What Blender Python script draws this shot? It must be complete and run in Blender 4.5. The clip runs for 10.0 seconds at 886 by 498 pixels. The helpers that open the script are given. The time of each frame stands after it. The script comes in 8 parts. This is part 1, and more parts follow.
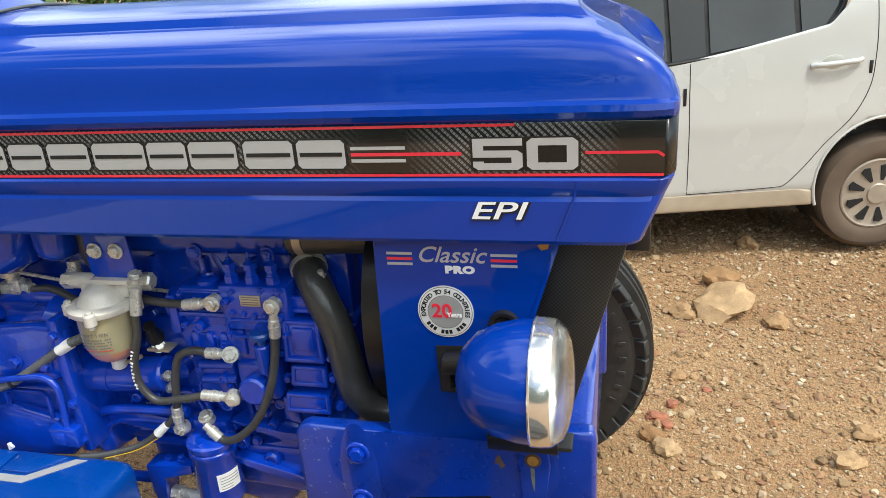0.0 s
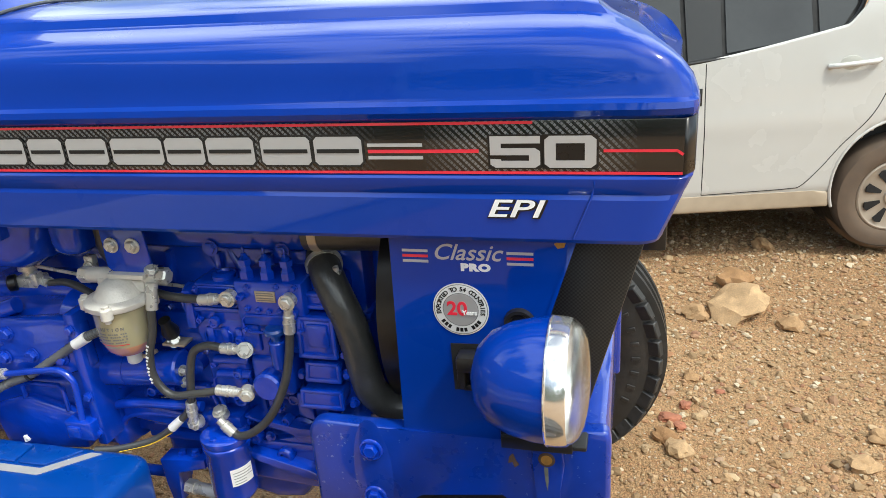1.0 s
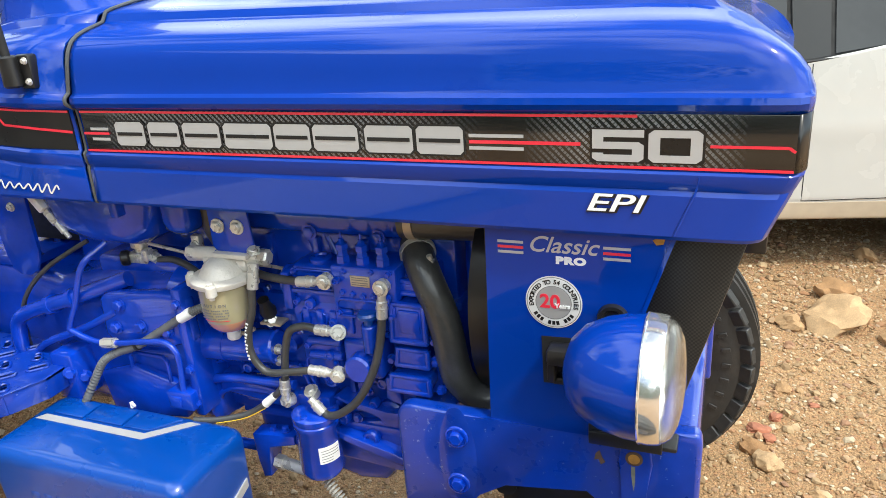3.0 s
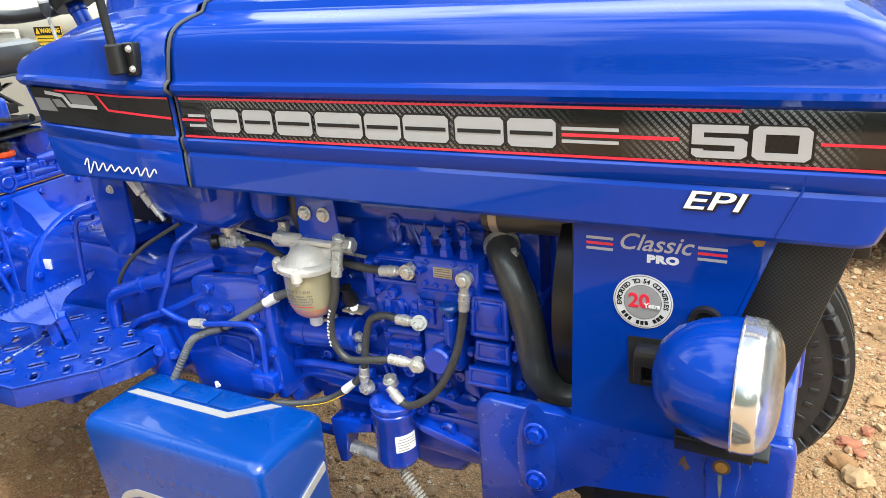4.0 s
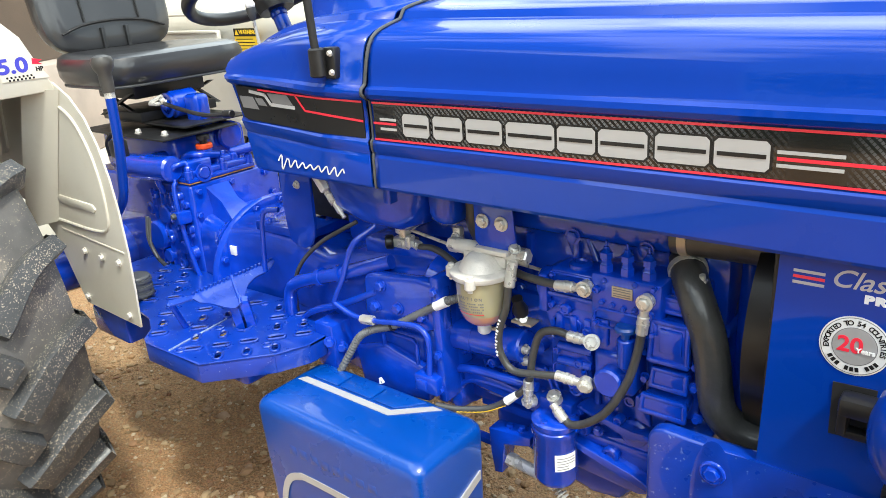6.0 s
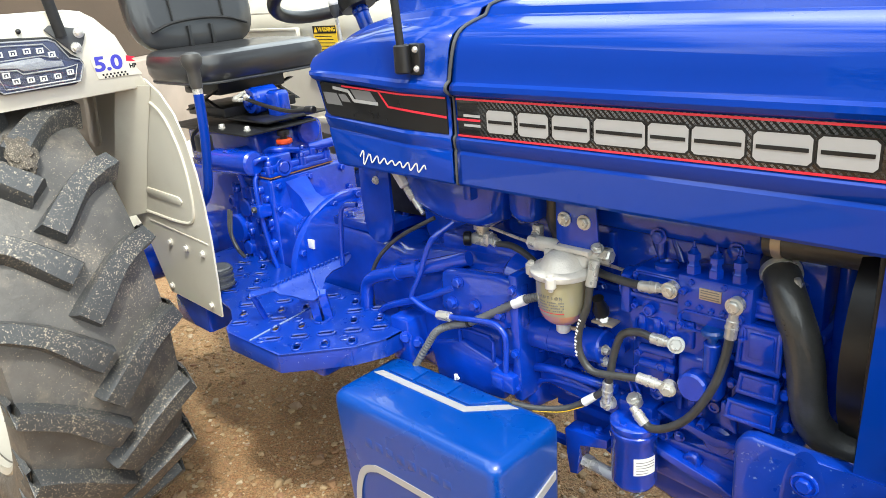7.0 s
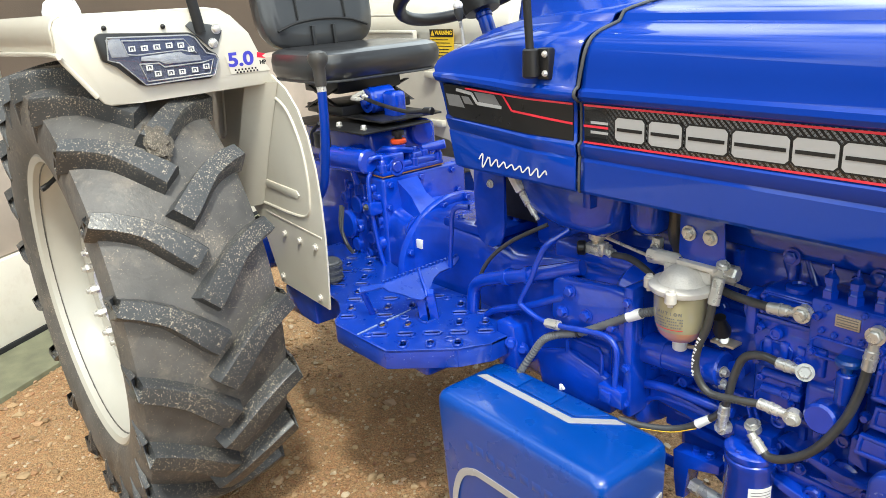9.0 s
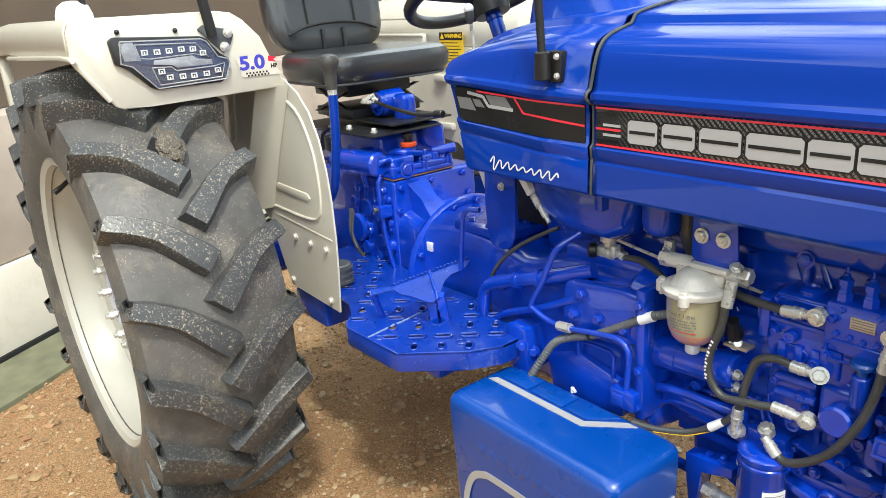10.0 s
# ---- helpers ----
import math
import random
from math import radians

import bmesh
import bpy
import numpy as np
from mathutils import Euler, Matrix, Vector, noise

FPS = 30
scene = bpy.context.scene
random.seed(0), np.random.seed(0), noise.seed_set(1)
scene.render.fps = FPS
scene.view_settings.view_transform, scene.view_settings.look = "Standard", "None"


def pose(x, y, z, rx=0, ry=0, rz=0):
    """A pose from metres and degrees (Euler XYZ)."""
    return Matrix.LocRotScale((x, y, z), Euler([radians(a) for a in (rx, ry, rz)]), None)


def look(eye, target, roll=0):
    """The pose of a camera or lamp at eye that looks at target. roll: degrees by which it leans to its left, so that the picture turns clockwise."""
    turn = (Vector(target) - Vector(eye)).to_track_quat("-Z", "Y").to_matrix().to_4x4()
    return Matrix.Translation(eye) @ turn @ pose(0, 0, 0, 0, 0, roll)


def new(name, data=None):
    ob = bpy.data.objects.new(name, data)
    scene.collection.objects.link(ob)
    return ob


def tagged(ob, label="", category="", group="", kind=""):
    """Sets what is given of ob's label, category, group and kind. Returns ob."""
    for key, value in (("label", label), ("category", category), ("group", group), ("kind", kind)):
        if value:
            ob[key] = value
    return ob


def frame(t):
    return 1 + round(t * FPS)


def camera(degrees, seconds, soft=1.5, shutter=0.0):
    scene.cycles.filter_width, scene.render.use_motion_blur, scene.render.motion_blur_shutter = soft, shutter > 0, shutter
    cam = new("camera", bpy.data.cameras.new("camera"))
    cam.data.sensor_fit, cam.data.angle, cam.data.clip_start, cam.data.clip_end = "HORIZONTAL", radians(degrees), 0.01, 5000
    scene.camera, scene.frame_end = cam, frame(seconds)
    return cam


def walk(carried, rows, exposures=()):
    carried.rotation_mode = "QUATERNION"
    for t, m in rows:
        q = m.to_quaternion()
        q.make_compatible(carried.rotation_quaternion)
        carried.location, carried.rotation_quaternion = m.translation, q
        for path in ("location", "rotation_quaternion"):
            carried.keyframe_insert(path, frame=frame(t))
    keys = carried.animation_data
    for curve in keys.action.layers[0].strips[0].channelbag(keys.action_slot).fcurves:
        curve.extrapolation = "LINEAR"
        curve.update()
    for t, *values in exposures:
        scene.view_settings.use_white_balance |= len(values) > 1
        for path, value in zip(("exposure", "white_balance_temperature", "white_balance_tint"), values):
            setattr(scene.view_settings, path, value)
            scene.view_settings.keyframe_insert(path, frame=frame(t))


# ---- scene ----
cam = camera(61.9, 10.0, soft=0.65)
PATH = [
    (0, (0.237, -1.189, 1.383), (-0.241, 0.605, 0.641), -4.4),
    (0.5, (0.235, -1.189, 1.382), (-0.26, 0.599, 0.635), -4.3),
    (1, (0.23, -1.19, 1.381), (-0.277, 0.597, 0.638), -4.2),
    (1.5, (0.228, -1.194, 1.379), (-0.299, 0.588, 0.639), -4.2),
    (2, (0.224, -1.2, 1.38), (-0.348, 0.568, 0.639), -4.5),
    (2.5, (0.219, -1.206, 1.379), (-0.414, 0.542, 0.642), -4.3),
    (4, (0.188, -1.211, 1.375), (-0.696, 0.424, 0.636), -4.5),
    (4.5, (0.172, -1.212, 1.38), (-0.798, 0.376, 0.645), -4.6),
    (5, (0.158, -1.213, 1.381), (-0.911, 0.32, 0.669), -4.9),
    (5.5, (0.141, -1.218, 1.384), (-0.998, 0.267, 0.678), -4.4),
    (7, (0.098, -1.246, 1.386), (-1.233, 0.075, 0.692), -5.0),
    (7.5, (0.087, -1.256, 1.384), (-1.291, 0.011, 0.681), -4.9),
    (8, (0.078, -1.266, 1.383), (-1.347, -0.048, 0.686), -4.6),
    (8.5, (0.066, -1.271, 1.386), (-1.405, -0.102, 0.701), -4.4),
    (9, (0.06, -1.283, 1.384), (-1.435, -0.131, 0.723), -3.9),
    (9.5, (0.056, -1.286, 1.384), (-1.445, -0.138, 0.729), -3.7),
    (10, (0.055, -1.29, 1.384), (-1.454, -0.151, 0.732), -4.1),
]
walk(cam, [(t, look(eye, target, roll)) for t, eye, target, roll in PATH], ((0, 0.34, 6350, 0), (2.5, 0.58, 6350, 0), (4.5, 0.88, 6350, 0), (7.5, 0.78, 6400, 0), (10, 0.58, 6400, 0)))

# ---- daylight ----
SUN_FROM = Vector((0.60, -0.28, 1.0)).normalized()
world = bpy.data.worlds.new("world")
scene.world = world
world.use_nodes = True
sky = world.node_tree.nodes.new("ShaderNodeTexSky")
sky.sky_type, sky.sun_disc = "NISHITA", False
sky.sun_elevation = math.asin(SUN_FROM.z)
sky.sun_rotation = math.atan2(SUN_FROM.x, SUN_FROM.y)
sky.air_density, sky.dust_density, sky.ozone_density = 1.0, 4.0, 1.0
back = world.node_tree.nodes["Background"]
back.inputs[1].default_value = 0.145
# broken white cloud all over the sky
geo = world.node_tree.nodes.new("ShaderNodeTexCoord")
cloud = world.node_tree.nodes.new("ShaderNodeTexNoise")
cloud.inputs["Scale"].default_value, cloud.inputs["Detail"].default_value, cloud.inputs["Roughness"].default_value = 2.0, 4, 0.5
world.node_tree.links.new(geo.outputs["Generated"], cloud.inputs["Vector"])
cover = world.node_tree.nodes.new("ShaderNodeMapRange")
cover.inputs[1].default_value, cover.inputs[2].default_value, cover.inputs[4].default_value = 0.46, 0.58, 0.9
world.node_tree.links.new(cloud.outputs[0], cover.inputs[0])
veil = world.node_tree.nodes.new("ShaderNodeMix")
veil.data_type = "RGBA"
veil.inputs[7].default_value = (15.0, 15.6, 16.4, 1)
world.node_tree.links.new(cover.outputs[0], veil.inputs[0])
world.node_tree.links.new(sky.outputs[0], veil.inputs[6])
world.node_tree.links.new(veil.outputs[2], back.inputs[0])
sun = new("sun", bpy.data.lights.new("sun", "SUN"))
sun.data.energy, sun.data.angle, sun.data.color = 2.0, radians(5.0), (1.0, 0.96, 0.91)
sun.matrix_world = look(SUN_FROM * 20, (0, 0, 0))


# ---- materials ----
def nodes_of(mat):
    nt = mat.node_tree
    return nt, nt.nodes["Principled BSDF"]


def paint(name, color, rough=0.4, metal=0.0, coat=0.0, var=0.12, scale=30.0, bump=0.0, bump_scale=200.0, dust=None, dust_amount=0.5, spec=0.5):
    """A surface with two scales of colour variation, fine relief, and if wanted a layer of dust in patches."""
    mat = bpy.data.materials.new(name)
    mat.use_nodes = True
    nt, bsdf = nodes_of(mat)
    co = nt.nodes.new("ShaderNodeTexCoord")
    n1 = nt.nodes.new("ShaderNodeTexNoise")
    n1.inputs["Scale"].default_value, n1.inputs["Detail"].default_value = scale, 6
    nt.links.new(co.outputs["Object"], n1.inputs["Vector"])
    n2 = nt.nodes.new("ShaderNodeTexNoise")
    n2.inputs["Scale"].default_value, n2.inputs["Detail"].default_value = scale * 0.13, 4
    nt.links.new(co.outputs["Object"], n2.inputs["Vector"])
    add = nt.nodes.new("ShaderNodeMath")
    add.operation = "ADD"
    nt.links.new(n1.outputs[0], add.inputs[0])
    nt.links.new(n2.outputs[0], add.inputs[1])
    ramp = nt.nodes.new("ShaderNodeMapRange")
    ramp.inputs[1].default_value, ramp.inputs[2].default_value = 0.6, 1.4
    ramp.inputs[3].default_value, ramp.inputs[4].default_value = 1 - var, 1 + var
    nt.links.new(add.outputs[0], ramp.inputs[0])
    mul = nt.nodes.new("ShaderNodeVectorMath")
    mul.operation = "SCALE"
    mul.inputs[0].default_value = color
    nt.links.new(ramp.outputs[0], mul.inputs["Scale"])
    out = mul.outputs[0]
    rough_out = nt.nodes.new("ShaderNodeMapRange")
    rough_out.inputs[1].default_value, rough_out.inputs[2].default_value = 0.3, 0.7
    rough_out.inputs[3].default_value, rough_out.inputs[4].default_value = rough * 0.85, min(1, rough * 1.2)
    nt.links.new(n1.outputs[0], rough_out.inputs[0])
    nt.links.new(rough_out.outputs[0], bsdf.inputs["Roughness"])
    if dust:
        n3 = nt.nodes.new("ShaderNodeTexNoise")
        n3.inputs["Scale"].default_value, n3.inputs["Detail"].default_value, n3.inputs["Roughness"].default_value = 9, 10, 0.72
        nt.links.new(co.outputs["Object"], n3.inputs["Vector"])
        m = nt.nodes.new("ShaderNodeMapRange")
        m.inputs[1].default_value, m.inputs[2].default_value = 0.52, 0.72
        m.inputs[4].default_value = dust_amount
        nt.links.new(n3.outputs[0], m.inputs[0])
        mix = nt.nodes.new("ShaderNodeMix")
        mix.data_type = "RGBA"
        mix.inputs[7].default_value = (*dust, 1)
        nt.links.new(m.outputs[0], mix.inputs[0])
        nt.links.new(out, mix.inputs[6])
        out = mix.outputs[2]
    nt.links.new(out, bsdf.inputs["Base Color"])
    bsdf.inputs["Metallic"].default_value = metal
    bsdf.inputs["Coat Weight"].default_value = coat
    bsdf.inputs["Coat Roughness"].default_value = 0.04
    bsdf.inputs["Specular IOR Level"].default_value = spec
    if bump:
        nb = nt.nodes.new("ShaderNodeTexNoise")
        nb.inputs["Scale"].default_value, nb.inputs["Detail"].default_value = bump_scale, 5
        nt.links.new(co.outputs["Object"], nb.inputs["Vector"])
        b = nt.nodes.new("ShaderNodeBump")
        b.inputs["Strength"].default_value, b.inputs["Distance"].default_value = bump, 0.004
        nt.links.new(nb.outputs[0], b.inputs["Height"])
        nt.links.new(b.outputs[0], bsdf.inputs["Normal"])
    return mat


def glass(name, color=(1, 1, 1), rough=0.0, ior=1.45):
    mat = bpy.data.materials.new(name)
    mat.use_nodes = True
    nt, bsdf = nodes_of(mat)
    bsdf.inputs["Base Color"].default_value = (*color, 1)
    bsdf.inputs["Transmission Weight"].default_value = 1
    bsdf.inputs["Roughness"].default_value = rough
    bsdf.inputs["IOR"].default_value = ior
    return mat


BLUE = (0.002, 0.036, 0.315)
M_HOOD = paint("blue_gloss_paint", BLUE, 0.3, coat=0.68, var=0.05, scale=8, bump=0.012, bump_scale=5, spec=0.05)
M_BLUE = paint("blue_engine_paint", (0.003, 0.043, 0.46), 0.22, coat=1.0, var=0.25, scale=25, bump=0.42, bump_scale=42, spec=0.3)
M_BOX = paint("blue_plastic", (0.002, 0.056, 0.33), 0.3, coat=0.6, var=0.06, scale=12, bump=0.02)
M_BLACK = paint("black_plastic", (0.012, 0.012, 0.013), 0.35, var=0.2)
M_WORN = paint("worn_black_plastic", (0.055, 0.052, 0.048), 0.42, var=0.4, scale=30, bump=0.05, bump_scale=80)
M_MATT = paint("matt_black", (0.008, 0.008, 0.009), 0.7, var=0.3)
M_RUB = paint("hose_rubber", (0.052, 0.052, 0.051), 0.38, coat=0.35, var=0.3, scale=60, bump=0.15)
M_TYRE = paint("tyre_rubber", (0.086, 0.081, 0.077), 0.52, var=0.6, scale=14, bump=0.4, bump_scale=70, dust=(0.225, 0.19, 0.155), dust_amount=0.7)
M_LUG = paint("worn_tread_rubber", (0.046, 0.048, 0.051), 0.40, var=0.3, scale=14, bump=0.25, bump_scale=120)


def add_specks(mat, color, scale, lo, hi, amount, blotch=6.0):
    """Pale dry grit stuck to a surface: small dots, thicker in patches."""
    nt, bsdf = nodes_of(mat)
    co = nt.nodes.new("ShaderNodeTexCoord")
    dot = nt.nodes.new("ShaderNodeTexNoise")
    dot.inputs["Scale"].default_value, dot.inputs["Detail"].default_value = scale, 3
    area = nt.nodes.new("ShaderNodeTexNoise")
    area.inputs["Scale"].default_value, area.inputs["Detail"].default_value = blotch, 3
    mid = nt.nodes.new("ShaderNodeTexNoise")
    mid.inputs["Scale"].default_value, mid.inputs["Detail"].default_value = scale * 0.3, 2
    for n in (dot, area, mid):
        nt.links.new(co.outputs["Object"], n.inputs["Vector"])
    plus = nt.nodes.new("ShaderNodeMath")
    plus.operation, plus.inputs[1].default_value = "MULTIPLY_ADD", 0.35
    nt.links.new(area.outputs[0], plus.inputs[0])
    nt.links.new(dot.outputs[0], plus.inputs[2])
    plus2 = nt.nodes.new("ShaderNodeMath")
    plus2.operation, plus2.inputs[1].default_value = "MULTIPLY_ADD", 0.35
    nt.links.new(mid.outputs[0], plus2.inputs[0])
    nt.links.new(plus.outputs[0], plus2.inputs[2])
    cut = nt.nodes.new("ShaderNodeMapRange")
    cut.inputs[1].default_value, cut.inputs[2].default_value, cut.inputs[4].default_value = lo, hi, amount
    nt.links.new(plus2.outputs[0], cut.inputs[0])
    mix = nt.nodes.new("ShaderNodeMix")
    mix.data_type = "RGBA"
    mix.inputs[7].default_value = (*color, 1)
    nt.links.new(cut.outputs[0], mix.inputs[0])
    nt.links.new(bsdf.inputs["Base Color"].links[0].from_socket, mix.inputs[6])
    nt.links.new(mix.outputs[2], bsdf.inputs["Base Color"])


M_FOOT = paint("scuffed_blue_paint", (0.002, 0.034, 0.33), 0.3, coat=0.8, var=0.25, scale=25, bump=0.10, bump_scale=38)
add_specks(M_FOOT, (0.26, 0.32, 0.52), 170, 1.03, 1.09, 0.5)
add_specks(M_LUG, (0.44, 0.38, 0.29), 310, 0.94, 1.0, 0.8, 6.0)
add_specks(M_TYRE, (0.42, 0.35, 0.26), 300, 0.995, 1.05, 0.7)
M_SCUFF = paint("scraped_paint", (0.20, 0.26, 0.44), 0.5, var=0.5, scale=120)
M_VINYL = paint("black_vinyl", (0.027, 0.0275, 0.030), 0.34, coat=0.45, var=0.12, scale=9, bump=0.05, bump_scale=24)
M_ALU = paint("cast_aluminium", (0.66, 0.63, 0.58), 0.40, metal=0.12, var=0.15, scale=40, bump=0.25, bump_scale=260)
M_ZINC = paint("zinc_plated_steel", (0.62, 0.605, 0.565), 0.28, metal=0.45, var=0.15, scale=60)
M_CREAM = paint("cream_paint", (0.64, 0.605, 0.52), 0.35, coat=0.4, var=0.05, scale=10, bump=0.02, dust=(0.5, 0.43, 0.33), dust_amount=0.25)
M_RIM = paint("cream_rim_paint", (0.43, 0.418, 0.375), 0.35, coat=0.4, var=0.06, scale=14)
M_SILVER = paint("silver_decal", (0.46, 0.46, 0.47), 0.35, metal=0.2, var=0.04)
M_PALE = paint("pale_foil", (0.66, 0.66, 0.66), 0.35, var=0.05)
M_WHITE = paint("white_decal", (0.8, 0.8, 0.8), 0.4, var=0.04)
M_RED = paint("red_decal", (0.72, 0.02, 0.05), 0.35, coat=0.5, var=0.06)
M_DECAL = paint("black_decal", (0.010, 0.010, 0.011), 0.3, coat=0.2, var=0.1, spec=0.3)
M_GREY = paint("dark_grey_decal", (0.16, 0.16, 0.165), 0.35, coat=0.4, var=0.1)
M_SEAL = paint("grey_rubber_seal", (0.062, 0.066, 0.070), 0.42, var=0.2)
M_CONDUIT = paint("grey_conduit_plastic", (0.12, 0.125, 0.13), 0.4, var=0.25, scale=40)
M_RUST = paint("rusty_hole", (0.34, 0.17, 0.03), 0.8, var=0.5, scale=90)
M_RUN = paint("pale_rust_run", (0.16, 0.17, 0.13), 0.6, var=0.4, scale=120)
M_RUSTD = paint("dark_rust", (0.10, 0.055, 0.03), 0.85, var=0.5, scale=120)
M_GASKET = paint("brown_gasket", (0.26, 0.12, 0.05), 0.8, var=0.4, scale=60)
M_MUD = paint("dried_mud", (0.075, 0.064, 0.052), 0.9, var=0.7, scale=60, bump=0.6, bump_scale=140)
add_specks(M_MUD, (0.36, 0.31, 0.24), 380, 0.93, 1.0, 0.6)
M_ORANGE = paint("orange_plastic", (0.75, 0.08, 0.015), 0.4)
M_YELLOW = paint("yellow_label", (0.85, 0.55, 0.03), 0.4)
M_FUEL = paint("amber_bowl_plastic", (0.37, 0.335, 0.21), 0.12, coat=0.8, var=0.08, scale=20)
M_FUELLOW = paint("pink_bowl_plastic", (0.56, 0.27, 0.17), 0.15, coat=0.8, var=0.08, scale=20)
M_GLASS = glass("clear_glass")
M_LENS = glass("clear_lens_glass", (0.97, 0.98, 0.98), 0.12)
M_REFL = paint("reflector_silver", (0.80, 0.80, 0.79), 0.34, metal=0.9, var=0.1, scale=30)
M_RING = paint("polished_ring", (0.88, 0.88, 0.87), 0.13, metal=0.85, var=0.05)
M_CARPAINT = paint("white_car_paint", (0.535, 0.527, 0.505), 0.26, coat=0.9, var=0.05, scale=3)
M_CARDIRT = paint("muddy_white_sill", (0.42, 0.34, 0.25), 0.5, var=0.15, scale=14)
M_CARGLASS = paint("dark_car_glass", (0.026, 0.027, 0.028), 0.05, var=0.1)
M_HUBCAP = paint("dusty_hubcap_silver", (0.38, 0.32, 0.26), 0.45, metal=0.35, var=0.15)
M_CARTYRE = paint("dusty_car_tyre", (0.125, 0.088, 0.062), 0.85, var=0.25, scale=20, bump=0.2)
M_SIL3 = paint("brushed_grey_sticker", (0.36, 0.36, 0.37), 0.35, metal=0.3)
M_SIL2 = paint("grey_pump_plate", (0.5, 0.43, 0.33), 0.4, metal=0.5)


# ---- mesh helpers ----
def link(name, bm, mat, smooth=40):
    bmesh.ops.recalc_face_normals(bm, faces=bm.faces)
    me = bpy.data.meshes.new(name)
    bm.to_mesh(me)
    bm.free()
    for m in (mat if isinstance(mat, (list, tuple)) else [mat]):
        me.materials.append(m)
    if smooth:
        me.polygons.foreach_set("use_smooth", [True] * len(me.polygons))
        me.set_sharp_from_angle(angle=radians(smooth))
    return new(name, me)


def islands(bm):
    """The loose pieces of a mesh, as lists of vertices."""
    left, out = set(bm.verts), []
    while left:
        todo = [left.pop()]
        piece = [todo[0]]
        while todo:
            for e in todo.pop().link_edges:
                for v in e.verts:
                    if v in left:
                        left.remove(v)
                        todo.append(v)
                        piece.append(v)
        out.append(piece)
    return out


def take(bm, verts):
    """A new bmesh that holds only these vertices of bm."""
    vs = set(verts)
    nb = bmesh.new()
    mp = {v: nb.verts.new(v.co) for v in verts}
    for f in {f for v in verts for f in v.link_faces}:
        if all(v in vs for v in f.verts):
            nb.faces.new([mp[v] for v in f.verts])
    return nb


def part(name, bm, mat, parent, label="", smooth=40, pieces=""):
    """pieces: a name under which the smaller loose pieces become sub-parts of the largest."""
    if pieces:
        isl = sorted(islands(bm), key=len, reverse=True)
        isl.sort(key=lambda p: -max((max(v.co[k] for v in p) - min(v.co[k] for v in p)) for k in range(3)))
        main = part(name, take(bm, isl[0]), mat, parent, label, smooth)
        for p in isl[1:]:
            part(pieces, take(bm, p), mat, main, "", smooth)
        bm.free()
        return main
    ob = link(name, bm, mat, smooth)
    ob.parent = parent
    if label:
        tagged(ob, label)
    return ob


def parts(name, bm, mat, parent, label="", smooth=40, gap=0.0012):
    """Every piece of bm that touches no other becomes a part of its own with this name."""
    isl = islands(bm)
    ext = [([min(v.co[k] for v in p) - gap for k in range(3)], [max(v.co[k] for v in p) + gap for k in range(3)]) for p in isl]
    group = list(range(len(isl)))
    for i in range(len(isl)):
        for j in range(i):
            if all(ext[i][0][k] <= ext[j][1][k] and ext[j][0][k] <= ext[i][1][k] for k in range(3)):
                a, b = group[i], group[j]
                group = [b if g == a else g for g in group]
    made = []
    for g in sorted(set(group)):
        made.append(part(name, take(bm, [v for i, p in enumerate(isl) if group[i] == g for v in p]), mat, parent, label, smooth))
    bm.free()
    return made[0]


def thing(name, label, category, at=(0, 0, 0), group="", kind=""):
    ob = new(name)
    ob.location = at
    ob.empty_display_size = 0.1
    return tagged(ob, label, category, group, kind)


def box(bm, lo, hi, bevel=0.0, m=None, seg=2):
    """A bevelled box between two corners, then moved by m."""
    c = [(a + b) / 2 for a, b in zip(lo, hi)]
    s = [abs(b - a) for a, b in zip(lo, hi)]
    r = bmesh.ops.create_cube(bm, size=1, matrix=Matrix.LocRotScale(c, None, s))
    vs = r["verts"]
    if bevel:
        es = list({e for v in vs for e in v.link_edges})
        f = bmesh.ops.bevel(bm, geom=es, offset=min(bevel, min(s) * 0.49), segments=seg, affect="EDGES", profile=0.5)
        vs = list({v for v in vs if v.is_valid} | set(f["verts"]))
    if m is not None:
        bmesh.ops.transform(bm, matrix=m, verts=vs)
    return bm


def frame_to(p0, p1):
    """A matrix at p0 whose z points at p1."""
    d = Vector(p1) - Vector(p0)
    return Matrix.Translation(p0) @ d.to_track_quat("Z", "Y").to_matrix().to_4x4(), d.length


def cyl(bm, p0, p1, r0, r1=None, seg=20, bevel=0.0):
    m, L = frame_to(p0, p1)
    r1 = r0 if r1 is None else r1
    prof = [(0, 0), (r0 - bevel, 0), (r0, bevel), (r1, L - bevel), (r1 - bevel, L), (0, L)] if bevel else [(0, 0), (r0, 0), (r1, L), (0, L)]
    return lathe(bm, prof, m, seg)


def lathe(bm, prof, m=Matrix(), seg=24, turn=2 * math.pi):
    """Turns a profile of (radius, height) round m's z."""
    rings = []
    closed = abs(turn - 2 * math.pi) < 1e-6
    n = seg if closed else seg + 1
    for r, h in prof:
        if abs(r) < 1e-7:
            rings.append([bm.verts.new(m @ Vector((0, 0, h)))])
        else:
            rings.append([bm.verts.new(m @ Vector((r * math.cos(turn * i / seg), r * math.sin(turn * i / seg), h))) for i in range(n)])
    for a, b in zip(rings, rings[1:]):
        for i in range(seg):
            j = (i + 1) % n
            if len(a) == 1 and len(b) == 1:
                break
            if len(a) == 1:
                bm.faces.new((a[0], b[j], b[i]))
            elif len(b) == 1:
                bm.faces.new((a[i], a[j], b[0]))
            else:
                bm.faces.new((a[i], a[j], b[j], b[i]))
    return bm


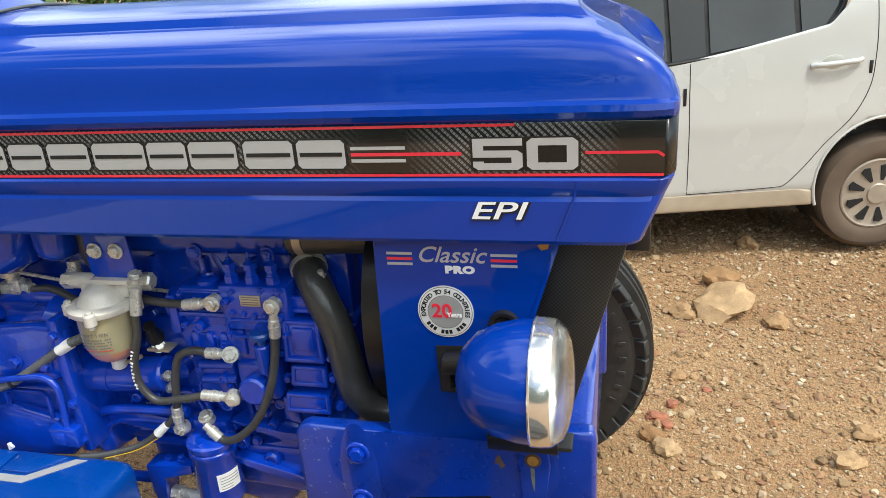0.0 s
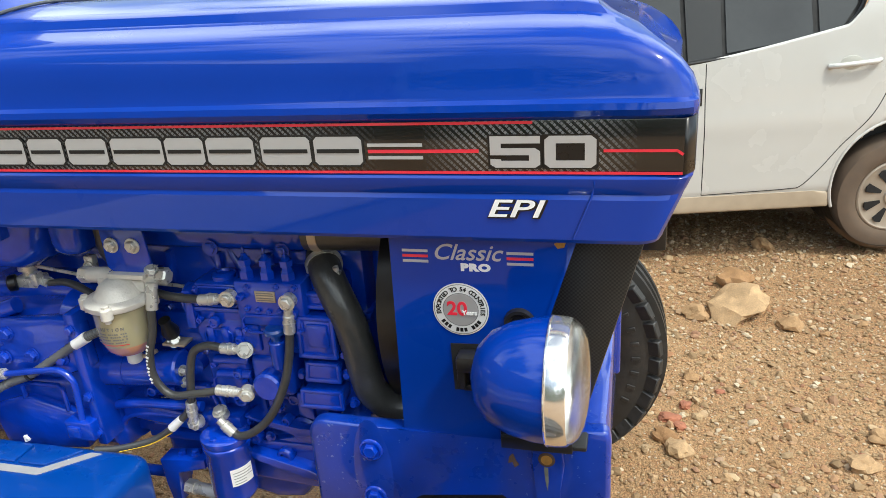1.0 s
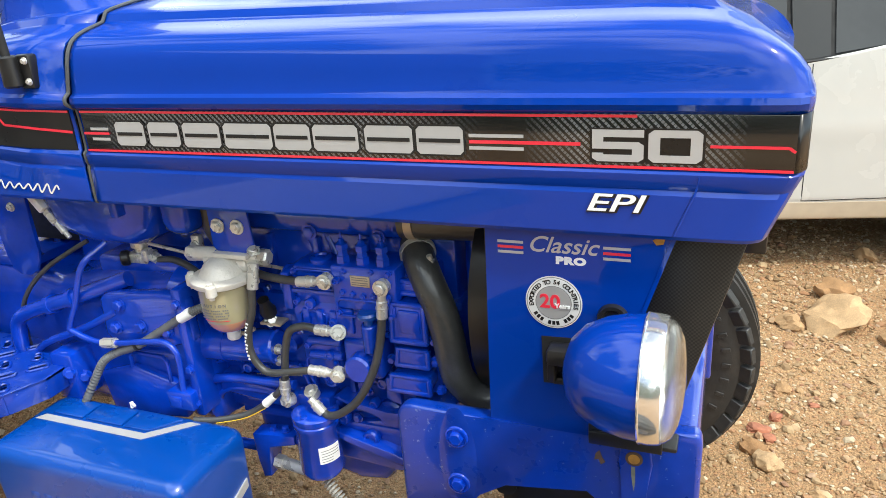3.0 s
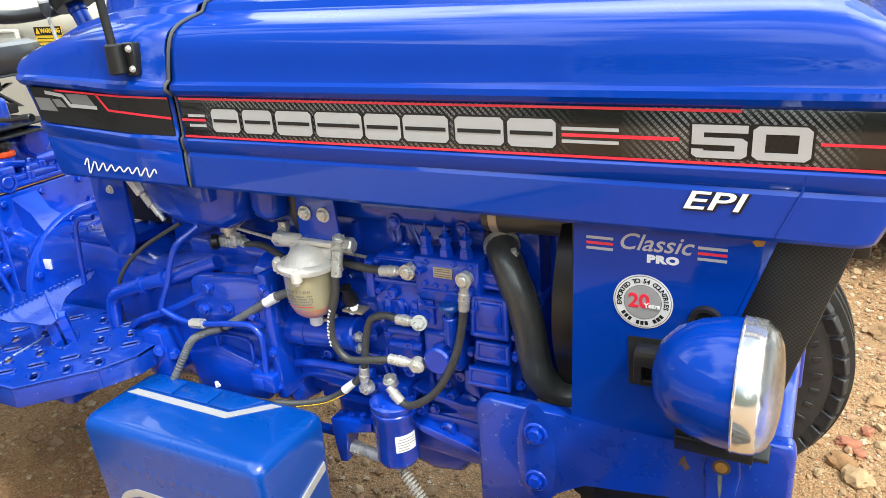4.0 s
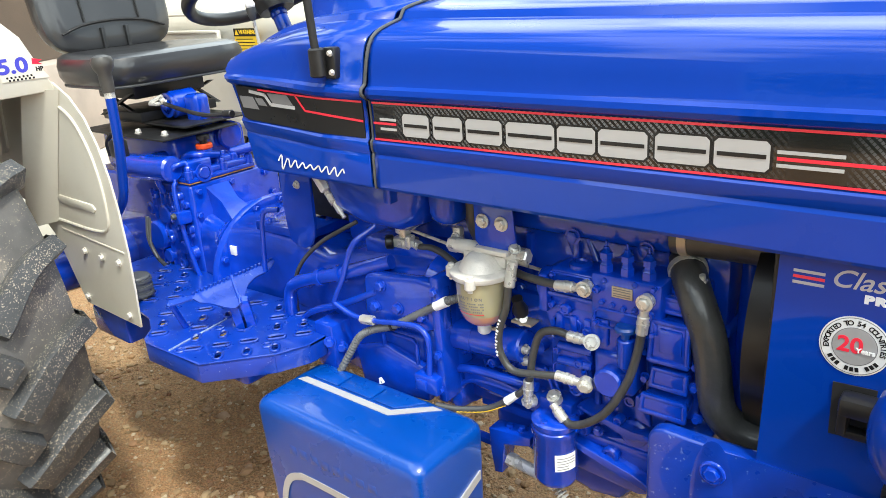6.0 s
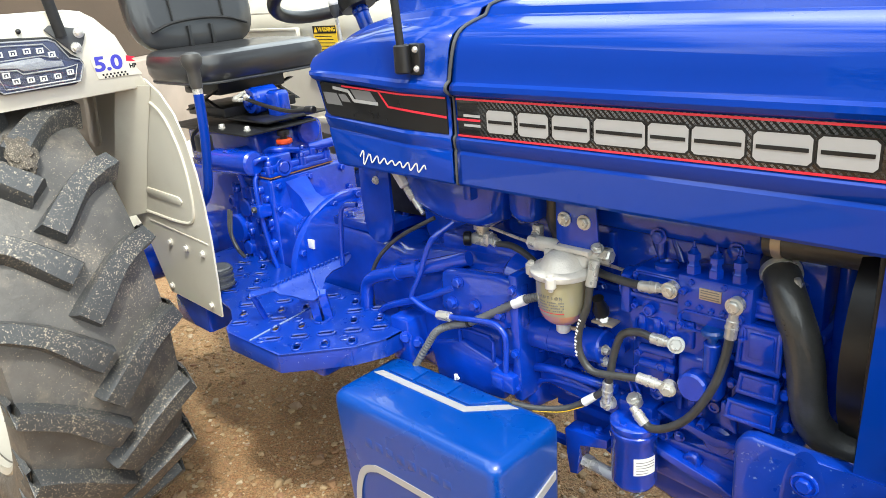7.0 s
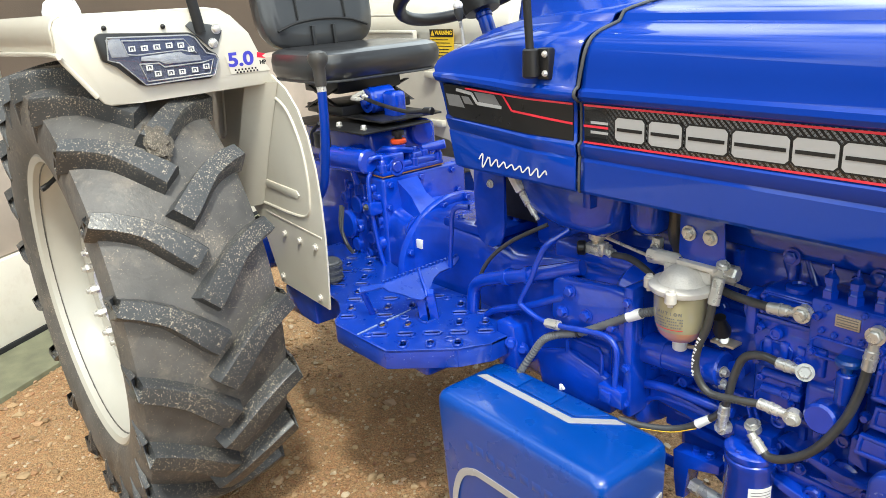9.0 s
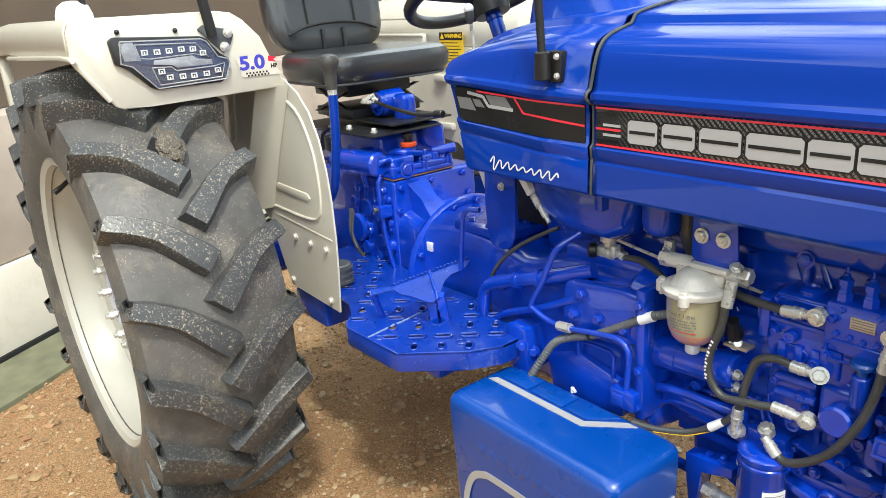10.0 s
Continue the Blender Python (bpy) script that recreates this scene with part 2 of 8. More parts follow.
def smooth_path(pts, n=8):
    """Points on a smooth curve through pts."""
    P = [Vector(p) for p in pts]
    P = [2 * P[0] - P[1]] + P + [2 * P[-1] - P[-2]]
    out = []
    for i in range(1, len(P) - 2):
        for k in range(n):
            t = k / n
            a, b, c, d = P[i - 1], P[i], P[i + 1], P[i + 2]
            out.append(0.5 * (2 * b + (c - a) * t + (2 * a - 5 * b + 4 * c - d) * t * t + (3 * b - a - 3 * c + d) * t ** 3))
    return out + [P[-2]]


def tube(bm, pts, r, seg=12, n=8, ridges=0.0, caps=True, flat=1.0):
    """A round bar or hose along a smooth curve. ridges: height of the corrugation."""
    path = smooth_path(pts, n) if n > 1 else [Vector(p) for p in pts]
    rr = r if callable(r) else (lambda t: r)
    rings, side = [], None
    for i, p in enumerate(path):
        d = (path[min(i + 1, len(path) - 1)] - path[max(i - 1, 0)]).normalized()
        if side is None:
            side = d.orthogonal().normalized()
        side = (side - d * side.dot(d)).normalized()
        up = d.cross(side)
        R = rr(i / (len(path) - 1)) + (ridges if i % 2 else 0)
        rings.append([bm.verts.new(p + R * (math.cos(a) * side + flat * math.sin(a) * up)) for a in (2 * math.pi * k / seg for k in range(seg))])
    for a, b in zip(rings, rings[1:]):
        for k in range(seg):
            bm.faces.new((a[k], a[(k + 1) % seg], b[(k + 1) % seg], b[k]))
    if caps:
        bm.faces.new(rings[0])
        bm.faces.new(rings[-1])
    return bm


def prism(bm, poly, lo, hi, axis="y", bevel=0.0, seg=2, m=None):
    """A polygon pushed from lo to hi along an axis. poly: the two other coordinates."""
    def at(p, d):
        return {"y": (p[0], d, p[1]), "x": (d, p[0], p[1]), "z": (p[0], p[1], d)}[axis]
    a = [bm.verts.new(at(p, lo)) for p in poly]
    b = [bm.verts.new(at(p, hi)) for p in poly]
    fs = [bm.faces.new(a), bm.faces.new(b)]
    n = len(poly)
    for i in range(n):
        fs.append(bm.faces.new((a[i], a[(i + 1) % n], b[(i + 1) % n], b[i])))
    vs = a + b
    if bevel:
        es = list({e for f in fs for e in f.edges})
        f = bmesh.ops.bevel(bm, geom=es, offset=bevel, segments=seg, affect="EDGES", profile=0.5)
        vs = list({v for v in vs if v.is_valid} | set(f["verts"]))
    if m is not None:
        bmesh.ops.transform(bm, matrix=m, verts=vs)
    return bm


def bolt(bm, p, d, r=0.011, h=0.008, washer=True):
    """A hexagon head at p that stands out along d."""
    d = Vector(d).normalized()
    p = Vector(p)
    if washer:
        cyl(bm, p, p + d * 0.002, r * 1.35, seg=16)
        p = p + d * 0.002
    m, _ = frame_to(p, p + d)
    lathe(bm, [(0, 0), (r, 0), (r, h * 0.8), (r * 0.8, h), (0, h)], m, 6)
    return bm


def loft(bm, rings, close=False, caps=False):
    R = [[bm.verts.new(p) for p in ring] for ring in rings]
    for a, b in zip(R, R[1:]):
        n = len(a)
        for k in range(n if close else n - 1):
            bm.faces.new((a[k], a[(k + 1) % n], b[(k + 1) % n], b[k]))
    if caps:
        bm.faces.new(R[0])
        bm.faces.new(R[-1])
    return bm


def text_mesh(bm, body, size, m, bold=0.0, shear=0.0, width=1.0, depth=0.0004, align="CENTER", spacing=1.0):
    """Writing in the built-in font, laid into bm at m: x along the line, z out of the surface."""
    c = bpy.data.curves.new("writing", "FONT")
    c.body, c.size, c.offset, c.shear, c.extrude = body, size, bold, shear, depth
    c.align_x, c.align_y, c.space_character = align, "CENTER", spacing
    c.resolution_u = 4
    ob = bpy.data.objects.new("writing", c)
    scene.collection.objects.link(ob)
    bpy.context.view_layer.update()
    me = bpy.data.meshes.new_from_object(ob.evaluated_get(bpy.context.evaluated_depsgraph_get()))
    bpy.data.objects.remove(ob)
    n0 = len(bm.verts)
    bm.from_mesh(me)
    bm.verts.ensure_lookup_table()
    bmesh.ops.transform(bm, matrix=m @ Matrix.Diagonal((width, 1, 1, 1)), verts=bm.verts[n0:])
    bpy.data.meshes.remove(me)
    return bm


def B():
    return bmesh.new()


def on_side(x, y, z, lean=0.0):
    """A pose on an upright face that looks towards -y: local x along the tractor, local y up, local z out."""
    return pose(x, y, z, 90 + lean, 0, 0)


# ---- ground ----
def ground_height(x, y):
    return 0.018 * noise.noise((x * 0.9, y * 0.9, 3.1)) + 0.008 * noise.noise((x * 4, y * 4, 1.7)) - 0.01


def build_ground():
    xs = sorted({round(v, 3) for v in [-400, -150, -60, -30, -15, -9, 9, 15, 30, 60, 150, 400] + [-6 + 0.07 * i for i in range(172)]})
    ys = sorted({round(v, 3) for v in [-400, -150, -60, -30, -15, -8, -5, 15, 25, 40, 80, 200, 400] + [-3 + 0.07 * i for i in range(186)]})
    bm = B()
    grid = [[bm.verts.new((x, y, ground_height(x, y) if abs(x) < 10 and -4 < y < 12 else -0.01)) for y in ys] for x in xs]
    for i in range(len(xs) - 1):
        for j in range(len(ys) - 1):
            bm.faces.new((grid[i][j], grid[i + 1][j], grid[i + 1][j + 1], grid[i][j + 1]))
    mat = bpy.data.materials.new("gravel_earth")
    mat.use_nodes = True
    nt, bsdf = nodes_of(mat)
    co = nt.nodes.new("ShaderNodeTexCoord")
    vor = nt.nodes.new("ShaderNodeTexVoronoi")
    vor.inputs["Scale"].default_value = 85
    vor2 = nt.nodes.new("ShaderNodeTexVoronoi")
    vor2.inputs["Scale"].default_value = 210
    big = nt.nodes.new("ShaderNodeTexNoise")
    big.inputs["Scale"].default_value, big.inputs["Detail"].default_value = 0.9, 8
    fine = nt.nodes.new("ShaderNodeTexNoise")
    fine.inputs["Scale"].default_value, fine.inputs["Detail"].default_value = 160, 6
    for n in (vor, vor2, big, fine):
        nt.links.new(co.outputs["Object"], n.inputs["Vector"])
    ramp = nt.nodes.new("ShaderNodeValToRGB")
    e = ramp.color_ramp.elements
    e[0].position, e[0].color = 0.0, (0.305, 0.166, 0.070, 1)
    e[1].position, e[1].color = 1.0, (0.49, 0.328, 0.182, 1)
    for pos, col in ((0.3, (0.325, 0.198, 0.10, 1)), (0.55, (0.41, 0.256, 0.13, 1)), (0.8, (0.36, 0.172, 0.076, 1))):
        k = e.new(pos)
        k.color = col
    nt.links.new(vor.outputs["Color"], ramp.inputs[0])
    ramp2 = nt.nodes.new("ShaderNodeValToRGB")
    e = ramp2.color_ramp.elements
    e[0].position, e[0].color = 0.3, (0.22, 0.108, 0.043, 1)
    e[1].position, e[1].color = 0.7, (0.44, 0.29, 0.146, 1)
    nt.links.new(big.outputs[0], ramp2.inputs[0])
    mix = nt.nodes.new("ShaderNodeMix")
    mix.data_type = "RGBA"
    mix.inputs[0].default_value = 0.5
    nt.links.new(ramp.outputs[0], mix.inputs[6])
    nt.links.new(ramp2.outputs[0], mix.inputs[7])
    mul = nt.nodes.new("ShaderNodeMix")
    mul.data_type, mul.blend_type = "RGBA", "MULTIPLY"
    mul.inputs[0].default_value = 0.9
    nt.links.new(mix.outputs[2], mul.inputs[6])
    fr = nt.nodes.new("ShaderNodeMapRange")
    fr.inputs[1].default_value, fr.inputs[2].default_value, fr.inputs[3].default_value, fr.inputs[4].default_value = 0.3, 0.7, 0.55, 1.45
    nt.links.new(fine.outputs[0], fr.inputs[0])
    nt.links.new(fr.outputs[0], mul.inputs[7])
    nt.links.new(mul.outputs[2], bsdf.inputs["Base Color"])
    bsdf.inputs["Roughness"].default_value = 0.9
    addh = nt.nodes.new("ShaderNodeMath")
    addh.operation = "ADD"
    nt.links.new(vor.outputs["Distance"], addh.inputs[0])
    nt.links.new(vor2.outputs["Distance"], addh.inputs[1])
    b = nt.nodes.new("ShaderNodeBump")
    b.inputs["Strength"].default_value, b.inputs["Distance"].default_value = 0.6, 0.010
    b.invert = True
    nt.links.new(addh.outputs[0], b.inputs["Height"])
    nt.links.new(b.outputs[0], bsdf.inputs["Normal"])
    return tagged(link("ground", bm, mat), "dry brown gravel and earth yard with loose stones", "ground", kind="structure")


build_ground()

# ---- the tractor ----
tractor = thing("tractor", "blue farm tractor with cream fenders parked on gravel", "tractor")


# cross-section of the bonnet: (half width, height), from the bottom lip to the crown
SECTION = [(0.262, 1.026), (0.283, 1.018), (0.287, 1.024), (0.2855, 1.078), (0.2825, 1.084), (0.2855, 1.090), (0.287, 1.106), (0.281, 1.112), (0.280, 1.146), (0.281, 1.180),
           (0.290, 1.186), (0.294, 1.194), (0.292, 1.203), (0.2850, 1.208), (0.2830, 1.213), (0.2790, 1.238), (0.2745, 1.260), (0.2690, 1.275), (0.259, 1.288), (0.243, 1.297), (0.222, 1.303), (0.192, 1.3095), (0.186, 1.3125), (0.178, 1.3245), (0.172, 1.3275), (0.150, 1.332), (0.08, 1.341), (0.0, 1.345)]


def bonnet_ring(x, shrink=0.0, drop=0.0, slant=0.0, rear=0.0, lift=0.0):
    """The section at x: pulled in by shrink, the crown lowered by drop, the front leaning back by slant, or the rear by rear, the side crease raised by lift."""
    ring = []
    for w, z in SECTION:
        k = max(0.0, (z - 1.195) / 0.15)
        dx = slant * (0.42 * max(0, 1.11 - z) + (0.135 * k ** 2.2)) - rear * 0.30 * max(0, 1.24 - z)
        ring.append((x - dx, w - shrink * (0.35 + 0.65 * min(1, w / 0.2)) if w else 0.0, z - drop * k + lift * max(0.0, min(1.0, (z - 1.03) / 0.06, (1.262 - z) / 0.05))))
    return [(x, -w, z) for x, w, z in ring] + [(x, w, z) for x, w, z in reversed(ring[:-1])]


def build_bonnet():
    bm = B()
    rings = [bonnet_ring(x, 0, 0.012 * max(0, (x + 0.8)) / 0.9) for x in (-0.812, -0.8, -0.6, -0.4, -0.2, 0.0, 0.1)]
    rings += [bonnet_ring(0.165, 0, 0.016, 0.15), bonnet_ring(0.225, 0.0, 0.022, 0.5), bonnet_ring(0.262, 0.001, 0.028, 0.8), bonnet_ring(0.280, 0.004, 0.032, 1), bonnet_ring(0.290, 0.011, 0.035, 1), bonnet_ring(0.296, 0.022, 0.038, 1), bonnet_ring(0.299, 0.045, 0.04, 1)]
    loft(bm, rings)
    bm.verts.ensure_lookup_table()
    bm.faces.new(bm.verts[-len(rings[-1]):])
    bonnet = part("bonnet", bm, M_HOOD, tractor, "glossy royal blue bonnet with a black and red side stripe", smooth=24)
    sol = bonnet.modifiers.new("thickness", "SOLIDIFY")
    sol.thickness, sol.offset = 0.004, -1
    # black band
    bm = B()
    box(bm, (-0.806, -0.2835, 1.111), (0.282, -0.272, 1.181), 0.001)
    part("stripe", bm, M_DECAL, bonnet, "black carbon-pattern decal band")
    bm = B()
    loft(bm, [[(x, -w, 1.111), (x, -w, 1.181)] for x, w in ((0.282, 0.2830), (0.2865, 0.2785), (0.2905, 0.2725), (0.2945, 0.2645), (0.2970, 0.2585))])
    end = part("stripe_end", bm, M_DECAL, bonnet)
    sol = end.modifiers.new("thickness", "SOLIDIFY")
    sol.thickness = 0.002
    return bonnet


bonnet = build_bonnet()


def build_cowl():
    """The fixed rear cowl between bonnet and driver."""
    bm = B()
    rings = [bonnet_ring(-0.826), bonnet_ring(-0.95, 0, 0.0), bonnet_ring(-1.04, 0.001, 0.008, 0, 0.3, 0.006), bonnet_ring(-1.145, 0.002, 0.030, 0, 0.7, 0.012), bonnet_ring(-1.206, 0.003, 0.052, 0, 0.9, 0.015), bonnet_ring(-1.240, 0.007, 0.068, 0, 1, 0.016), bonnet_ring(-1.252, 0.016, 0.080, 0, 1, 0.016)]
    loft(bm, rings)
    bm.verts.ensure_lookup_table()
    bm.faces.new(bm.verts[-len(rings[-1]):])
    cowl = part("cowl", bm, M_HOOD, tractor, "blue rear cowl under the dashboard", smooth=24)
    sol = cowl.modifiers.new("thickness", "SOLIDIFY")
    sol.thickness, sol.offset = 0.004, -1
    # dashboard hump
    bm = B()
    rings = []
    for k in range(13):
        t = k / 12
        z = 1.27 + 0.34 * t
        w = 0.105 + 0.105 * (1 - t) ** 3
        x0 = -1.135 - 0.035 * t
        x1 = -0.985 + 0.28 * (1 - t) ** 3
        ring = []
        for a in range(24):
            an = 2 * math.pi * a / 24
            c, s = math.cos(an), math.sin(an)
            ring.append(((x0 + x1) / 2 + (x1 - x0) / 2 * math.copysign(abs(c) ** 0.6, c), w * math.copysign(abs(s) ** 0.6, s), z))
        rings.append(ring)
    loft(bm, rings, close=True, caps=True)
    part("dashboard_hump", bm, M_HOOD, cowl)
    bm = B()
    prism(bm, [(-1.172, 1.1265), (-0.95, 1.1135), (-0.832, 1.1125), (-0.832, 1.1805), (-0.95, 1.1815), (-1.198, 1.196), (-1.188, 1.142), (-1.182, 1.131)], -0.2835, -0.270)
    part("stripe", bm, M_DECAL, cowl, "black decal band")
    return cowl


cowl = build_cowl()


def grille_material():
    """Fine woven wire, dark."""
    mat = bpy.data.materials.new("wire_mesh")
    mat.use_nodes = True
    nt, bsdf = nodes_of(mat)
    co = nt.nodes.new("ShaderNodeTexCoord")
    ck = nt.nodes.new("ShaderNodeTexChecker")
    ck.inputs["Color1"].default_value, ck.inputs["Color2"].default_value = (0.004, 0.004, 0.004, 1), (0.026, 0.026, 0.025, 1)
    ck.inputs["Scale"].default_value = 330
    nt.links.new(co.outputs["Object"], ck.inputs["Vector"])
    nt.links.new(ck.outputs[0], bsdf.inputs["Base Color"])
    bsdf.inputs["Roughness"].default_value = 0.5
    return mat


M_GRILLE = grille_material()


def build_side_panel():
    bm = B()
    prism(bm, [(-0.112, 1.03), (-0.119, 0.665), (0.036, 0.668), (0.152, 1.03)], -0.262, -0.256)
    panel = part("side_panel", bm, M_HOOD, tractor, "flat blue radiator side panel with round sticker")
    bm = B()
    prism(bm, [(0.142, 1.035), (0.252, 1.035), (0.148, 0.66), (0.03, 0.66)], -0.215, 0.215, bevel=0.004)
    part("grille", bm, M_GRILLE, tractor, "black mesh radiator grille, slanted")
    return panel


panel = build_side_panel()


def build_front_support():
    bm = B()
    poly = [(-0.285, 0.668), (-0.275, 0.683), (-0.258, 0.689), (-0.13, 0.685), (0.04, 0.677), (0.075, 0.688), (0.16, 0.712), (0.197, 0.716), (0.203, 0.70), (0.203, 0.50), (0.10, 0.52), (0.04, 0.588), (-0.10, 0.568), (-0.15, 0.535), (-0.19, 0.46), (-0.285, 0.44)]
    prism(bm, poly, -0.268, -0.240, bevel=0.008, seg=3)
    prism(bm, poly, 0.240, 0.268, bevel=0.008, seg=3)
    box(bm, (0.10, -0.245, 0.50), (0.195, 0.245, 0.705), 0.008)
    box(bm, (-0.27, -0.245, 0.46), (-0.21, 0.245, 0.64), 0.008)
    return part("front_support", bm, M_FOOT, tractor, "heavy blue cast front axle support")


support = build_front_support()


def build_headlight(parent):
    c = Vector((0.130, -0.385, 0.872))
    m = Matrix.Translation(c) @ Matrix.Rotation(radians(90), 4, "Y") @ Matrix.Scale(0.90, 4)
    lamp = new("headlight")
    lamp.parent = parent
    tagged(lamp, "round headlight with blue bowl, chrome ring and clear glass")
    bm = B()
    prof = [(0, -0.112), (0.02, -0.111), (0.045, -0.103), (0.066, -0.084), (0.08, -0.055), (0.0875, -0.022), (0.089, 0.0)]
    lathe(bm, prof, m, 40)
    part("lamp_bowl", bm, M_HOOD, lamp)
    bm = B()
    lathe(bm, [(0.088, -0.002), (0.0915, -0.001), (0.0922, 0.001), (0.0908, 0.0025), (0.0912, 0.012), (0.0895, 0.026), (0.0880, 0.0285), (0.0862, 0.0275)], m, 48)
    part("lamp_ring", bm, M_RING, lamp, "chrome ring")
    bm = B()
    lathe(bm, [(0.0, -0.070), (0.02, -0.068), (0.045, -0.056), (0.066, -0.034), (0.079, -0.006), (0.0860, 0.026)], m, 48)
    part("reflector", bm, M_REFL, lamp, "bright reflector")
    bm = B()
    cyl(bm, m @ Vector((0, 0, -0.068)), m @ Vector((0, 0, -0.03)), 0.016, 0.012, 20, 0.002)
    lathe(bm, [(0, 0.014), (0.008, 0.012), (0.010, 0.0), (0.008, -0.012), (0, -0.012)], m @ Matrix.Translation((0, 0, -0.02)), 16)
    part("bulb", bm, M_RING, lamp, "bulb in its holder")
    bm = B()
    n = 48
    rings = []
    for r, h in [(0.0872, 0.0275), (0.0850, 0.034), (0.077, 0.0425), (0.060, 0.0495), (0.035, 0.0535), (0.012, 0.055)]:
        rings.append([m @ Vector((r * math.cos(2 * math.pi * k / n), r * math.sin(2 * math.pi * k / n), h)) for k in range(n)])
    loft(bm, rings, close=True)
    bm.verts.ensure_lookup_table()
    bm.faces.new(bm.verts[-n:])
    inner = []
    for r, h in [(0.0850, 0.0275), (0.0828, 0.033), (0.0755, 0.0405), (0.059, 0.047), (0.035, 0.051), (0.012, 0.0525)]:
        inner.append([m @ Vector(((r + 0.0003 * math.cos(k * math.pi)) * math.cos(2 * math.pi * k / n), r * math.sin(2 * math.pi * k / n), h + 0.0005 * math.cos(k * math.pi))) for k in range(n)])
    first = len(bm.verts)
    loft(bm, inner, close=True)
    bm.verts.ensure_lookup_table()
    bm.faces.new(bm.verts[-n:])
    for k in range(n):
        bm.faces.new((bm.verts[k], bm.verts[(k + 1) % n], bm.verts[first + (k + 1) % n], bm.verts[first + k]))
    glass_ob = part("lamp_glass", bm, M_LENS, lamp, "clear bulging glass")
    glass_ob.visible_shadow = False
    return lamp


build_headlight(tractor)


# ---- wheels ----
def build_tyre(R, W, rim_r, lugs, lug_h, seg=96):
    """A tractor tyre round the y axis, with chevron lugs."""
    bm = B()
    h = W / 2
    base = R - lug_h
    def carcass(u):
        a = abs(u) / h
        return base - 0.035 * W / 0.345 * a ** 2.4
    prof = [(rim_r - 0.012, -h * 0.74), (rim_r + 0.006, -h * 0.82), (rim_r + 0.032, -h * 0.93), ((rim_r + base) / 2, -h * 1.0), (base - 0.075, -h * 0.99)]
    prof += [(carcass(u * h), u * h) for u in (-0.94, -0.75, -0.5, -0.25, 0, 0.25, 0.5, 0.75, 0.94)]
    prof += [(r, -y) for r, y in reversed(prof[:5])]
    m = Matrix.Rotation(radians(-90), 4, "X")
    lathe(bm, prof, m, seg)
    return bm


def build_lug(R, W, lugs, lug_h, side):
    """One bent lug of the tread, at the angle 0: a bar with a bend, a broad blunt nose and a foot down the sidewall."""
    bm = B()
    h = W / 2
    base = R - lug_h
    size = R / 0.655 * min(1.0, 20 / lugs + 0.1)
    # across the tread from the shoulder: place, angle in degrees, half width
    line_of = [(1.0, 0.2, 0.0200), (0.94, -0.3, 0.0215), (0.80, -1.2, 0.0220), (0.62, -2.9, 0.0222), (0.48, -4.4, 0.0228), (0.34, -6.6, 0.0245), (0.20, -9.0, 0.0268), (0.06, -11.4, 0.0285), (-0.03, -12.9, 0.0280)]
    mid = [Vector((h * s, radians(deg * R / 0.655 * (20 / lugs) ** 0.5) * R)) for s, deg, _ in line_of]
    last = len(mid) - 1
    rows = []
    for k, p in enumerate(mid):
        d = (mid[min(k + 1, last)] - mid[max(k - 1, 0)]).normalized()
        n = Vector((-d.y, d.x))
        w = line_of[k][2] * size
        s = abs(p.x) / h
        rb = base - 0.035 * W / 0.345 * min(1, s) ** 2.4 - 0.014
        rt = R - 0.024 * s ** 2 - (0.002 if k == last else 0.0)
        row = []
        for q, r, along in ((-1.36, rb, 0.006), (-1.10, rt - 0.016, 0.002), (-1.0, rt - 0.0035, 0.0), (-0.90, rt, -0.002), (-0.5, rt, -0.002), (-0.4, rt, -0.002), (0.4, rt, -0.002), (0.5, rt, -0.002), (0.90, rt, -0.002), (1.0, rt - 0.0035, 0.0), (1.10, rt - 0.016, 0.002), (1.36, rb, 0.006)):
            c = p + n * (w * q) + (d * along if k == last else Vector((0, 0)))
            a = c.y / R
            row.append(Vector((r * math.cos(a), side * c.x, r * math.sin(a))))
        rows.append(row)
    # the foot that runs down the sidewall
    feet = []
    for out, low, slim, pit in ((1.03, 0.026, 1.0, 0.0), (1.035, 0.036, 0.95, 0.0), (1.035, 0.040, 0.92, 0.008), (1.03, 0.066, 0.80, 0.008), (1.03, 0.072, 0.76, 0.0), (1.01, 0.110, 0.52, 0.0)):
        row = []
        for q, dr in ((-1.3, 0.012), (-1.1, 0.008), (-1.0, 0.0025), (-0.85, 0.0), (-0.5, 0.0), (-0.4, pit), (0.4, pit), (0.5, 0.0), (0.85, 0.0), (1.0, 0.0025), (1.1, 0.008), (1.3, 0.012)):
            c = mid[0].y + line_of[0][2] * size * q * slim + 0.2 * low
            a, r = c / R, base - low * R / 0.655
            row.append(Vector((r * math.cos(a), side * (h * out - dr), r * math.sin(a))))
        feet.append(row)
    loft(bm, feet[::-1] + rows, caps=True)
    return bm


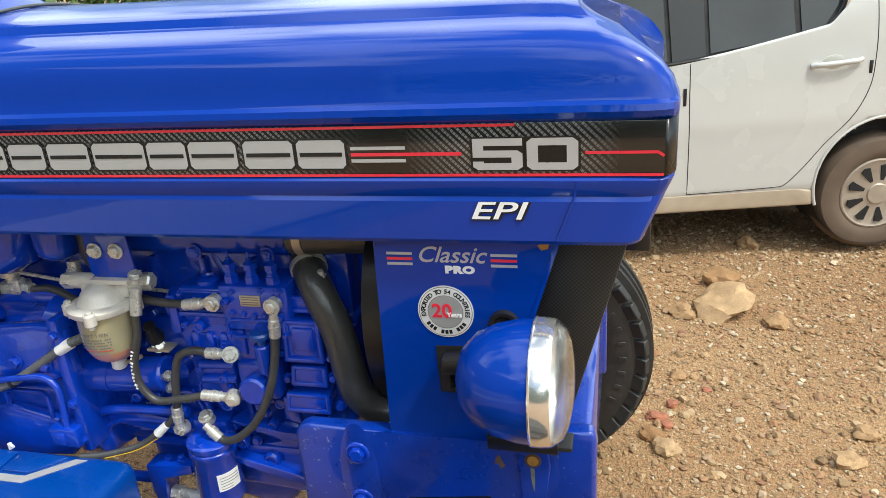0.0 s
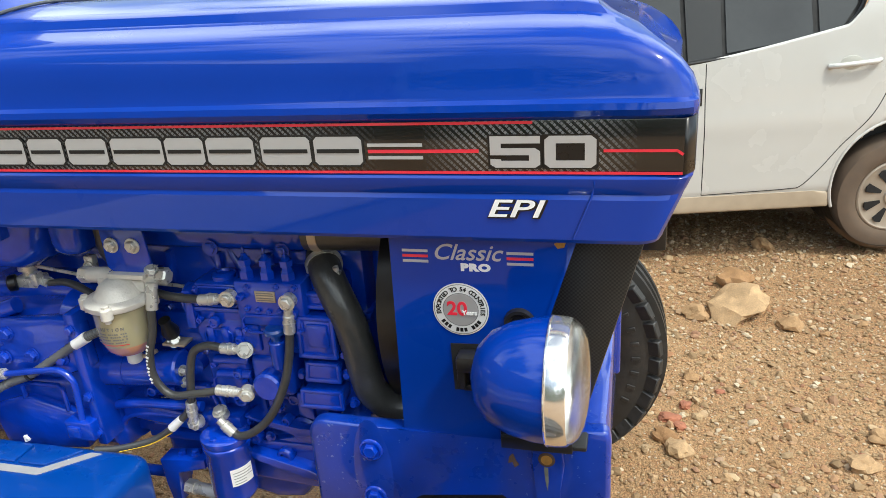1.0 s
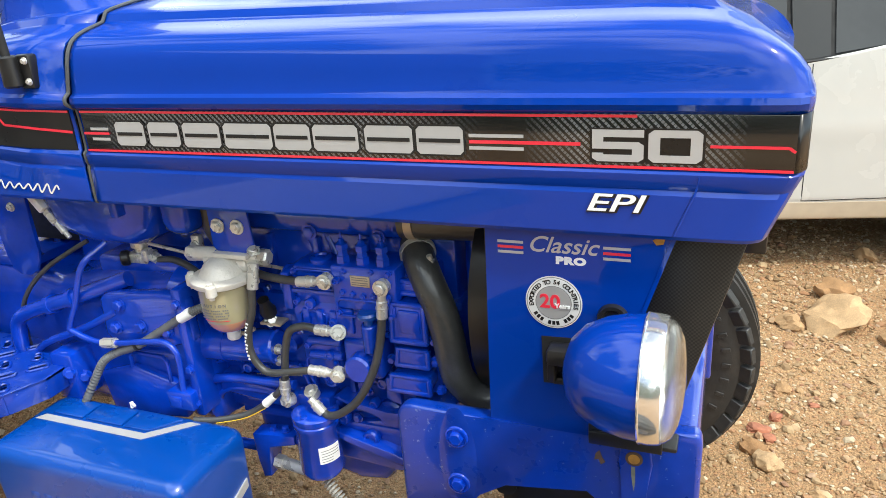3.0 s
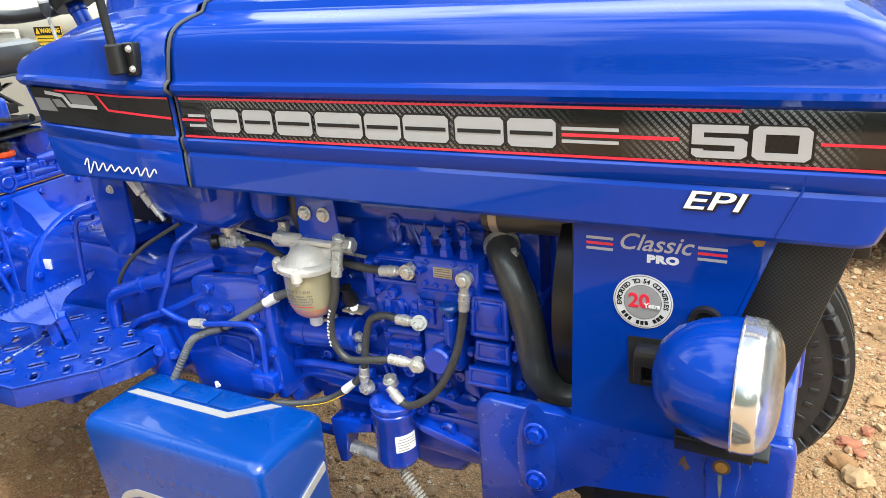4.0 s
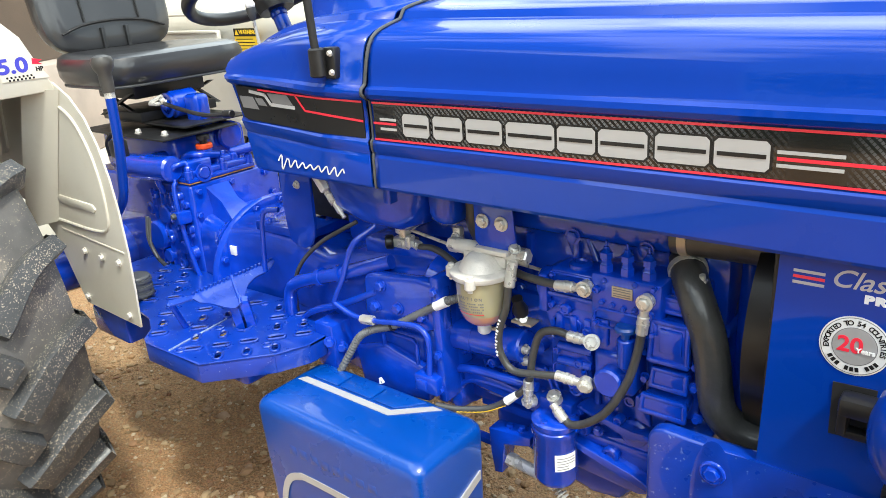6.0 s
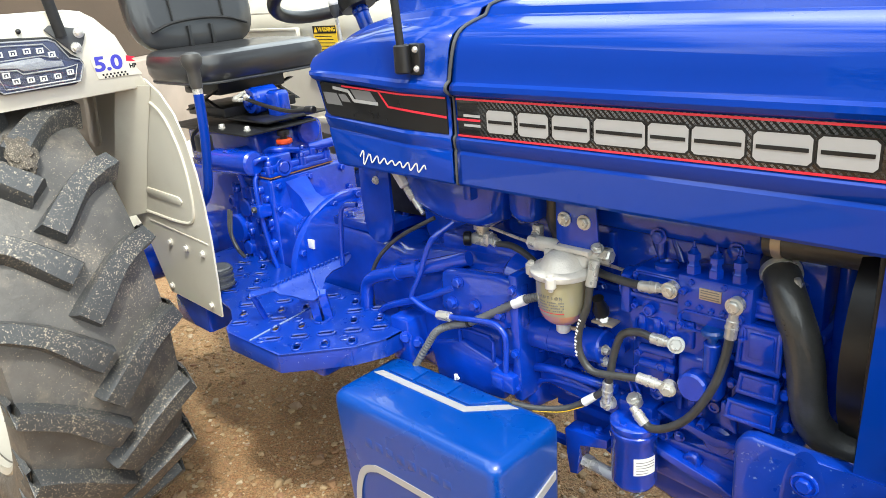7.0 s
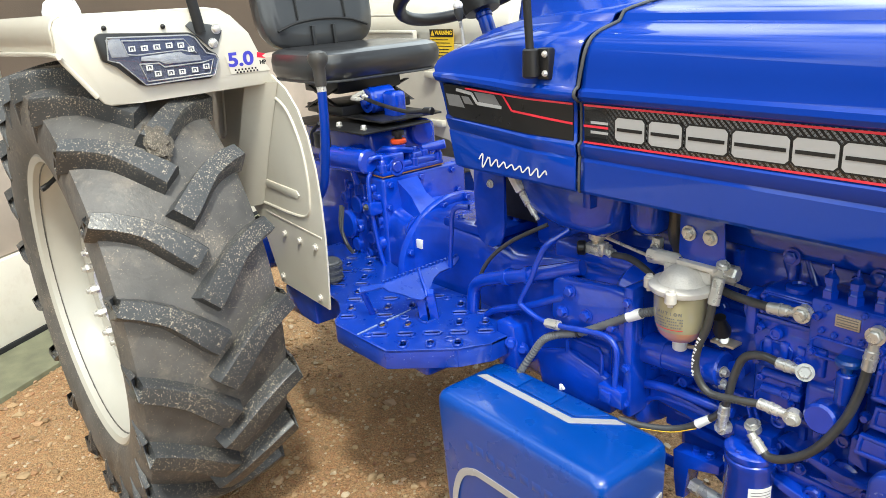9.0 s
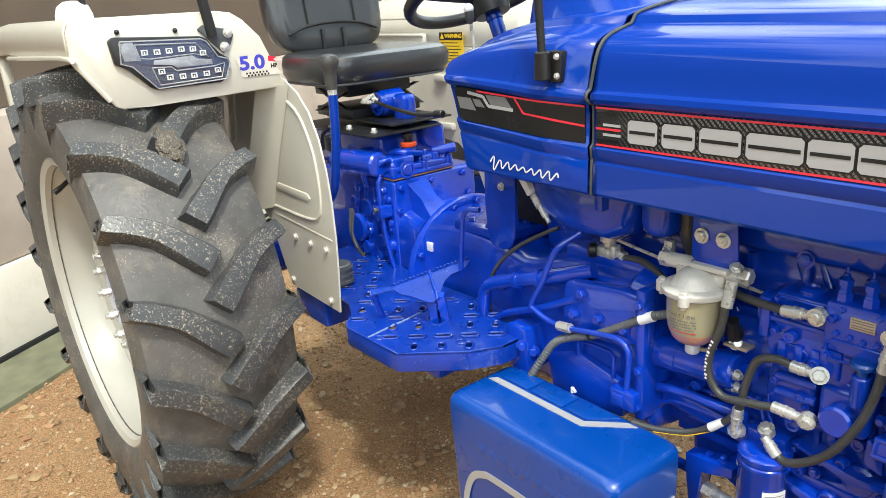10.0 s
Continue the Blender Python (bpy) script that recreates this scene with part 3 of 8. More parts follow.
def build_rear_wheel(at, out):
    """out: -1 where the dish faces -y."""
    wheel = new("rear_wheel")
    wheel.parent = tractor
    wheel.location = at
    R, W, rr = 0.655, 0.378, 0.404
    LUGS = 20
    part("tyre", build_tyre(R, W, rr, LUGS, 0.040), M_TYRE, wheel, "dusty black tractor tyre")
    for side in (-1, 1):
        first = None
        for i in range(LUGS):
            ob = part("tread_lug", build_lug(R, W, LUGS, 0.040, side), M_LUG, wheel) if first is None else new("tread_lug", first.data)
            first = first or ob
            ob.parent = wheel
            ob.rotation_euler = (0, -(2 * math.pi * i / LUGS + radians(25.0 if side > 0 else 15.9)), 0)
    bm = B()
    m = Matrix.Rotation(radians(-90 * out), 4, "X")
    prof = [(rr + 0.022, 0.146), (rr + 0.025, 0.160), (rr + 0.012, 0.167), (rr - 0.004, 0.158), (rr - 0.012, 0.13), (rr - 0.028, 0.10), (rr - 0.033, 0.04), (rr - 0.02, -0.05), (rr, -0.12)]
    lathe(bm, prof, m, 64)
    part("rim", bm, M_RIM, wheel, "cream painted steel rim")
    bm = B()
    lathe(bm, [(rr - 0.032, 0.03), (rr - 0.06, 0.048), (0.28, 0.068), (0.2, 0.076), (0.0, 0.076)], m, 48)
    part("wheel_disc", bm, M_RIM, wheel)
    bm = B()
    lathe(bm, [(0.10, 0.075), (0.098, 0.085), (0.085, 0.090), (0.0, 0.092)], m, 40)
    part("hub", bm, M_BLUE, wheel, "blue axle hub")
    return wheel


rear = build_rear_wheel((-2.10, -0.762, 0.622), -1)




# ---- decals on the bonnet ----
def carbon_material():
    mat = bpy.data.materials.new("carbon_decal")
    mat.use_nodes = True
    nt, bsdf = nodes_of(mat)
    co = nt.nodes.new("ShaderNodeTexCoord")
    w1 = nt.nodes.new("ShaderNodeTexWave")
    w1.bands_direction, w1.inputs["Scale"].default_value = "DIAGONAL", 62
    mp = nt.nodes.new("ShaderNodeMapping")
    mp.inputs["Rotation"].default_value = (0, radians(90), 0)
    w2 = nt.nodes.new("ShaderNodeTexWave")
    w2.bands_direction, w2.inputs["Scale"].default_value = "DIAGONAL", 95
    nt.links.new(co.outputs["Object"], w1.inputs["Vector"])
    nt.links.new(co.outputs["Object"], mp.inputs["Vector"])
    nt.links.new(mp.outputs[0], w2.inputs["Vector"])
    gt = nt.nodes.new("ShaderNodeMath")
    gt.operation = "GREATER_THAN"
    gt.inputs[1].default_value = 0.5
    nt.links.new(w1.outputs["Fac"], gt.inputs[0])
    gt2 = nt.nodes.new("ShaderNodeMath")
    gt2.operation = "GREATER_THAN"
    gt2.inputs[1].default_value = 0.10
    nt.links.new(w2.outputs["Fac"], gt2.inputs[0])
    mul = nt.nodes.new("ShaderNodeMath")
    mul.operation = "MULTIPLY"
    nt.links.new(gt.outputs[0], mul.inputs[0])
    nt.links.new(gt2.outputs[0], mul.inputs[1])
    # the print fades out towards both ends of each patch
    sep = nt.nodes.new("ShaderNodeSeparateXYZ")
    nt.links.new(co.outputs["Object"], sep.inputs[0])
    curve = nt.nodes.new("ShaderNodeValToRGB")
    e = curve.color_ramp.elements
    e[0].position, e[0].color = 0.0, (0, 0, 0, 1)
    e[1].position, e[1].color = 1.0, (0, 0, 0, 1)
    for pos, v in ((0.04, 0), (0.1, 1), (0.52, 1), (0.6, 0.25), (0.66, 0), (0.70, 0), (0.77, 1), (0.90, 1), (0.955, 0)):
        k = e.new(pos)
        k.color = (v, v, v, 1)
    mr = nt.nodes.new("ShaderNodeMapRange")
    mr.inputs[1].default_value, mr.inputs[2].default_value = -0.81, 0.28
    nt.links.new(sep.outputs["X"], mr.inputs[0])
    nt.links.new(mr.outputs[0], curve.inputs[0])
    mul2 = nt.nodes.new("ShaderNodeMath")
    mul2.operation = "MULTIPLY"
    nt.links.new(mul.outputs[0], mul2.inputs[0])
    nt.links.new(curve.outputs[0], mul2.inputs[1])
    mix = nt.nodes.new("ShaderNodeMix")
    mix.data_type = "RGBA"
    mix.inputs[6].default_value = (0.010, 0.010, 0.011, 1)
    mix.inputs[7].default_value = (0.17, 0.175, 0.18, 1)
    nt.links.new(mul2.outputs[0], mix.inputs[0])
    nt.links.new(mix.outputs[2], bsdf.inputs["Base Color"])
    bsdf.inputs["Roughness"].default_value = 0.22
    bsdf.inputs["Coat Weight"].default_value = 0.6
    return mat


M_CARBON = carbon_material()
bpy.data.objects["stripe"].data.materials[0] = M_CARBON
Y0 = -0.2842


def flat(bm, poly, y0, depth=0.0006):
    """A thin patch of film on a face that looks towards -y."""
    return prism(bm, poly, y0, y0 - depth)


def line(bm, pts, w, y0, depth=0.0006):
    for (x0, z0), (x1, z1) in zip(pts, pts[1:]):
        d = Vector((x1 - x0, z1 - z0)).normalized()
        n = Vector((-d.y, d.x)) * w / 2
        flat(bm, [(x0 - n.x, z0 - n.y), (x1 - n.x, z1 - n.y), (x1 + n.x, z1 + n.y), (x0 + n.x, z0 + n.y)], y0, depth)
    return bm


def build_bonnet_decals():
    bm = B()
    line(bm, [(-0.806, 1.1785), (0.10, 1.1785)], 0.0035, Y0)
    line(bm, [(-0.806, 1.1135), (0.281, 1.1135)], 0.0035, Y0)
    line(bm, [(-0.806, 1.1425), (-0.752, 1.1425)], 0.004, Y0)
    line(bm, [(-0.121, 1.142), (0.03, 1.142)], 0.0045, Y0)
    line(bm, [(0.187, 1.142), (0.274, 1.142), (0.281, 1.137)], 0.0035, Y0)
    parts("red_line", bm, M_RED, bonnet, "red pinstripes")
    bm = B()
    for z in (1.1505, 1.1335):
        line(bm, [(-0.121, z), (-0.045, z)], 0.0045, Y0)
        line(bm, [(-0.79, z - 0.0005), (-0.752, z - 0.0005)], 0.0045, Y0)
    parts("white_line", bm, M_SILVER, bonnet, "silver pinstripes")
    # maker's mark: eight plain slotted blocks, dark edged
    spans = [(-0.736, -0.677), (-0.668, -0.607), (-0.599, -0.529), (-0.521, -0.435), (-0.430, -0.368), (-0.363, -0.289), (-0.278, -0.204), (-0.198, -0.129)]
    for k, (a, b) in enumerate(spans):
        def plate(g, z0, z1, c):
            return [(a - g + c, z0 - g), (b + g - c, z0 - g), (b + g, z0 - g + c), (b + g, z1 + g - c), (b + g - c, z1 + g), (a - g + c, z1 + g), (a - g, z1 + g - c), (a - g, z0 - g + c)]
        bm = B()
        flat(bm, plate(0.0028, 1.1235, 1.1625, 0.006), Y0)
        back = part("mark_outline", bm, M_DECAL, bonnet)
        bm = B()
        flat(bm, plate(0, 1.1235, 1.1625, 0.005), Y0 - 0.0008)
        part("mark_block", bm, M_SILVER, bonnet, "silver block of the maker's mark")
        bm = B()
        w = b - a
        line(bm, [(a + 0.004, 1.1430), (b - 0.004, 1.1430)], 0.0055, Y0 - 0.0016)
        part("mark_slot", bm, M_DECAL, bonnet)
    five = [(0, 1), (1, 1), (1, 0.77), (0.22, 0.77), (0.22, 0.62), (0.9, 0.62), (1, 0.52), (1, 0.1), (0.9, 0), (0.1, 0), (0, 0.1), (0, 0.27), (0.22, 0.27), (0.22, 0.22), (0.78, 0.22), (0.78, 0.40), (0, 0.40)]
    nought = [(0.1, 0), (0.9, 0), (1, 0.12), (1, 0.88), (0.9, 1), (0.1, 1), (0, 0.88), (0, 0.5), (0.22, 0.5), (0.22, 0.77), (0.78, 0.77), (0.78, 0.23), (0.22, 0.23), (0.22, 0.499), (0, 0.499), (0, 0.12)]
    for body, shape, x in (("5", five, 0.045), ("0", nought, 0.1145)):
        bm = B()
        flat(bm, [(x - 0.003, 1.1185), (x + 0.064, 1.1185), (x + 0.067, 1.1215), (x + 0.067, 1.1605), (x + 0.064, 1.1635), (x - 0.003, 1.1635), (x - 0.006 + 0.003, 1.1605), (x - 0.003, 1.1215)], Y0)
        part("numeral_outline", bm, M_DECAL, bonnet)
        bm = B()
        flat(bm, [(x + 0.064 * u, 1.1205 + 0.041 * v) for u, v in shape], Y0 - 0.0009)
        part("numeral", bm, M_SILVER, bonnet, "silver numeral " + body)
    bm = B()
    text_mesh(bm, "EPI", 0.0335, on_side(0.0735, -0.2878, 1.0640, -1.5), bold=0.0015, shear=0.25, width=1.74)
    part("model_outline", bm, M_DECAL, bonnet)
    bm = B()
    text_mesh(bm, "EPI", 0.0335, on_side(0.0725, -0.2888, 1.0650, -1.5), bold=0.0003, shear=0.25, width=1.74)
    part("model_letters", bm, M_WHITE, bonnet, "white letters EPI")
    bm = B()
    tube(bm, [(0.176, -0.2868, 1.104), (0.1745, -0.2845, 1.090), (0.170, -0.2870, 1.076), (0.150, -0.2882, 1.026)], 0.0014, 6, 3)
    part("nose_joint", bm, M_HOOD, bonnet)
    # cowl
    bm = B()
    line(bm, [(-1.125, 1.1893), (-0.95, 1.180), (-0.832, 1.1785)], 0.0035, Y0)
    line(bm, [(-1.013, 1.183), (-0.988, 1.154), (-0.908, 1.148), (-0.832, 1.1435)], 0.0042, Y0)
    parts("red_line", bm, M_RED, cowl, "red pinstripes")
    bm = B()
    flat(bm, [(-1.097, 1.1835), (-1.037, 1.1815), (-1.021, 1.162), (-1.082, 1.164)], Y0)
    flat(bm, [(-1.188, 1.175), (-1.145, 1.174), (-1.129, 1.149), (-1.180, 1.151)], Y0)
    flat(bm, [(-1.138, 1.173), (-1.115, 1.172), (-1.101, 1.157), (-1.128, 1.158)], Y0)
    parts("grey_motif", bm, M_GREY, cowl, "grey slanted blocks")
    bm = B()
    line(bm, [(-1.153, 1.1855), (-1.104, 1.1795), (-1.0885, 1.161), (-1.016, 1.158)], 0.0065, Y0 - 0.0008)
    part("silver_motif", bm, M_SILVER, cowl, "silver zigzag line")
    # script mark: plain slanted strokes
    bm = B()
    pts = []
    for k in range(141):
        t = k / 140
        big = 2.0 if t < 0.13 else 1.0
        z = 1.046 - 0.006 * t + big * (0.0062 + 0.002 * math.sin(9 * t)) * math.sin(t * 2 * math.pi * 8.5)
        pts.append((-1.088 + 0.195 * t + 0.45 * (z - 1.046), z))
    line(bm, pts, 0.0030, -0.2872)
    part("script_mark", bm, M_WHITE, cowl, "white script strokes")
    # rubber seal over the gap
    bm = B()
    ring = bonnet_ring(-0.818)
    pts = [Vector(p) for p in ring[1:-1]]
    cen = Vector((-0.818, 0, 1.15))
    tube(bm, [p + Vector((0.010 * max(0, (p.z - 1.2) / 0.1), 0.0, 0.0)) + (p - cen).normalized() * (0.003 if p.z > 1.19 else -0.004) for p in pts], 0.0032, 8, 3)
    part("rubber_seal", bm, M_SEAL, cowl, "grey rubber seal between bonnet and cowl")


build_bonnet_decals()


def build_panel_details():
    y = -0.2625
    bm = B()
    text_mesh(bm, "Classic", 0.034, on_side(-0.001, y, 0.990), bold=0.0003, shear=0.35, width=1.05)
    part("script_letters", bm, M_SILVER, panel, "silver script reading Classic")
    bm = B()
    text_mesh(bm, "PRO", 0.0145, on_side(0.012, y, 0.968), bold=0.0010, width=1.4, spacing=1.15)
    part("small_letters", bm, M_WHITE, panel, "white letters PRO")
    for x0, x1 in ((-0.094, -0.056), (0.057, 0.094)):
        bm = B()
        for z in (0.992, 0.976):
            line(bm, [(x0, z), (x1, z)], 0.004, y)
        parts("white_line", bm, M_SILVER, panel)
        bm = B()
        line(bm, [(x0, 0.984), (x1, 0.984)], 0.004, y)
        parts("red_line", bm, M_RED, panel)
    c = (-0.013, 0.902)
    for r, mat, d, nm in ((0.0415, M_PALE, 0.0006, "sticker_disc"), (0.0398, M_GREY, 0.0010, "sticker_ring"), (0.0388, M_PALE, 0.0014, "sticker_band"), (0.0265, M_GREY, 0.0018, "sticker_edge"), (0.0255, M_SIL3, 0.0022, "sticker_centre")):
        bm = B()
        cyl(bm, (c[0], y, c[1]), (c[0], y - d, c[1]), r, seg=48)
        part(nm, bm, mat, panel, "round silver sticker" if nm == "sticker_disc" else "")
    bm = B()
    for k, ch in enumerate("EXPORTED TO 54 COUNTRIES"):
        a = radians(190 - k * 200 / 23)
        m = on_side(c[0] + 0.0325 * math.cos(a), y - 0.0016, c[1] + 0.0325 * math.sin(a)) @ Matrix.Rotation(a - radians(90), 4, "Z")
        if ch != " ":
            text_mesh(bm, ch, 0.0095, m, bold=0.0002)
    part("sticker_writing", bm, M_DECAL, panel, "ring of small black letters")
    bm = B()
    for k in range(11):
        if k in (3, 7):
            continue
        a = radians(216 + k * 10.8)
        m = on_side(c[0] + 0.0325 * math.cos(a), y - 0.0016, c[1] + 0.0325 * math.sin(a)) @ Matrix.Rotation(a + radians(90), 4, "Z")
        box(bm, (-0.0022, -0.003, 0), (0.0022, 0.003, 0.0004), 0, m)
    parts("sticker_bar", bm, M_DECAL, panel, "black bars of unreadable script")
    bm = B()
    text_mesh(bm, "20", 0.030, on_side(c[0] - 0.005, y - 0.0024, c[1] + 0.001), bold=0.0008)
    part("sticker_number", bm, M_RED, panel, "red numeral 20")
    bm = B()
    text_mesh(bm, "Years", 0.0095, on_side(c[0] + 0.0135, y - 0.0032, c[1] - 0.004), bold=0.0003)
    part("sticker_word", bm, M_WHITE, panel)
    # square opening, its shaded depth drawn as a flat black patch, with lamp arm
    bm = B()
    prism(bm, [(-0.032, 0.845), (0.02, 0.847), (0.02, 0.768), (-0.030, 0.766)], y, y - 0.0012)
    part("opening", bm, M_MATT, panel, "flat black patch for the shaded square opening")
    bm = B()
    box(bm, (-0.018, -0.298, 0.815), (0.06, -0.266, 0.842), 0.006)
    box(bm, (-0.018, -0.292, 0.785), (-0.006, -0.266, 0.84), 0.003)
    box(bm, (-0.012, -0.285, 0.778), (0.05, -0.266, 0.790), 0.003)
    part("lamp_arm", bm, M_BLACK, panel, "black pressed steel lamp arm")
    bm = B()
    lathe(bm, [(0.0, 0.004), (0.012, 0.004), (0.016, 0.010), (0.021, 0.010), (0.023, 0.0), (0, 0)], on_side(0.072, y + 0.002, 0.886), 28)
    part("grommet", bm, M_BLACK, panel, "black rubber grommet")
    bm = B()
    box(bm, (0.046, -0.305, 0.704), (0.170, -0.262, 0.712), 0.003)
    box(bm, (0.046, -0.308, 0.700), (0.150, -0.302, 0.722), 0.002)
    box(bm, (0.044, -0.300, 0.708), (0.066, -0.268, 0.730), 0.004)
    cyl(bm, (0.12, -0.375, 0.795), (0.12, -0.29, 0.708), 0.009, seg=12)
    part("lamp_bracket", bm, M_BLACK, panel, "black lamp bracket")
    # chipped paint
    bm = B()
    prism(bm, [(0.122, 1.008), (0.130, 1.012), (0.138, 1.010), (0.136, 1.003), (0.127, 1.001), (0.124, 1.005)], y, y - 0.0006)
    part("paint_chip", bm, M_RUST, panel, "rusty paint chip")
    # folded front edge
    bm = B()
    prism(bm, [(0.036, 0.668), (0.152, 1.03), (0.158, 1.03), (0.042, 0.668)], -0.2635, -0.235)
    part("panel_edge", bm, M_HOOD, panel)


build_panel_details()


def build_support_details():
    bm = B()
    for x, z in ((-0.177, 0.642), (-0.179, 0.548)):
        lathe(bm, [(0.0, 0), (0.0205, 0), (0.0195, 0.003), (0.017, 0.004), (0.016, 0.002), (0, 0.002)], on_side(x, -0.2700, z), 24)
        lathe(bm, [(0, 0), (0.0125, 0), (0.0125, 0.006), (0.010, 0.008), (0, 0.008)], on_side(x, -0.2715, z), 6)
    parts("support_bolt", bm, M_BLUE, support, "painted bolts")
    bm = B()
    lathe(bm, [(0.0, 0.0), (0.034, 0.0), (0.026, 0.002), (0, 0.002)], on_side(-0.178, -0.2678, 0.595) @ Matrix.Diagonal((1.0, 3.0, 1, 1)), 40)
    part("boss", bm, M_FOOT, support)
    bm = B()
    lathe(bm, [(0.0, 0.0003), (0.0045, 0.0003), (0.006, 0.0010), (0.0105, 0.0012), (0.013, 0.0)], on_side(0.108, -0.2722, 0.659), 24)
    part("rusty_hole", bm, M_RUSTD, support, "rust-stained bolt hole")
    bm = B()
    prism(bm, [(0.104, 0.645), (0.110, 0.644), (0.1105, 0.618), (0.109, 0.600), (0.1065, 0.612), (0.1045, 0.63)], -0.2720, -0.2724)
    part("rust_run", bm, M_RUN, support, "rust run below the hole")
    bm = B()
    prism(bm, [(0.05, 0.655), (0.056, 0.662), (0.06, 0.650), (0.065, 0.642), (0.058, 0.636), (0.055, 0.646), (0.048, 0.643)], -0.268, -0.2690)
    part("paint_chip", bm, M_RUSTD, support, "flaked rusty paint")
    bm = B()
    prism(bm, [(0.088, 0.68), (0.13, 0.688), (0.135, 0.65), (0.128, 0.60), (0.125, 0.52), (0.09, 0.52), (0.092, 0.60), (0.084, 0.65)], -0.2675, -0.272, bevel=0.002)
    part("boss", bm, M_FOOT, support)
    bm = B()
    lathe(bm, [(0, 0), (0.0092, 0), (0.0086, 0.0012), (0, 0.0012)], on_side(0.108, -0.2724, 0.659), 16)
    part("hole", bm, M_RUST, support)


build_support_details()


# ---- engine ----
def small_bolts(spots, d=(0, -1, 0), r=0.008, h=0.007, mat=None, parent=None, name="bolt"):
    for p in spots:
        bm = B()
        bolt(bm, p, d, r, h)
        part(name, bm, mat or M_BLUE, parent or tractor)


def build_block():
    bm = B()
    box(bm, (-0.76, -0.135, 0.52), (-0.21, 0.14, 0.80), 0.012)
    for k in range(6):
        x = -0.70 + 0.085 * k
        box(bm, (x, -0.145, 0.56), (x + 0.014, -0.12, 0.74), 0.005)
    box(bm, (-0.74, -0.150, 0.635), (-0.32, -0.12, 0.652), 0.006)
    box(bm, (-0.66, -0.155, 0.525), (-0.25, -0.12, 0.545), 0.006)
    prism(bm, [(-0.73, 0.62), (-0.55, 0.60), (-0.50, 0.57), (-0.52, 0.555), (-0.62, 0.575), (-0.73, 0.58)], -0.175, -0.12, bevel=0.006)
    lathe(bm, [(0, 0), (0.03, 0), (0.03, 0.012), (0.024, 0.016), (0, 0.012)], on_side(-0.36, -0.135, 0.57), 24)
    lathe(bm, [(0, 0), (0.018, 0), (0.018, 0.02), (0, 0.02)], on_side(-0.56, -0.135, 0.70), 20)
    tube(bm, [(-0.775, -0.165, 0.565), (-0.755, -0.172, 0.600), (-0.70, -0.176, 0.618), (-0.62, -0.176, 0.622), (-0.55, -0.172, 0.622)], 0.010, 10, 6)
    tube(bm, [(-0.75, -0.165, 0.53), (-0.735, -0.168, 0.572), (-0.69, -0.17, 0.592), (-0.61, -0.17, 0.594), (-0.56, -0.168, 0.585)], 0.007, 10, 6)
    for x, z, r in ((-0.735, 0.655, 0.017), (-0.705, 0.600, 0.010), (-0.66, 0.64, 0.012), (-0.47, 0.64, 0.016), (-0.455, 0.555, 0.013), (-0.40, 0.52, 0.017), (-0.385, 0.60, 0.010)):
        lathe(bm, [(0, 0), (r, 0), (r, 0.014), (r * 0.8, 0.018), (r * 0.55, 0.018), (r * 0.5, 0.013), (0, 0.013)], on_side(x, -0.150, z), 20)
    prism(bm, [(-0.47, 0.606), (-0.455, 0.612), (-0.355, 0.588), (-0.30, 0.60), (-0.30, 0.585), (-0.36, 0.572)], -0.172, -0.13, bevel=0.004)
    prism(bm, [(-0.48, 0.52), (-0.44, 0.512), (-0.35, 0.487), (-0.30, 0.47), (-0.30, 0.485), (-0.35, 0.505), (-0.47, 0.535)], -0.178, -0.12, bevel=0.004)
    prism(bm, [(-0.60, 0.50), (-0.21, 0.60), (-0.21, 0.50), (-0.35, 0.44), (-0.60, 0.46)], -0.15, 0.13, bevel=0.008)
    box(bm, (-0.30, -0.175, 0.52), (-0.262, -0.13, 0.63), 0.006)
    block = part("engine_block", bm, M_BLUE, tractor, "glossy blue painted cast engine block", pieces="block_casting")
    small_bolts([(-0.30, -0.151, 0.575), (-0.43, -0.151, 0.555), (-0.40, -0.151, 0.62), (-0.47, -0.151, 0.585), (-0.62, -0.151, 0.643), (-0.52, -0.151, 0.643), (-0.25, -0.151, 0.55)], parent=block)
    bm = B()
    box(bm, (-0.74, -0.11, 0.80), (-0.22, 0.12, 0.925), 0.008)
    box(bm, (-0.75, -0.122, 0.795), (-0.21, 0.125, 0.812), 0.004)
    for k in range(5):
        box(bm, (-0.70 + 0.1 * k, -0.122, 0.83), (-0.685 + 0.1 * k, -0.10, 0.915), 0.004)
    head = part("cylinder_head", bm, M_BLUE, tractor, pieces="head_rib")
    small_bolts([(-0.70 + 0.09 * k, -0.123, 0.803) for k in range(6)], parent=head)
    bm = B()
    box(bm, (-0.64, -0.15, 0.93), (-0.30, 0.02, 0.992), 0.02, seg=3)
    duct = part("intake_duct", bm, M_BLUE, tractor)
    small_bolts([(-0.48, -0.152, 0.938), (-0.345, -0.152, 0.936)], r=0.011, parent=duct)
    bm = B()
    for x in (-0.47, -0.43):
        cyl(bm, (x, -0.12, 0.84), (x - 0.05, -0.10, 0.93), 0.008, seg=12)
    parts("pushrod_tube", bm, M_BLUE, head)
    bm = B()
    prism(bm, [(-0.70, 0.45), (-0.56, 0.40), (-0.47, 0.365), (-0.40, 0.375), (-0.355, 0.44), (-0.30, 0.52), (-0.70, 0.53)], -0.115, 0.115, bevel=0.02, seg=3)
    box(bm, (-0.72, -0.13, 0.505), (-0.28, 0.13, 0.525), 0.004)
    part("oil_sump", bm, M_BLUE, tractor)
    return block


block = build_block()


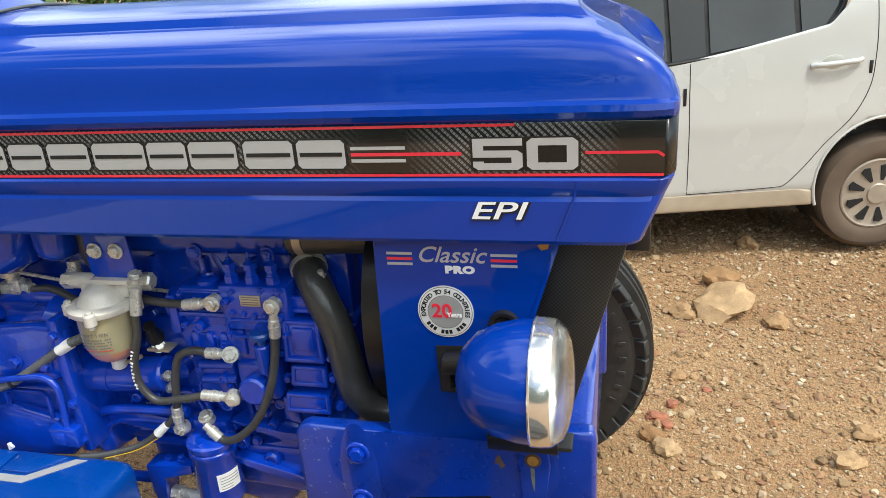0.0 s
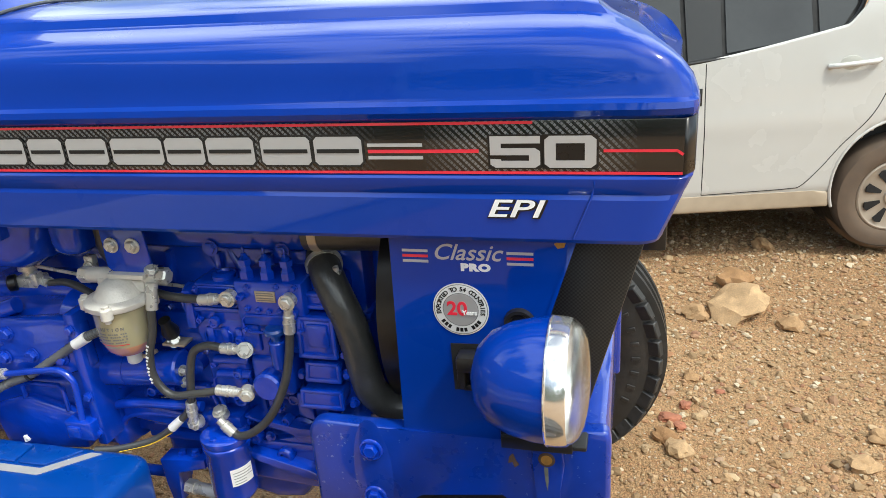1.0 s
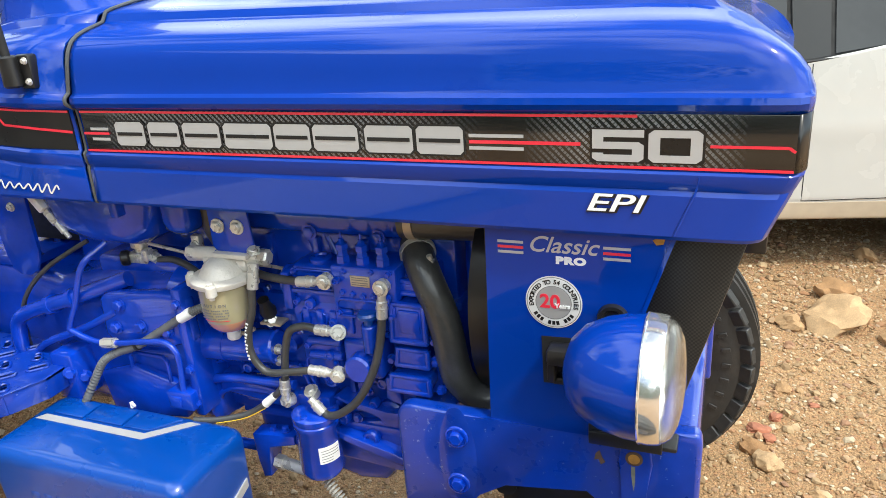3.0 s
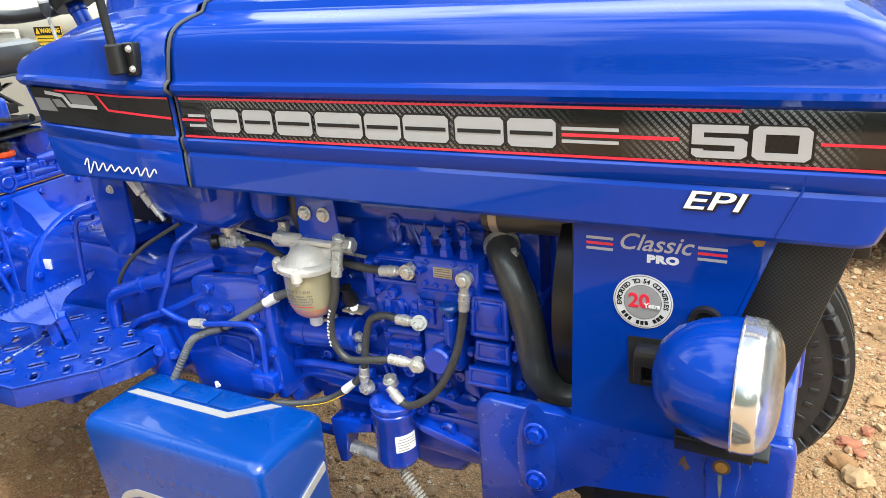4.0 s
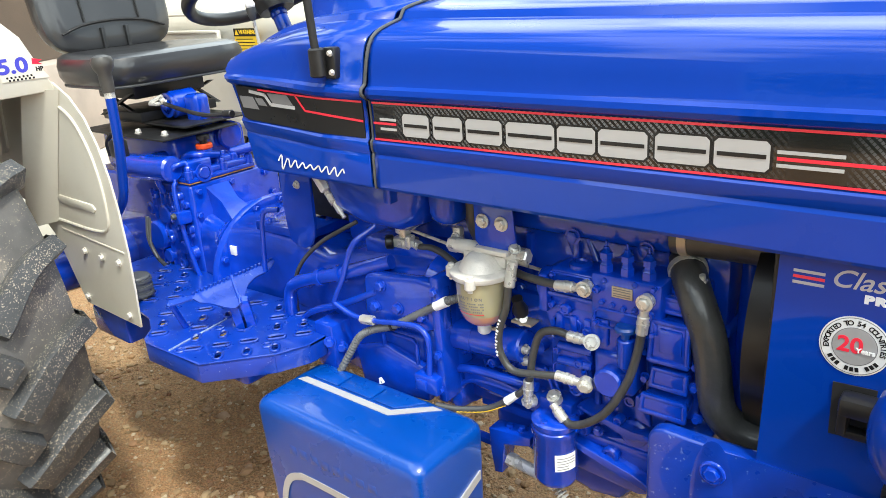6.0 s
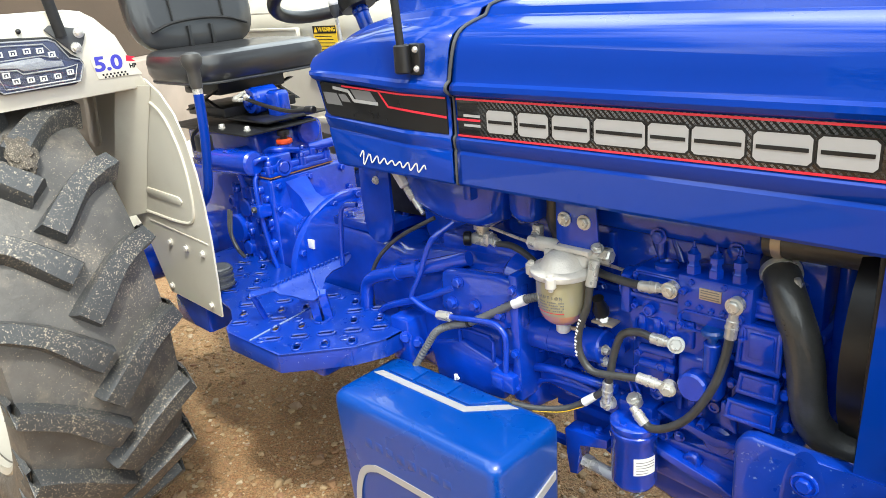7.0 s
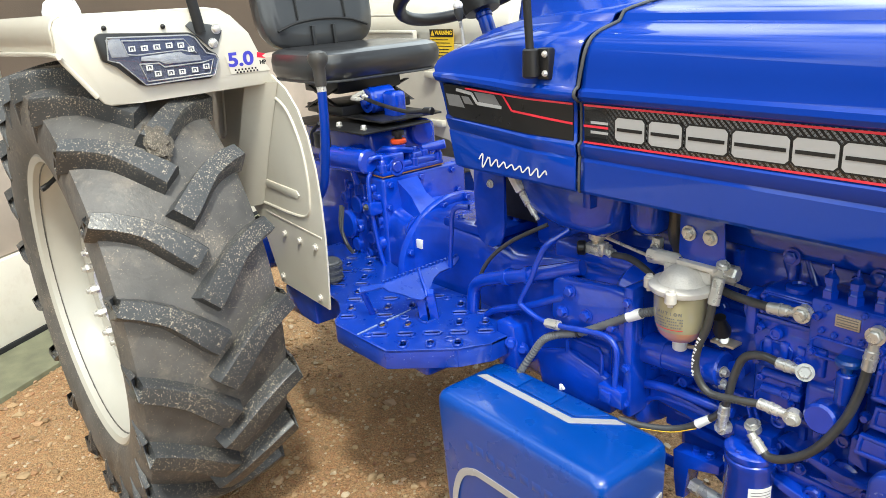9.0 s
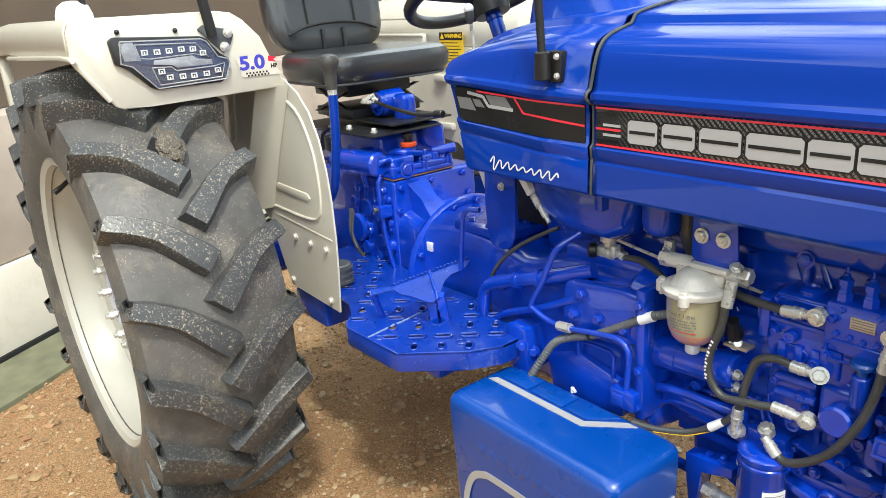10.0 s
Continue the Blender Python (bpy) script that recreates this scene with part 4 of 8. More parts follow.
def build_pump():
    pump = new("injection_pump")
    pump.parent = tractor
    tagged(pump, "blue painted fuel injection pump with three outlets")
    bm = B()
    box(bm, (-0.425, -0.190, 0.812), (-0.300, -0.08, 0.895), 0.005)
    box(bm, (-0.515, -0.178, 0.80), (-0.415, -0.08, 0.884), 0.012, seg=3)
    box(bm, (-0.52, -0.182, 0.828), (-0.30, -0.09, 0.838), 0.003)
    prism(bm, [(-0.53, 0.82), (-0.31, 0.82), (-0.325, 0.765), (-0.36, 0.745), (-0.51, 0.74)], -0.178, -0.09, bevel=0.006)
    lathe(bm, [(0, 0), (0.021, 0), (0.021, 0.008), (0.016, 0.012), (0.012, 0.012), (0.01, 0.008), (0, 0.008)], pose(-0.465, -0.15, 0.882), 24)
    for k in range(3):
        box(bm, (-0.50 + 0.028 * k, -0.184, 0.755), (-0.485 + 0.028 * k, -0.17, 0.80), 0.004)
    box(bm, (-0.43, -0.184, 0.757), (-0.395, -0.17, 0.81), 0.005)
    box(bm, (-0.535, -0.186, 0.795), (-0.515, -0.10, 0.87), 0.006)
    cyl(bm, (-0.545, -0.15, 0.84), (-0.515, -0.15, 0.84), 0.03, seg=24, bevel=0.005)
    for k in range(5):
        lathe(bm, [(0, 0), (0.007, 0), (0.007, 0.006), (0.005, 0.008), (0, 0.008)], on_side(-0.51 + 0.045 * k, -0.178, 0.750 + 0.004 * k), 6)
    for z in (0.70, 0.73):
        cyl(bm, (-0.50, -0.175, z), (-0.43, -0.175, z + 0.004), 0.0085, seg=14, bevel=0.002)
    box(bm, (-0.52, -0.172, 0.655), (-0.435, -0.10, 0.745), 0.010, seg=3)
    parts("pump_casting", bm, M_BLUE, pump, gap=-0.01)
    bm = B()
    for x, z in ((-0.405, 0.845), (-0.385, 0.843), (-0.365, 0.841), (-0.345, 0.843), (-0.40, 0.885), (-0.345, 0.888)):
        lathe(bm, [(0, 0), (0.0055, 0), (0.0055, 0.004), (0.003, 0.005), (0, 0.003)], on_side(x, -0.190, z), 12)
    parts("pump_screw", bm, M_BLUE, pump)
    for x in (-0.406, -0.368, -0.330):
        bm = B()
        p = Vector((x, -0.172, 0.890))
        lathe(bm, [(0, -0.01), (0.0165, -0.01), (0.0165, 0.0), (0.0135, 0.002), (0.0135, 0.022), (0.0105, 0.025), (0.0095, 0.034), (0.0125, 0.036), (0.0125, 0.048), (0.0085, 0.051), (0.005, 0.060), (0, 0.062)], Matrix.Translation(p) @ Matrix.Diagonal((0.92, 0.92, 0.82, 1)), 6)
        cyl(bm, p + Vector((0, 0, 0.042)), p + Vector((0, 0, 0.060)), 0.0032, 0.002, 8)
        part("delivery_valve", bm, M_BLUE, pump)
    bm = B()
    box(bm, (-0.386, -0.1925, 0.859), (-0.349, -0.1895, 0.879), 0.001)
    plate = part("pump_plate", bm, M_SIL2, pump, "small riveted metal data plate")
    bm = B()
    for z in (0.875, 0.871, 0.866, 0.862):
        box(bm, (-0.383, -0.1932, z), (-0.352, -0.1924, z + 0.0013))
    parts("plate_bar", bm, M_GREY, pump)
    # lift pump and primer
    bm = B()
    box(bm, (-0.425, -0.185, 0.668), (-0.345, -0.10, 0.748), 0.012, seg=3)
    cyl(bm, (-0.385, -0.21, 0.70), (-0.385, -0.15, 0.70), 0.027, seg=24, bevel=0.004)
    cyl(bm, (-0.40, -0.165, 0.64), (-0.40, -0.165, 0.67), 0.012, seg=6)
    cyl(bm, (-0.36, -0.19, 0.735), (-0.358, -0.195, 0.79), 0.0145, seg=20, bevel=0.002)
    part("lift_pump", bm, M_BLUE, pump)
    bm = B()
    lathe(bm, [(0, 0), (0.008, 0), (0.008, 0.012), (0.018, 0.016), (0.019, 0.022), (0.016, 0.026), (0.004, 0.027), (0, 0.025)], pose(-0.358, -0.195, 0.788), 24)
    part("primer_knob", bm, M_BOX, pump, "bright blue primer knob")
    return pump


pump = build_pump()


def banjo(p, d, pipe, parent):
    """A zinc banjo bolt at p facing d, with a crimped sleeve that runs along pipe."""
    bm = B()
    p, d = Vector(p), Vector(d).normalized()
    cyl(bm, p - d * 0.012, p + d * 0.003, 0.0132, seg=20, bevel=0.0015)
    bolt(bm, p + d * 0.003, d, 0.0108, 0.008)
    a, b = (Vector(v) for v in pipe)
    cyl(bm, a, a + (b - a) * 0.35, 0.008, seg=14)
    cyl(bm, a + (b - a) * 0.3, b, 0.0100, seg=16, bevel=0.0015)
    cyl(bm, a + (b - a) * 0.55, a + (b - a) * 0.63, 0.0111, seg=16)
    return part("banjo_fitting", bm, M_ZINC, parent, "zinc plated banjo fitting")


def hose(name, pts, r, label, mat=None, ridges=0.0, n=10):
    bm = B()
    tube(bm, pts, r, 14, n, ridges)
    return part(name, bm, mat or M_RUB, tractor, label)


def build_fuel_lines():
    h = hose("fuel_hose", [(-0.64, -0.15, 0.855), (-0.58, -0.17, 0.852), (-0.53, -0.19, 0.858), (-0.478, -0.20, 0.862)], 0.0076, "black rubber fuel hose")
    banjo((-0.431, -0.202, 0.868), (0, -1, 0), ((-0.438, -0.2, 0.867), (-0.488, -0.2, 0.861)), h)
    h = hose("fuel_hose", [(-0.327, -0.2, 0.815), (-0.334, -0.205, 0.765), (-0.35, -0.208, 0.71), (-0.385, -0.208, 0.645), (-0.425, -0.206, 0.605), (-0.46, -0.203, 0.588), (-0.482, -0.2, 0.598)], 0.0076, "black rubber fuel hose")
    banjo((-0.322, -0.202, 0.867), (0, -1, 0), ((-0.323, -0.2, 0.857), (-0.328, -0.2, 0.808)), h)
    banjo((-0.504, -0.185, 0.622), (-0.1, -0.4, 0.9), ((-0.500, -0.2, 0.617), (-0.474, -0.201, 0.590)), h)
    h = hose("fuel_hose", [(-0.584, -0.205, 0.845), (-0.588, -0.21, 0.80), (-0.602, -0.215, 0.752), (-0.603, -0.215, 0.705), (-0.578, -0.213, 0.672), (-0.53, -0.21, 0.676), (-0.485, -0.205, 0.684)], 0.0072, "black rubber fuel hose with white print")
    banjo((-0.429, -0.204, 0.682), (0.25, -1, -0.1), ((-0.436, -0.202, 0.682), (-0.488, -0.205, 0.685)), h)
    bm = B()
    for k in range(11):
        t = k / 10
        p = Vector((-0.596 - 0.010 * math.sin(t * 2.2), -0.2232, 0.775 - 0.075 * t))
        box(bm, (-0.0026, -0.0006, -0.0010 - 0.0010 * (k % 2)), (0.0028 - 0.0014 * (k % 3), 0.0006, 0.0020), 0, Matrix.Translation(p) @ Matrix.Rotation(0.5, 4, "Y"))
    parts("hose_print", bm, M_WHITE, h, "white print bars on the hose")
    bm = B()
    for k in range(18):
        p = Vector((-0.592 + 0.0055 * k, -0.2222 + 0.0003 * k, 0.6745 - 0.004 + 0.0004 * k))
        box(bm, (-0.0018, -0.0005, -0.0008), (0.0010 + 0.0009 * (k % 2), 0.0005, 0.0010), 0, Matrix.Translation(p) @ Matrix.Rotation(-0.1, 4, "Y"))
    parts("hose_print", bm, M_SEAL, h)
    h = hose("fuel_hose", [(-0.455, -0.2, 0.768), (-0.49, -0.2, 0.772), (-0.522, -0.2, 0.757), (-0.538, -0.2, 0.715), (-0.546, -0.2, 0.672), (-0.552, -0.2, 0.64)], 0.0074, "black rubber fuel hose")
    banjo((-0.418, -0.2, 0.769), (0.3, -0.9, 0.4), ((-0.425, -0.2, 0.769), (-0.465, -0.2, 0.769)), h)
    banjo((-0.558, -0.19, 0.598), (-0.3, -0.9, 0.2), ((-0.556, -0.198, 0.605), (-0.551, -0.2, 0.652)), h)
    # wiring loom with a yellow tracer, and a white sleeve
    w = hose("wiring_loom", [(-0.548, -0.195, 0.66), (-0.565, -0.2, 0.625), (-0.605, -0.205, 0.588), (-0.645, -0.215, 0.565), (-0.70, -0.235, 0.556), (-0.745, -0.25, 0.558)], 0.0062, "dark wiring loom with yellow tracer", ridges=0.0006, n=14)
    bm = B()
    tube(bm, [(-0.60, -0.2085, 0.583), (-0.645, -0.221, 0.5605), (-0.70, -0.241, 0.552)], 0.0010, 6, 8)
    part("yellow_wire", bm, M_YELLOW, w, "yellow wire")
    bm = B()
    cyl(bm, (-0.600, -0.206, 0.592), (-0.578, -0.202, 0.612), 0.0088, 0.0075, 14)
    part("wire_sleeve", bm, M_WHITE, w, "white sleeve")
    c = hose("corrugated_conduit", [(-0.66, -0.20, 0.805), (-0.70, -0.215, 0.793), (-0.736, -0.22, 0.777), (-0.802, -0.224, 0.736), (-0.868, -0.226, 0.697), (-0.93, -0.228, 0.672), (-0.965, -0.235, 0.65), (-0.99, -0.245, 0.61), (-1.015, -0.262, 0.56)], 0.0075, "dark grey corrugated conduit", M_CONDUIT, 0.0016, 14)
    bm = B()
    cyl(bm, (-0.722, -0.219, 0.784), (-0.750, -0.221, 0.768), 0.0105, seg=16)
    part("conduit_sleeve", bm, M_WHITE, c, "white sleeve")
    bm = B()
    cyl(bm, (-0.868, -0.226, 0.697), (-0.873, -0.2265, 0.695), 0.0105, seg=14)
    part("cable_tie", bm, M_BLACK, c)


build_fuel_lines()


def build_fuel_filter():
    f = new("fuel_filter")
    f.parent = tractor
    tagged(f, "fuel filter with cast aluminium head and amber sediment bowl")
    ax = Matrix.Translation((-0.652, -0.195, 0))
    wide = ax @ Matrix.Diagonal((1.12, 1.12, 1, 1))
    bm = B()
    lathe(bm, [(0.0445, 0.853), (0.045, 0.84), (0.0445, 0.80), (0.042, 0.783), (0.0405, 0.776)], wide, 40)
    part("bowl", bm, M_FUEL, f, "amber translucent plastic bowl")
    bm = B()
    lathe(bm, [(0.0405, 0.776), (0.037, 0.765), (0.029, 0.754), (0.018, 0.748), (0.012, 0.747), (0, 0.747)], wide, 40)
    part("bowl_bottom", bm, M_FUELLOW, f, "pinkish sediment in the bowl's bottom")
    bm = B()
    lathe(bm, [(0.0125, 0.749), (0.0135, 0.742), (0.0135, 0.728), (0.011, 0.725), (0, 0.725)], ax, 20)
    part("drain_plug", bm, M_WHITE, f, "white plastic drain plug")
    bm = B()
    lathe(bm, [(0.0500, 0.848), (0.058, 0.848), (0.060, 0.851), (0.060, 0.858), (0.057, 0.861), (0.043, 0.863), (0.039, 0.869), (0.033, 0.880), (0.022, 0.889), (0.01, 0.893), (0, 0.8935)], ax, 40)
    for a in (200, 285, 10, 100):
        p = Vector((-0.652 + 0.060 * math.cos(radians(a)), -0.195 + 0.060 * math.sin(radians(a)), 0.84))
        cyl(bm, p, p + Vector((0, 0, 0.022)), 0.0105, seg=14, bevel=0.002)
        bolt(bm, p + Vector((0, 0, 0.022)), (0, 0, 1), 0.0065, 0.005, False)
        cyl(bm, p + Vector((0, 0, -0.006)), p, 0.005, seg=8)
    cyl(bm, (-0.725, -0.172, 0.886), (-0.578, -0.172, 0.890), 0.0145, seg=20, bevel=0.002)
    box(bm, (-0.70, -0.19, 0.862), (-0.60, -0.155, 0.888), 0.008)
    box(bm, (-0.665, -0.200, 0.892), (-0.59, -0.15, 0.902), 0.003)
    part("filter_head", bm, M_ALU, f, "cast aluminium filter head")
    bm = B()
    m1, _ = frame_to((-0.722, -0.172, 0.886), (-0.75, -0.172, 0.886))
    lathe(bm, [(0, 0), (0.0155, 0), (0.0155, 0.018), (0.012, 0.021), (0, 0.021)], m1, 6)
    m2, _ = frame_to((-0.58, -0.172, 0.89), (-0.55, -0.172, 0.89))
    lathe(bm, [(0, 0), (0.0155, 0), (0.0155, 0.018), (0.012, 0.021), (0, 0.021)], m2, 6)
    cyl(bm, (-0.583, -0.19, 0.885), (-0.584, -0.204, 0.838), 0.0105, seg=16, bevel=0.0015)
    parts("filter_port", bm, M_ZINC, f, "zinc plated hexagon ports")
    bm = B()
    prism(bm, [(-0.668, 1.02), (-0.668, 0.91), (-0.655, 0.898), (-0.585, 0.898), (-0.577, 0.91), (-0.585, 1.02)], -0.187, -0.182, bevel=0.001)
    box(bm, (-0.668, -0.187, 0.897), (-0.58, -0.15, 0.901), 0.001)
    part("filter_bracket", bm, M_BLUE, f)
    bm = B()
    for x in (-0.648, -0.606):
        bolt(bm, (x, -0.188, 0.952), (0, -1, 0), 0.0105, 0.008)
    bolt(bm, (-0.578, -0.19, 0.908), (0.4, -0.4, 1), 0.009, 0.007)
    parts("bracket_bolt", bm, M_ZINC, f, "zinc plated bolts")
    # caution print on the bowl
    bm = B()
    def on_bowl(a, z):
        a = radians(a)
        return Matrix.Translation((-0.652 + 0.0509 * math.cos(a), -0.195 + 0.0509 * math.sin(a), z)) @ Matrix.Rotation(a + radians(90), 4, "Z") @ Matrix.Rotation(radians(90), 4, "X")
    for k, ch in enumerate("CAUTION"):
        text_mesh(bm, ch, 0.0082, on_bowl(246 + k * 9.2, 0.816), depth=0.0002, bold=0.0002)
    for row in range(4):
        for k in range(16):
            if (k * 7 + row * 5) % 6:
                box(bm, (-0.0012, -0.0012, 0), (0.0014, 0.0012, 0.0003), 0, on_bowl(243 + k * 4.2, 0.807 - 0.0055 * row))
    part("bowl_print", bm, M_GREY, f, "small printed caution notice")
    bm = B()
    for k in range(30):
        box(bm, (-0.0010, -0.0006, 0), (0.0010, 0.0006, 0.0003), 0, on_bowl(243 + k * 2.2, 0.784) @ Matrix.Translation((0, 0, -0.003)))
    part("red_print", bm, M_RED, f)


build_fuel_filter()


def build_engine_sides():
    # timing cover, stepped boxes with rims
    bm = B()
    box(bm, (-0.338, -0.150, 0.60), (-0.244, -0.08, 0.89), 0.008)
    cov = part("timing_cover", bm, M_BLUE, tractor, "stepped cast timing cover")
    def tier(x0, x1, z0, z1, y, lip, pad):
        bm = B()
        box(bm, (x0 + 0.004, y - lip * 0.3, z0 + 0.004), (x1 - 0.004, -0.13, z1 - 0.003), 0.007, seg=3)
        box(bm, (x0, y - lip, z0), (x1, y + 0.012, z0 + 0.009), 0.003)
        box(bm, (x0 + 0.004, y - lip * 0.7, z1 - 0.008), (x1 - 0.003, y + 0.010, z1), 0.003)
        prism(bm, [(x0, z0 + 0.003), (x0 + 0.009, z0 + 0.003), (x0 + 0.013, z1 - 0.003), (x0 + 0.005, z1 - 0.003)], y + 0.010, y - lip * 0.8, bevel=0.002)
        box(bm, (x1 - 0.008, y - lip * 0.8, z0 + 0.003), (x1, y + 0.010, z1 - 0.003), 0.0025)
        if pad:
            box(bm, (x0 + 0.021, y - lip * 0.9, z0 + 0.022), (x1 - 0.012, y + 0.004, z1 - 0.013), 0.0035)
            box(bm, (x0 + 0.014, y - lip * 0.35, z0 + 0.013), (x1 - 0.008, y + 0.004, z1 - 0.007), 0.003)
        part("cover_tier", bm, M_BLUE, cov, pieces="cover_rib")
    tier(-0.322, -0.250, 0.757, 0.836, -0.188, 0.007, True)
    tier(-0.320, -0.252, 0.706, 0.746, -0.186, 0.003, False)
    tier(-0.334, -0.250, 0.656, 0.694, -0.193, 0.003, False)
    tier(-0.318, -0.246, 0.842, 0.872, -0.172, 0.006, False)
    small_bolts([(-0.331, -0.17, 0.765), (-0.331, -0.17, 0.712), (-0.243, -0.175, 0.762), (-0.243, -0.175, 0.722), (-0.238, -0.175, 0.665), (-0.243, -0.165, 0.83), (-0.328, -0.165, 0.85), (-0.335, -0.17, 0.645)], r=0.0075, h=0.009, parent=cov)
    bm = B()
    prism(bm, [(-0.344, 0.676), (-0.338, 0.678), (-0.318, 0.655), (-0.315, 0.622), (-0.345, 0.632)], -0.183, -0.17, bevel=0.002)
    part("cover_tab", bm, M_BLUE, cov)
    # radiator hose with clamp
    h = hose("radiator_hose", [(-0.305, -0.080, 0.908), (-0.288, -0.120, 0.910), (-0.268, -0.153, 0.897), (-0.247, -0.170, 0.864), (-0.229, -0.174, 0.820), (-0.219, -0.174, 0.774), (-0.214, -0.172, 0.731), (-0.203, -0.170, 0.686), (-0.170, -0.160, 0.653), (-0.11, -0.15, 0.642)], 0.0278, "thick black ribbed radiator hose", ridges=0.0007, n=14)
    bm = B()
    m, L = frame_to((-0.286, -0.124, 0.909), (-0.272, -0.147, 0.899))
    lathe(bm, [(0.0285, 0.004), (0.0318, 0.004), (0.0318, 0.015), (0.0285, 0.015)], m, 32)
    cyl(bm, (-0.243, -0.160, 0.890), (-0.246, -0.165, 0.917), 0.0052, seg=10)
    box(bm, (-0.251, -0.168, 0.897), (-0.239, -0.154, 0.909), 0.002)
    part("hose_clamp", bm, M_ZINC, h, "steel hose clamp")
    bm = B()
    cyl(bm, (-0.34, -0.04, 0.925), (-0.292, -0.11, 0.909), 0.0265, seg=24)
    part("water_outlet", bm, M_BLUE, tractor)
    bm = B()
    for k in range(4):
        box(bm, (-0.0016, -0.0004, -0.0012), (0.0016, 0.0004, 0.0012), 0, Matrix.Translation((-0.250 + 0.0025 * k, -0.2025, 0.862 - 0.008 * k)) @ Matrix.Rotation(0.3, 4, "Y"))
    parts("hose_print", bm, M_SEAL, h)
    a = hose("air_hose", [(-0.305, -0.13, 0.962), (-0.22, -0.13, 0.965), (-0.13, -0.125, 0.965)], 0.03, "black rubber air hose", n=6)
    bm = B()
    cyl(bm, (-0.292, -0.13, 0.9625), (-0.277, -0.13, 0.963), 0.0315, seg=28)
    part("hose_clamp", bm, M_SIL2, a, "pale clamp band")
    bm = B()
    cyl(bm, (-0.20, -0.08, 0.60), (-0.195, -0.08, 1.0), 0.016, seg=18)
    part("bypass_pipe", bm, M_BLUE, tractor)
    # fan shroud and radiator
    bm = B()
    ring = []
    lathe(bm, [(0.205, -0.02), (0.215, -0.02), (0.218, 0.02), (0.21, 0.02)], Matrix.Translation((-0.145, 0.0, 0.82)) @ Matrix.Rotation(radians(90), 4, "Y"), 48)
    box(bm, (-0.128, -0.225, 0.64), (-0.118, 0.225, 1.02), 0.003)
    part("fan_shroud", bm, M_BLACK, tractor, "black plastic fan shroud")
    bm = B()
    box(bm, (-0.115, -0.225, 0.64), (-0.03, 0.225, 1.02), 0.005)
    part("radiator", bm, M_MATT, tractor, "matt black radiator")
    bm = B()
    prism(bm, [(-0.141, 0.84), (-0.131, 0.82), (-0.133, 0.80), (-0.146, 0.797)], -0.205, -0.2)
    part("shroud_label", bm, M_WHITE, tractor)
    # starter
    bm = B()
    cyl(bm, (-0.76, -0.165, 0.685), (-0.575, -0.165, 0.70), 0.034, seg=28, bevel=0.004)
    cyl(bm, (-0.70, -0.165, 0.69), (-0.69, -0.165, 0.69), 0.0355, seg=28)
    cyl(bm, (-0.72, -0.13, 0.745), (-0.62, -0.13, 0.75), 0.02, seg=20, bevel=0.003)
    st = part("starter_motor", bm, M_BLUE, tractor)
    bm = B()
    for z in (0.70, 0.675):
        bolt(bm, (-0.574, -0.175, z), (1, -0.2, 0), 0.008, 0.01)
    bolt(bm, (-0.585, -0.165, 0.755), (0.6, -0.6, 0.4), 0.009, 0.014)
    parts("starter_nut", bm, M_ZINC, st, "zinc nuts")
    bm = B()
    lathe(bm, [(0, 0), (0.014, 0), (0.016, 0.012), (0.010, 0.03), (0.011, 0.04), (0, 0.042)], pose(-0.585, -0.165, 0.768, 20), 16)
    part("terminal_boot", bm, M_BLACK, st)
    bm = B()
    box(bm, (-0.60, -0.18, 0.752), (-0.555, -0.15, 0.757), 0.001)
    tube(bm, [(-0.61, -0.185, 0.745), (-0.63, -0.19, 0.735), (-0.66, -0.18, 0.73)], 0.004, 8, 6)
    part("starter_lug", bm, M_SIL2, st)
    # oil filter
    bm = B()
    o = Matrix.Translation((-0.503, -0.186, 0.008))
    lathe(bm, [(0, 0.432), (0.034, 0.432), (0.041, 0.438), (0.0435, 0.448), (0.0435, 0.545), (0.0455, 0.548), (0.0455, 0.556), (0.042, 0.559), (0, 0.559)], o, 36)
    of = part("oil_filter", bm, M_BLUE, tractor, "blue spin-on oil filter with white label")
    bm = B()
    lathe(bm, [(0, 0.559), (0.044, 0.559), (0.046, 0.563), (0.046, 0.572), (0.040, 0.577), (0.022, 0.580), (0, 0.580)], o, 32)
    for a in range(3):
        c = o @ Vector((0.034 * math.cos(2.1 * a + 0.4), 0.034 * math.sin(2.1 * a + 0.4), 0.572))
        bolt(bm, c, (0, 0, 1), 0.007, 0.007)
    box(bm, (-0.545, -0.18, 0.575), (-0.47, -0.13, 0.61), 0.008)
    cyl(bm, (-0.515, -0.215, 0.575), (-0.515, -0.17, 0.58), 0.011, seg=16, bevel=0.002)
    part("filter_base", bm, M_BLUE, of)
    bm = B()
    lathe(bm, [(0.0440, 0.478), (0.0443, 0.478), (0.0443, 0.515), (0.0440, 0.515)], o @ Matrix.Rotation(radians(-62), 4, "Z"), 12, radians(58))
    part("filter_label", bm, M_WHITE, of, "white paper label")
    bm = B()
    for z in (0.506, 0.500, 0.494, 0.488, 0.482):
        lathe(bm, [(0.0445, z), (0.0447, z), (0.0447, z + 0.0012), (0.0445, z + 0.0012)], o @ Matrix.Rotation(radians(-56), 4, "Z"), 10, radians(30 + 18 * (z > 0.49)))
    parts("label_bar", bm, M_GREY, of)
    bm = B()
    tube(bm, [(-0.532, -0.2, 0.565), (-0.545, -0.2, 0.545), (-0.535, -0.2, 0.525)], 0.003, 8, 5)
    part("wire_clip", bm, M_ZINC, of)
    # drain pipe, bracket and spring
    bm = B()
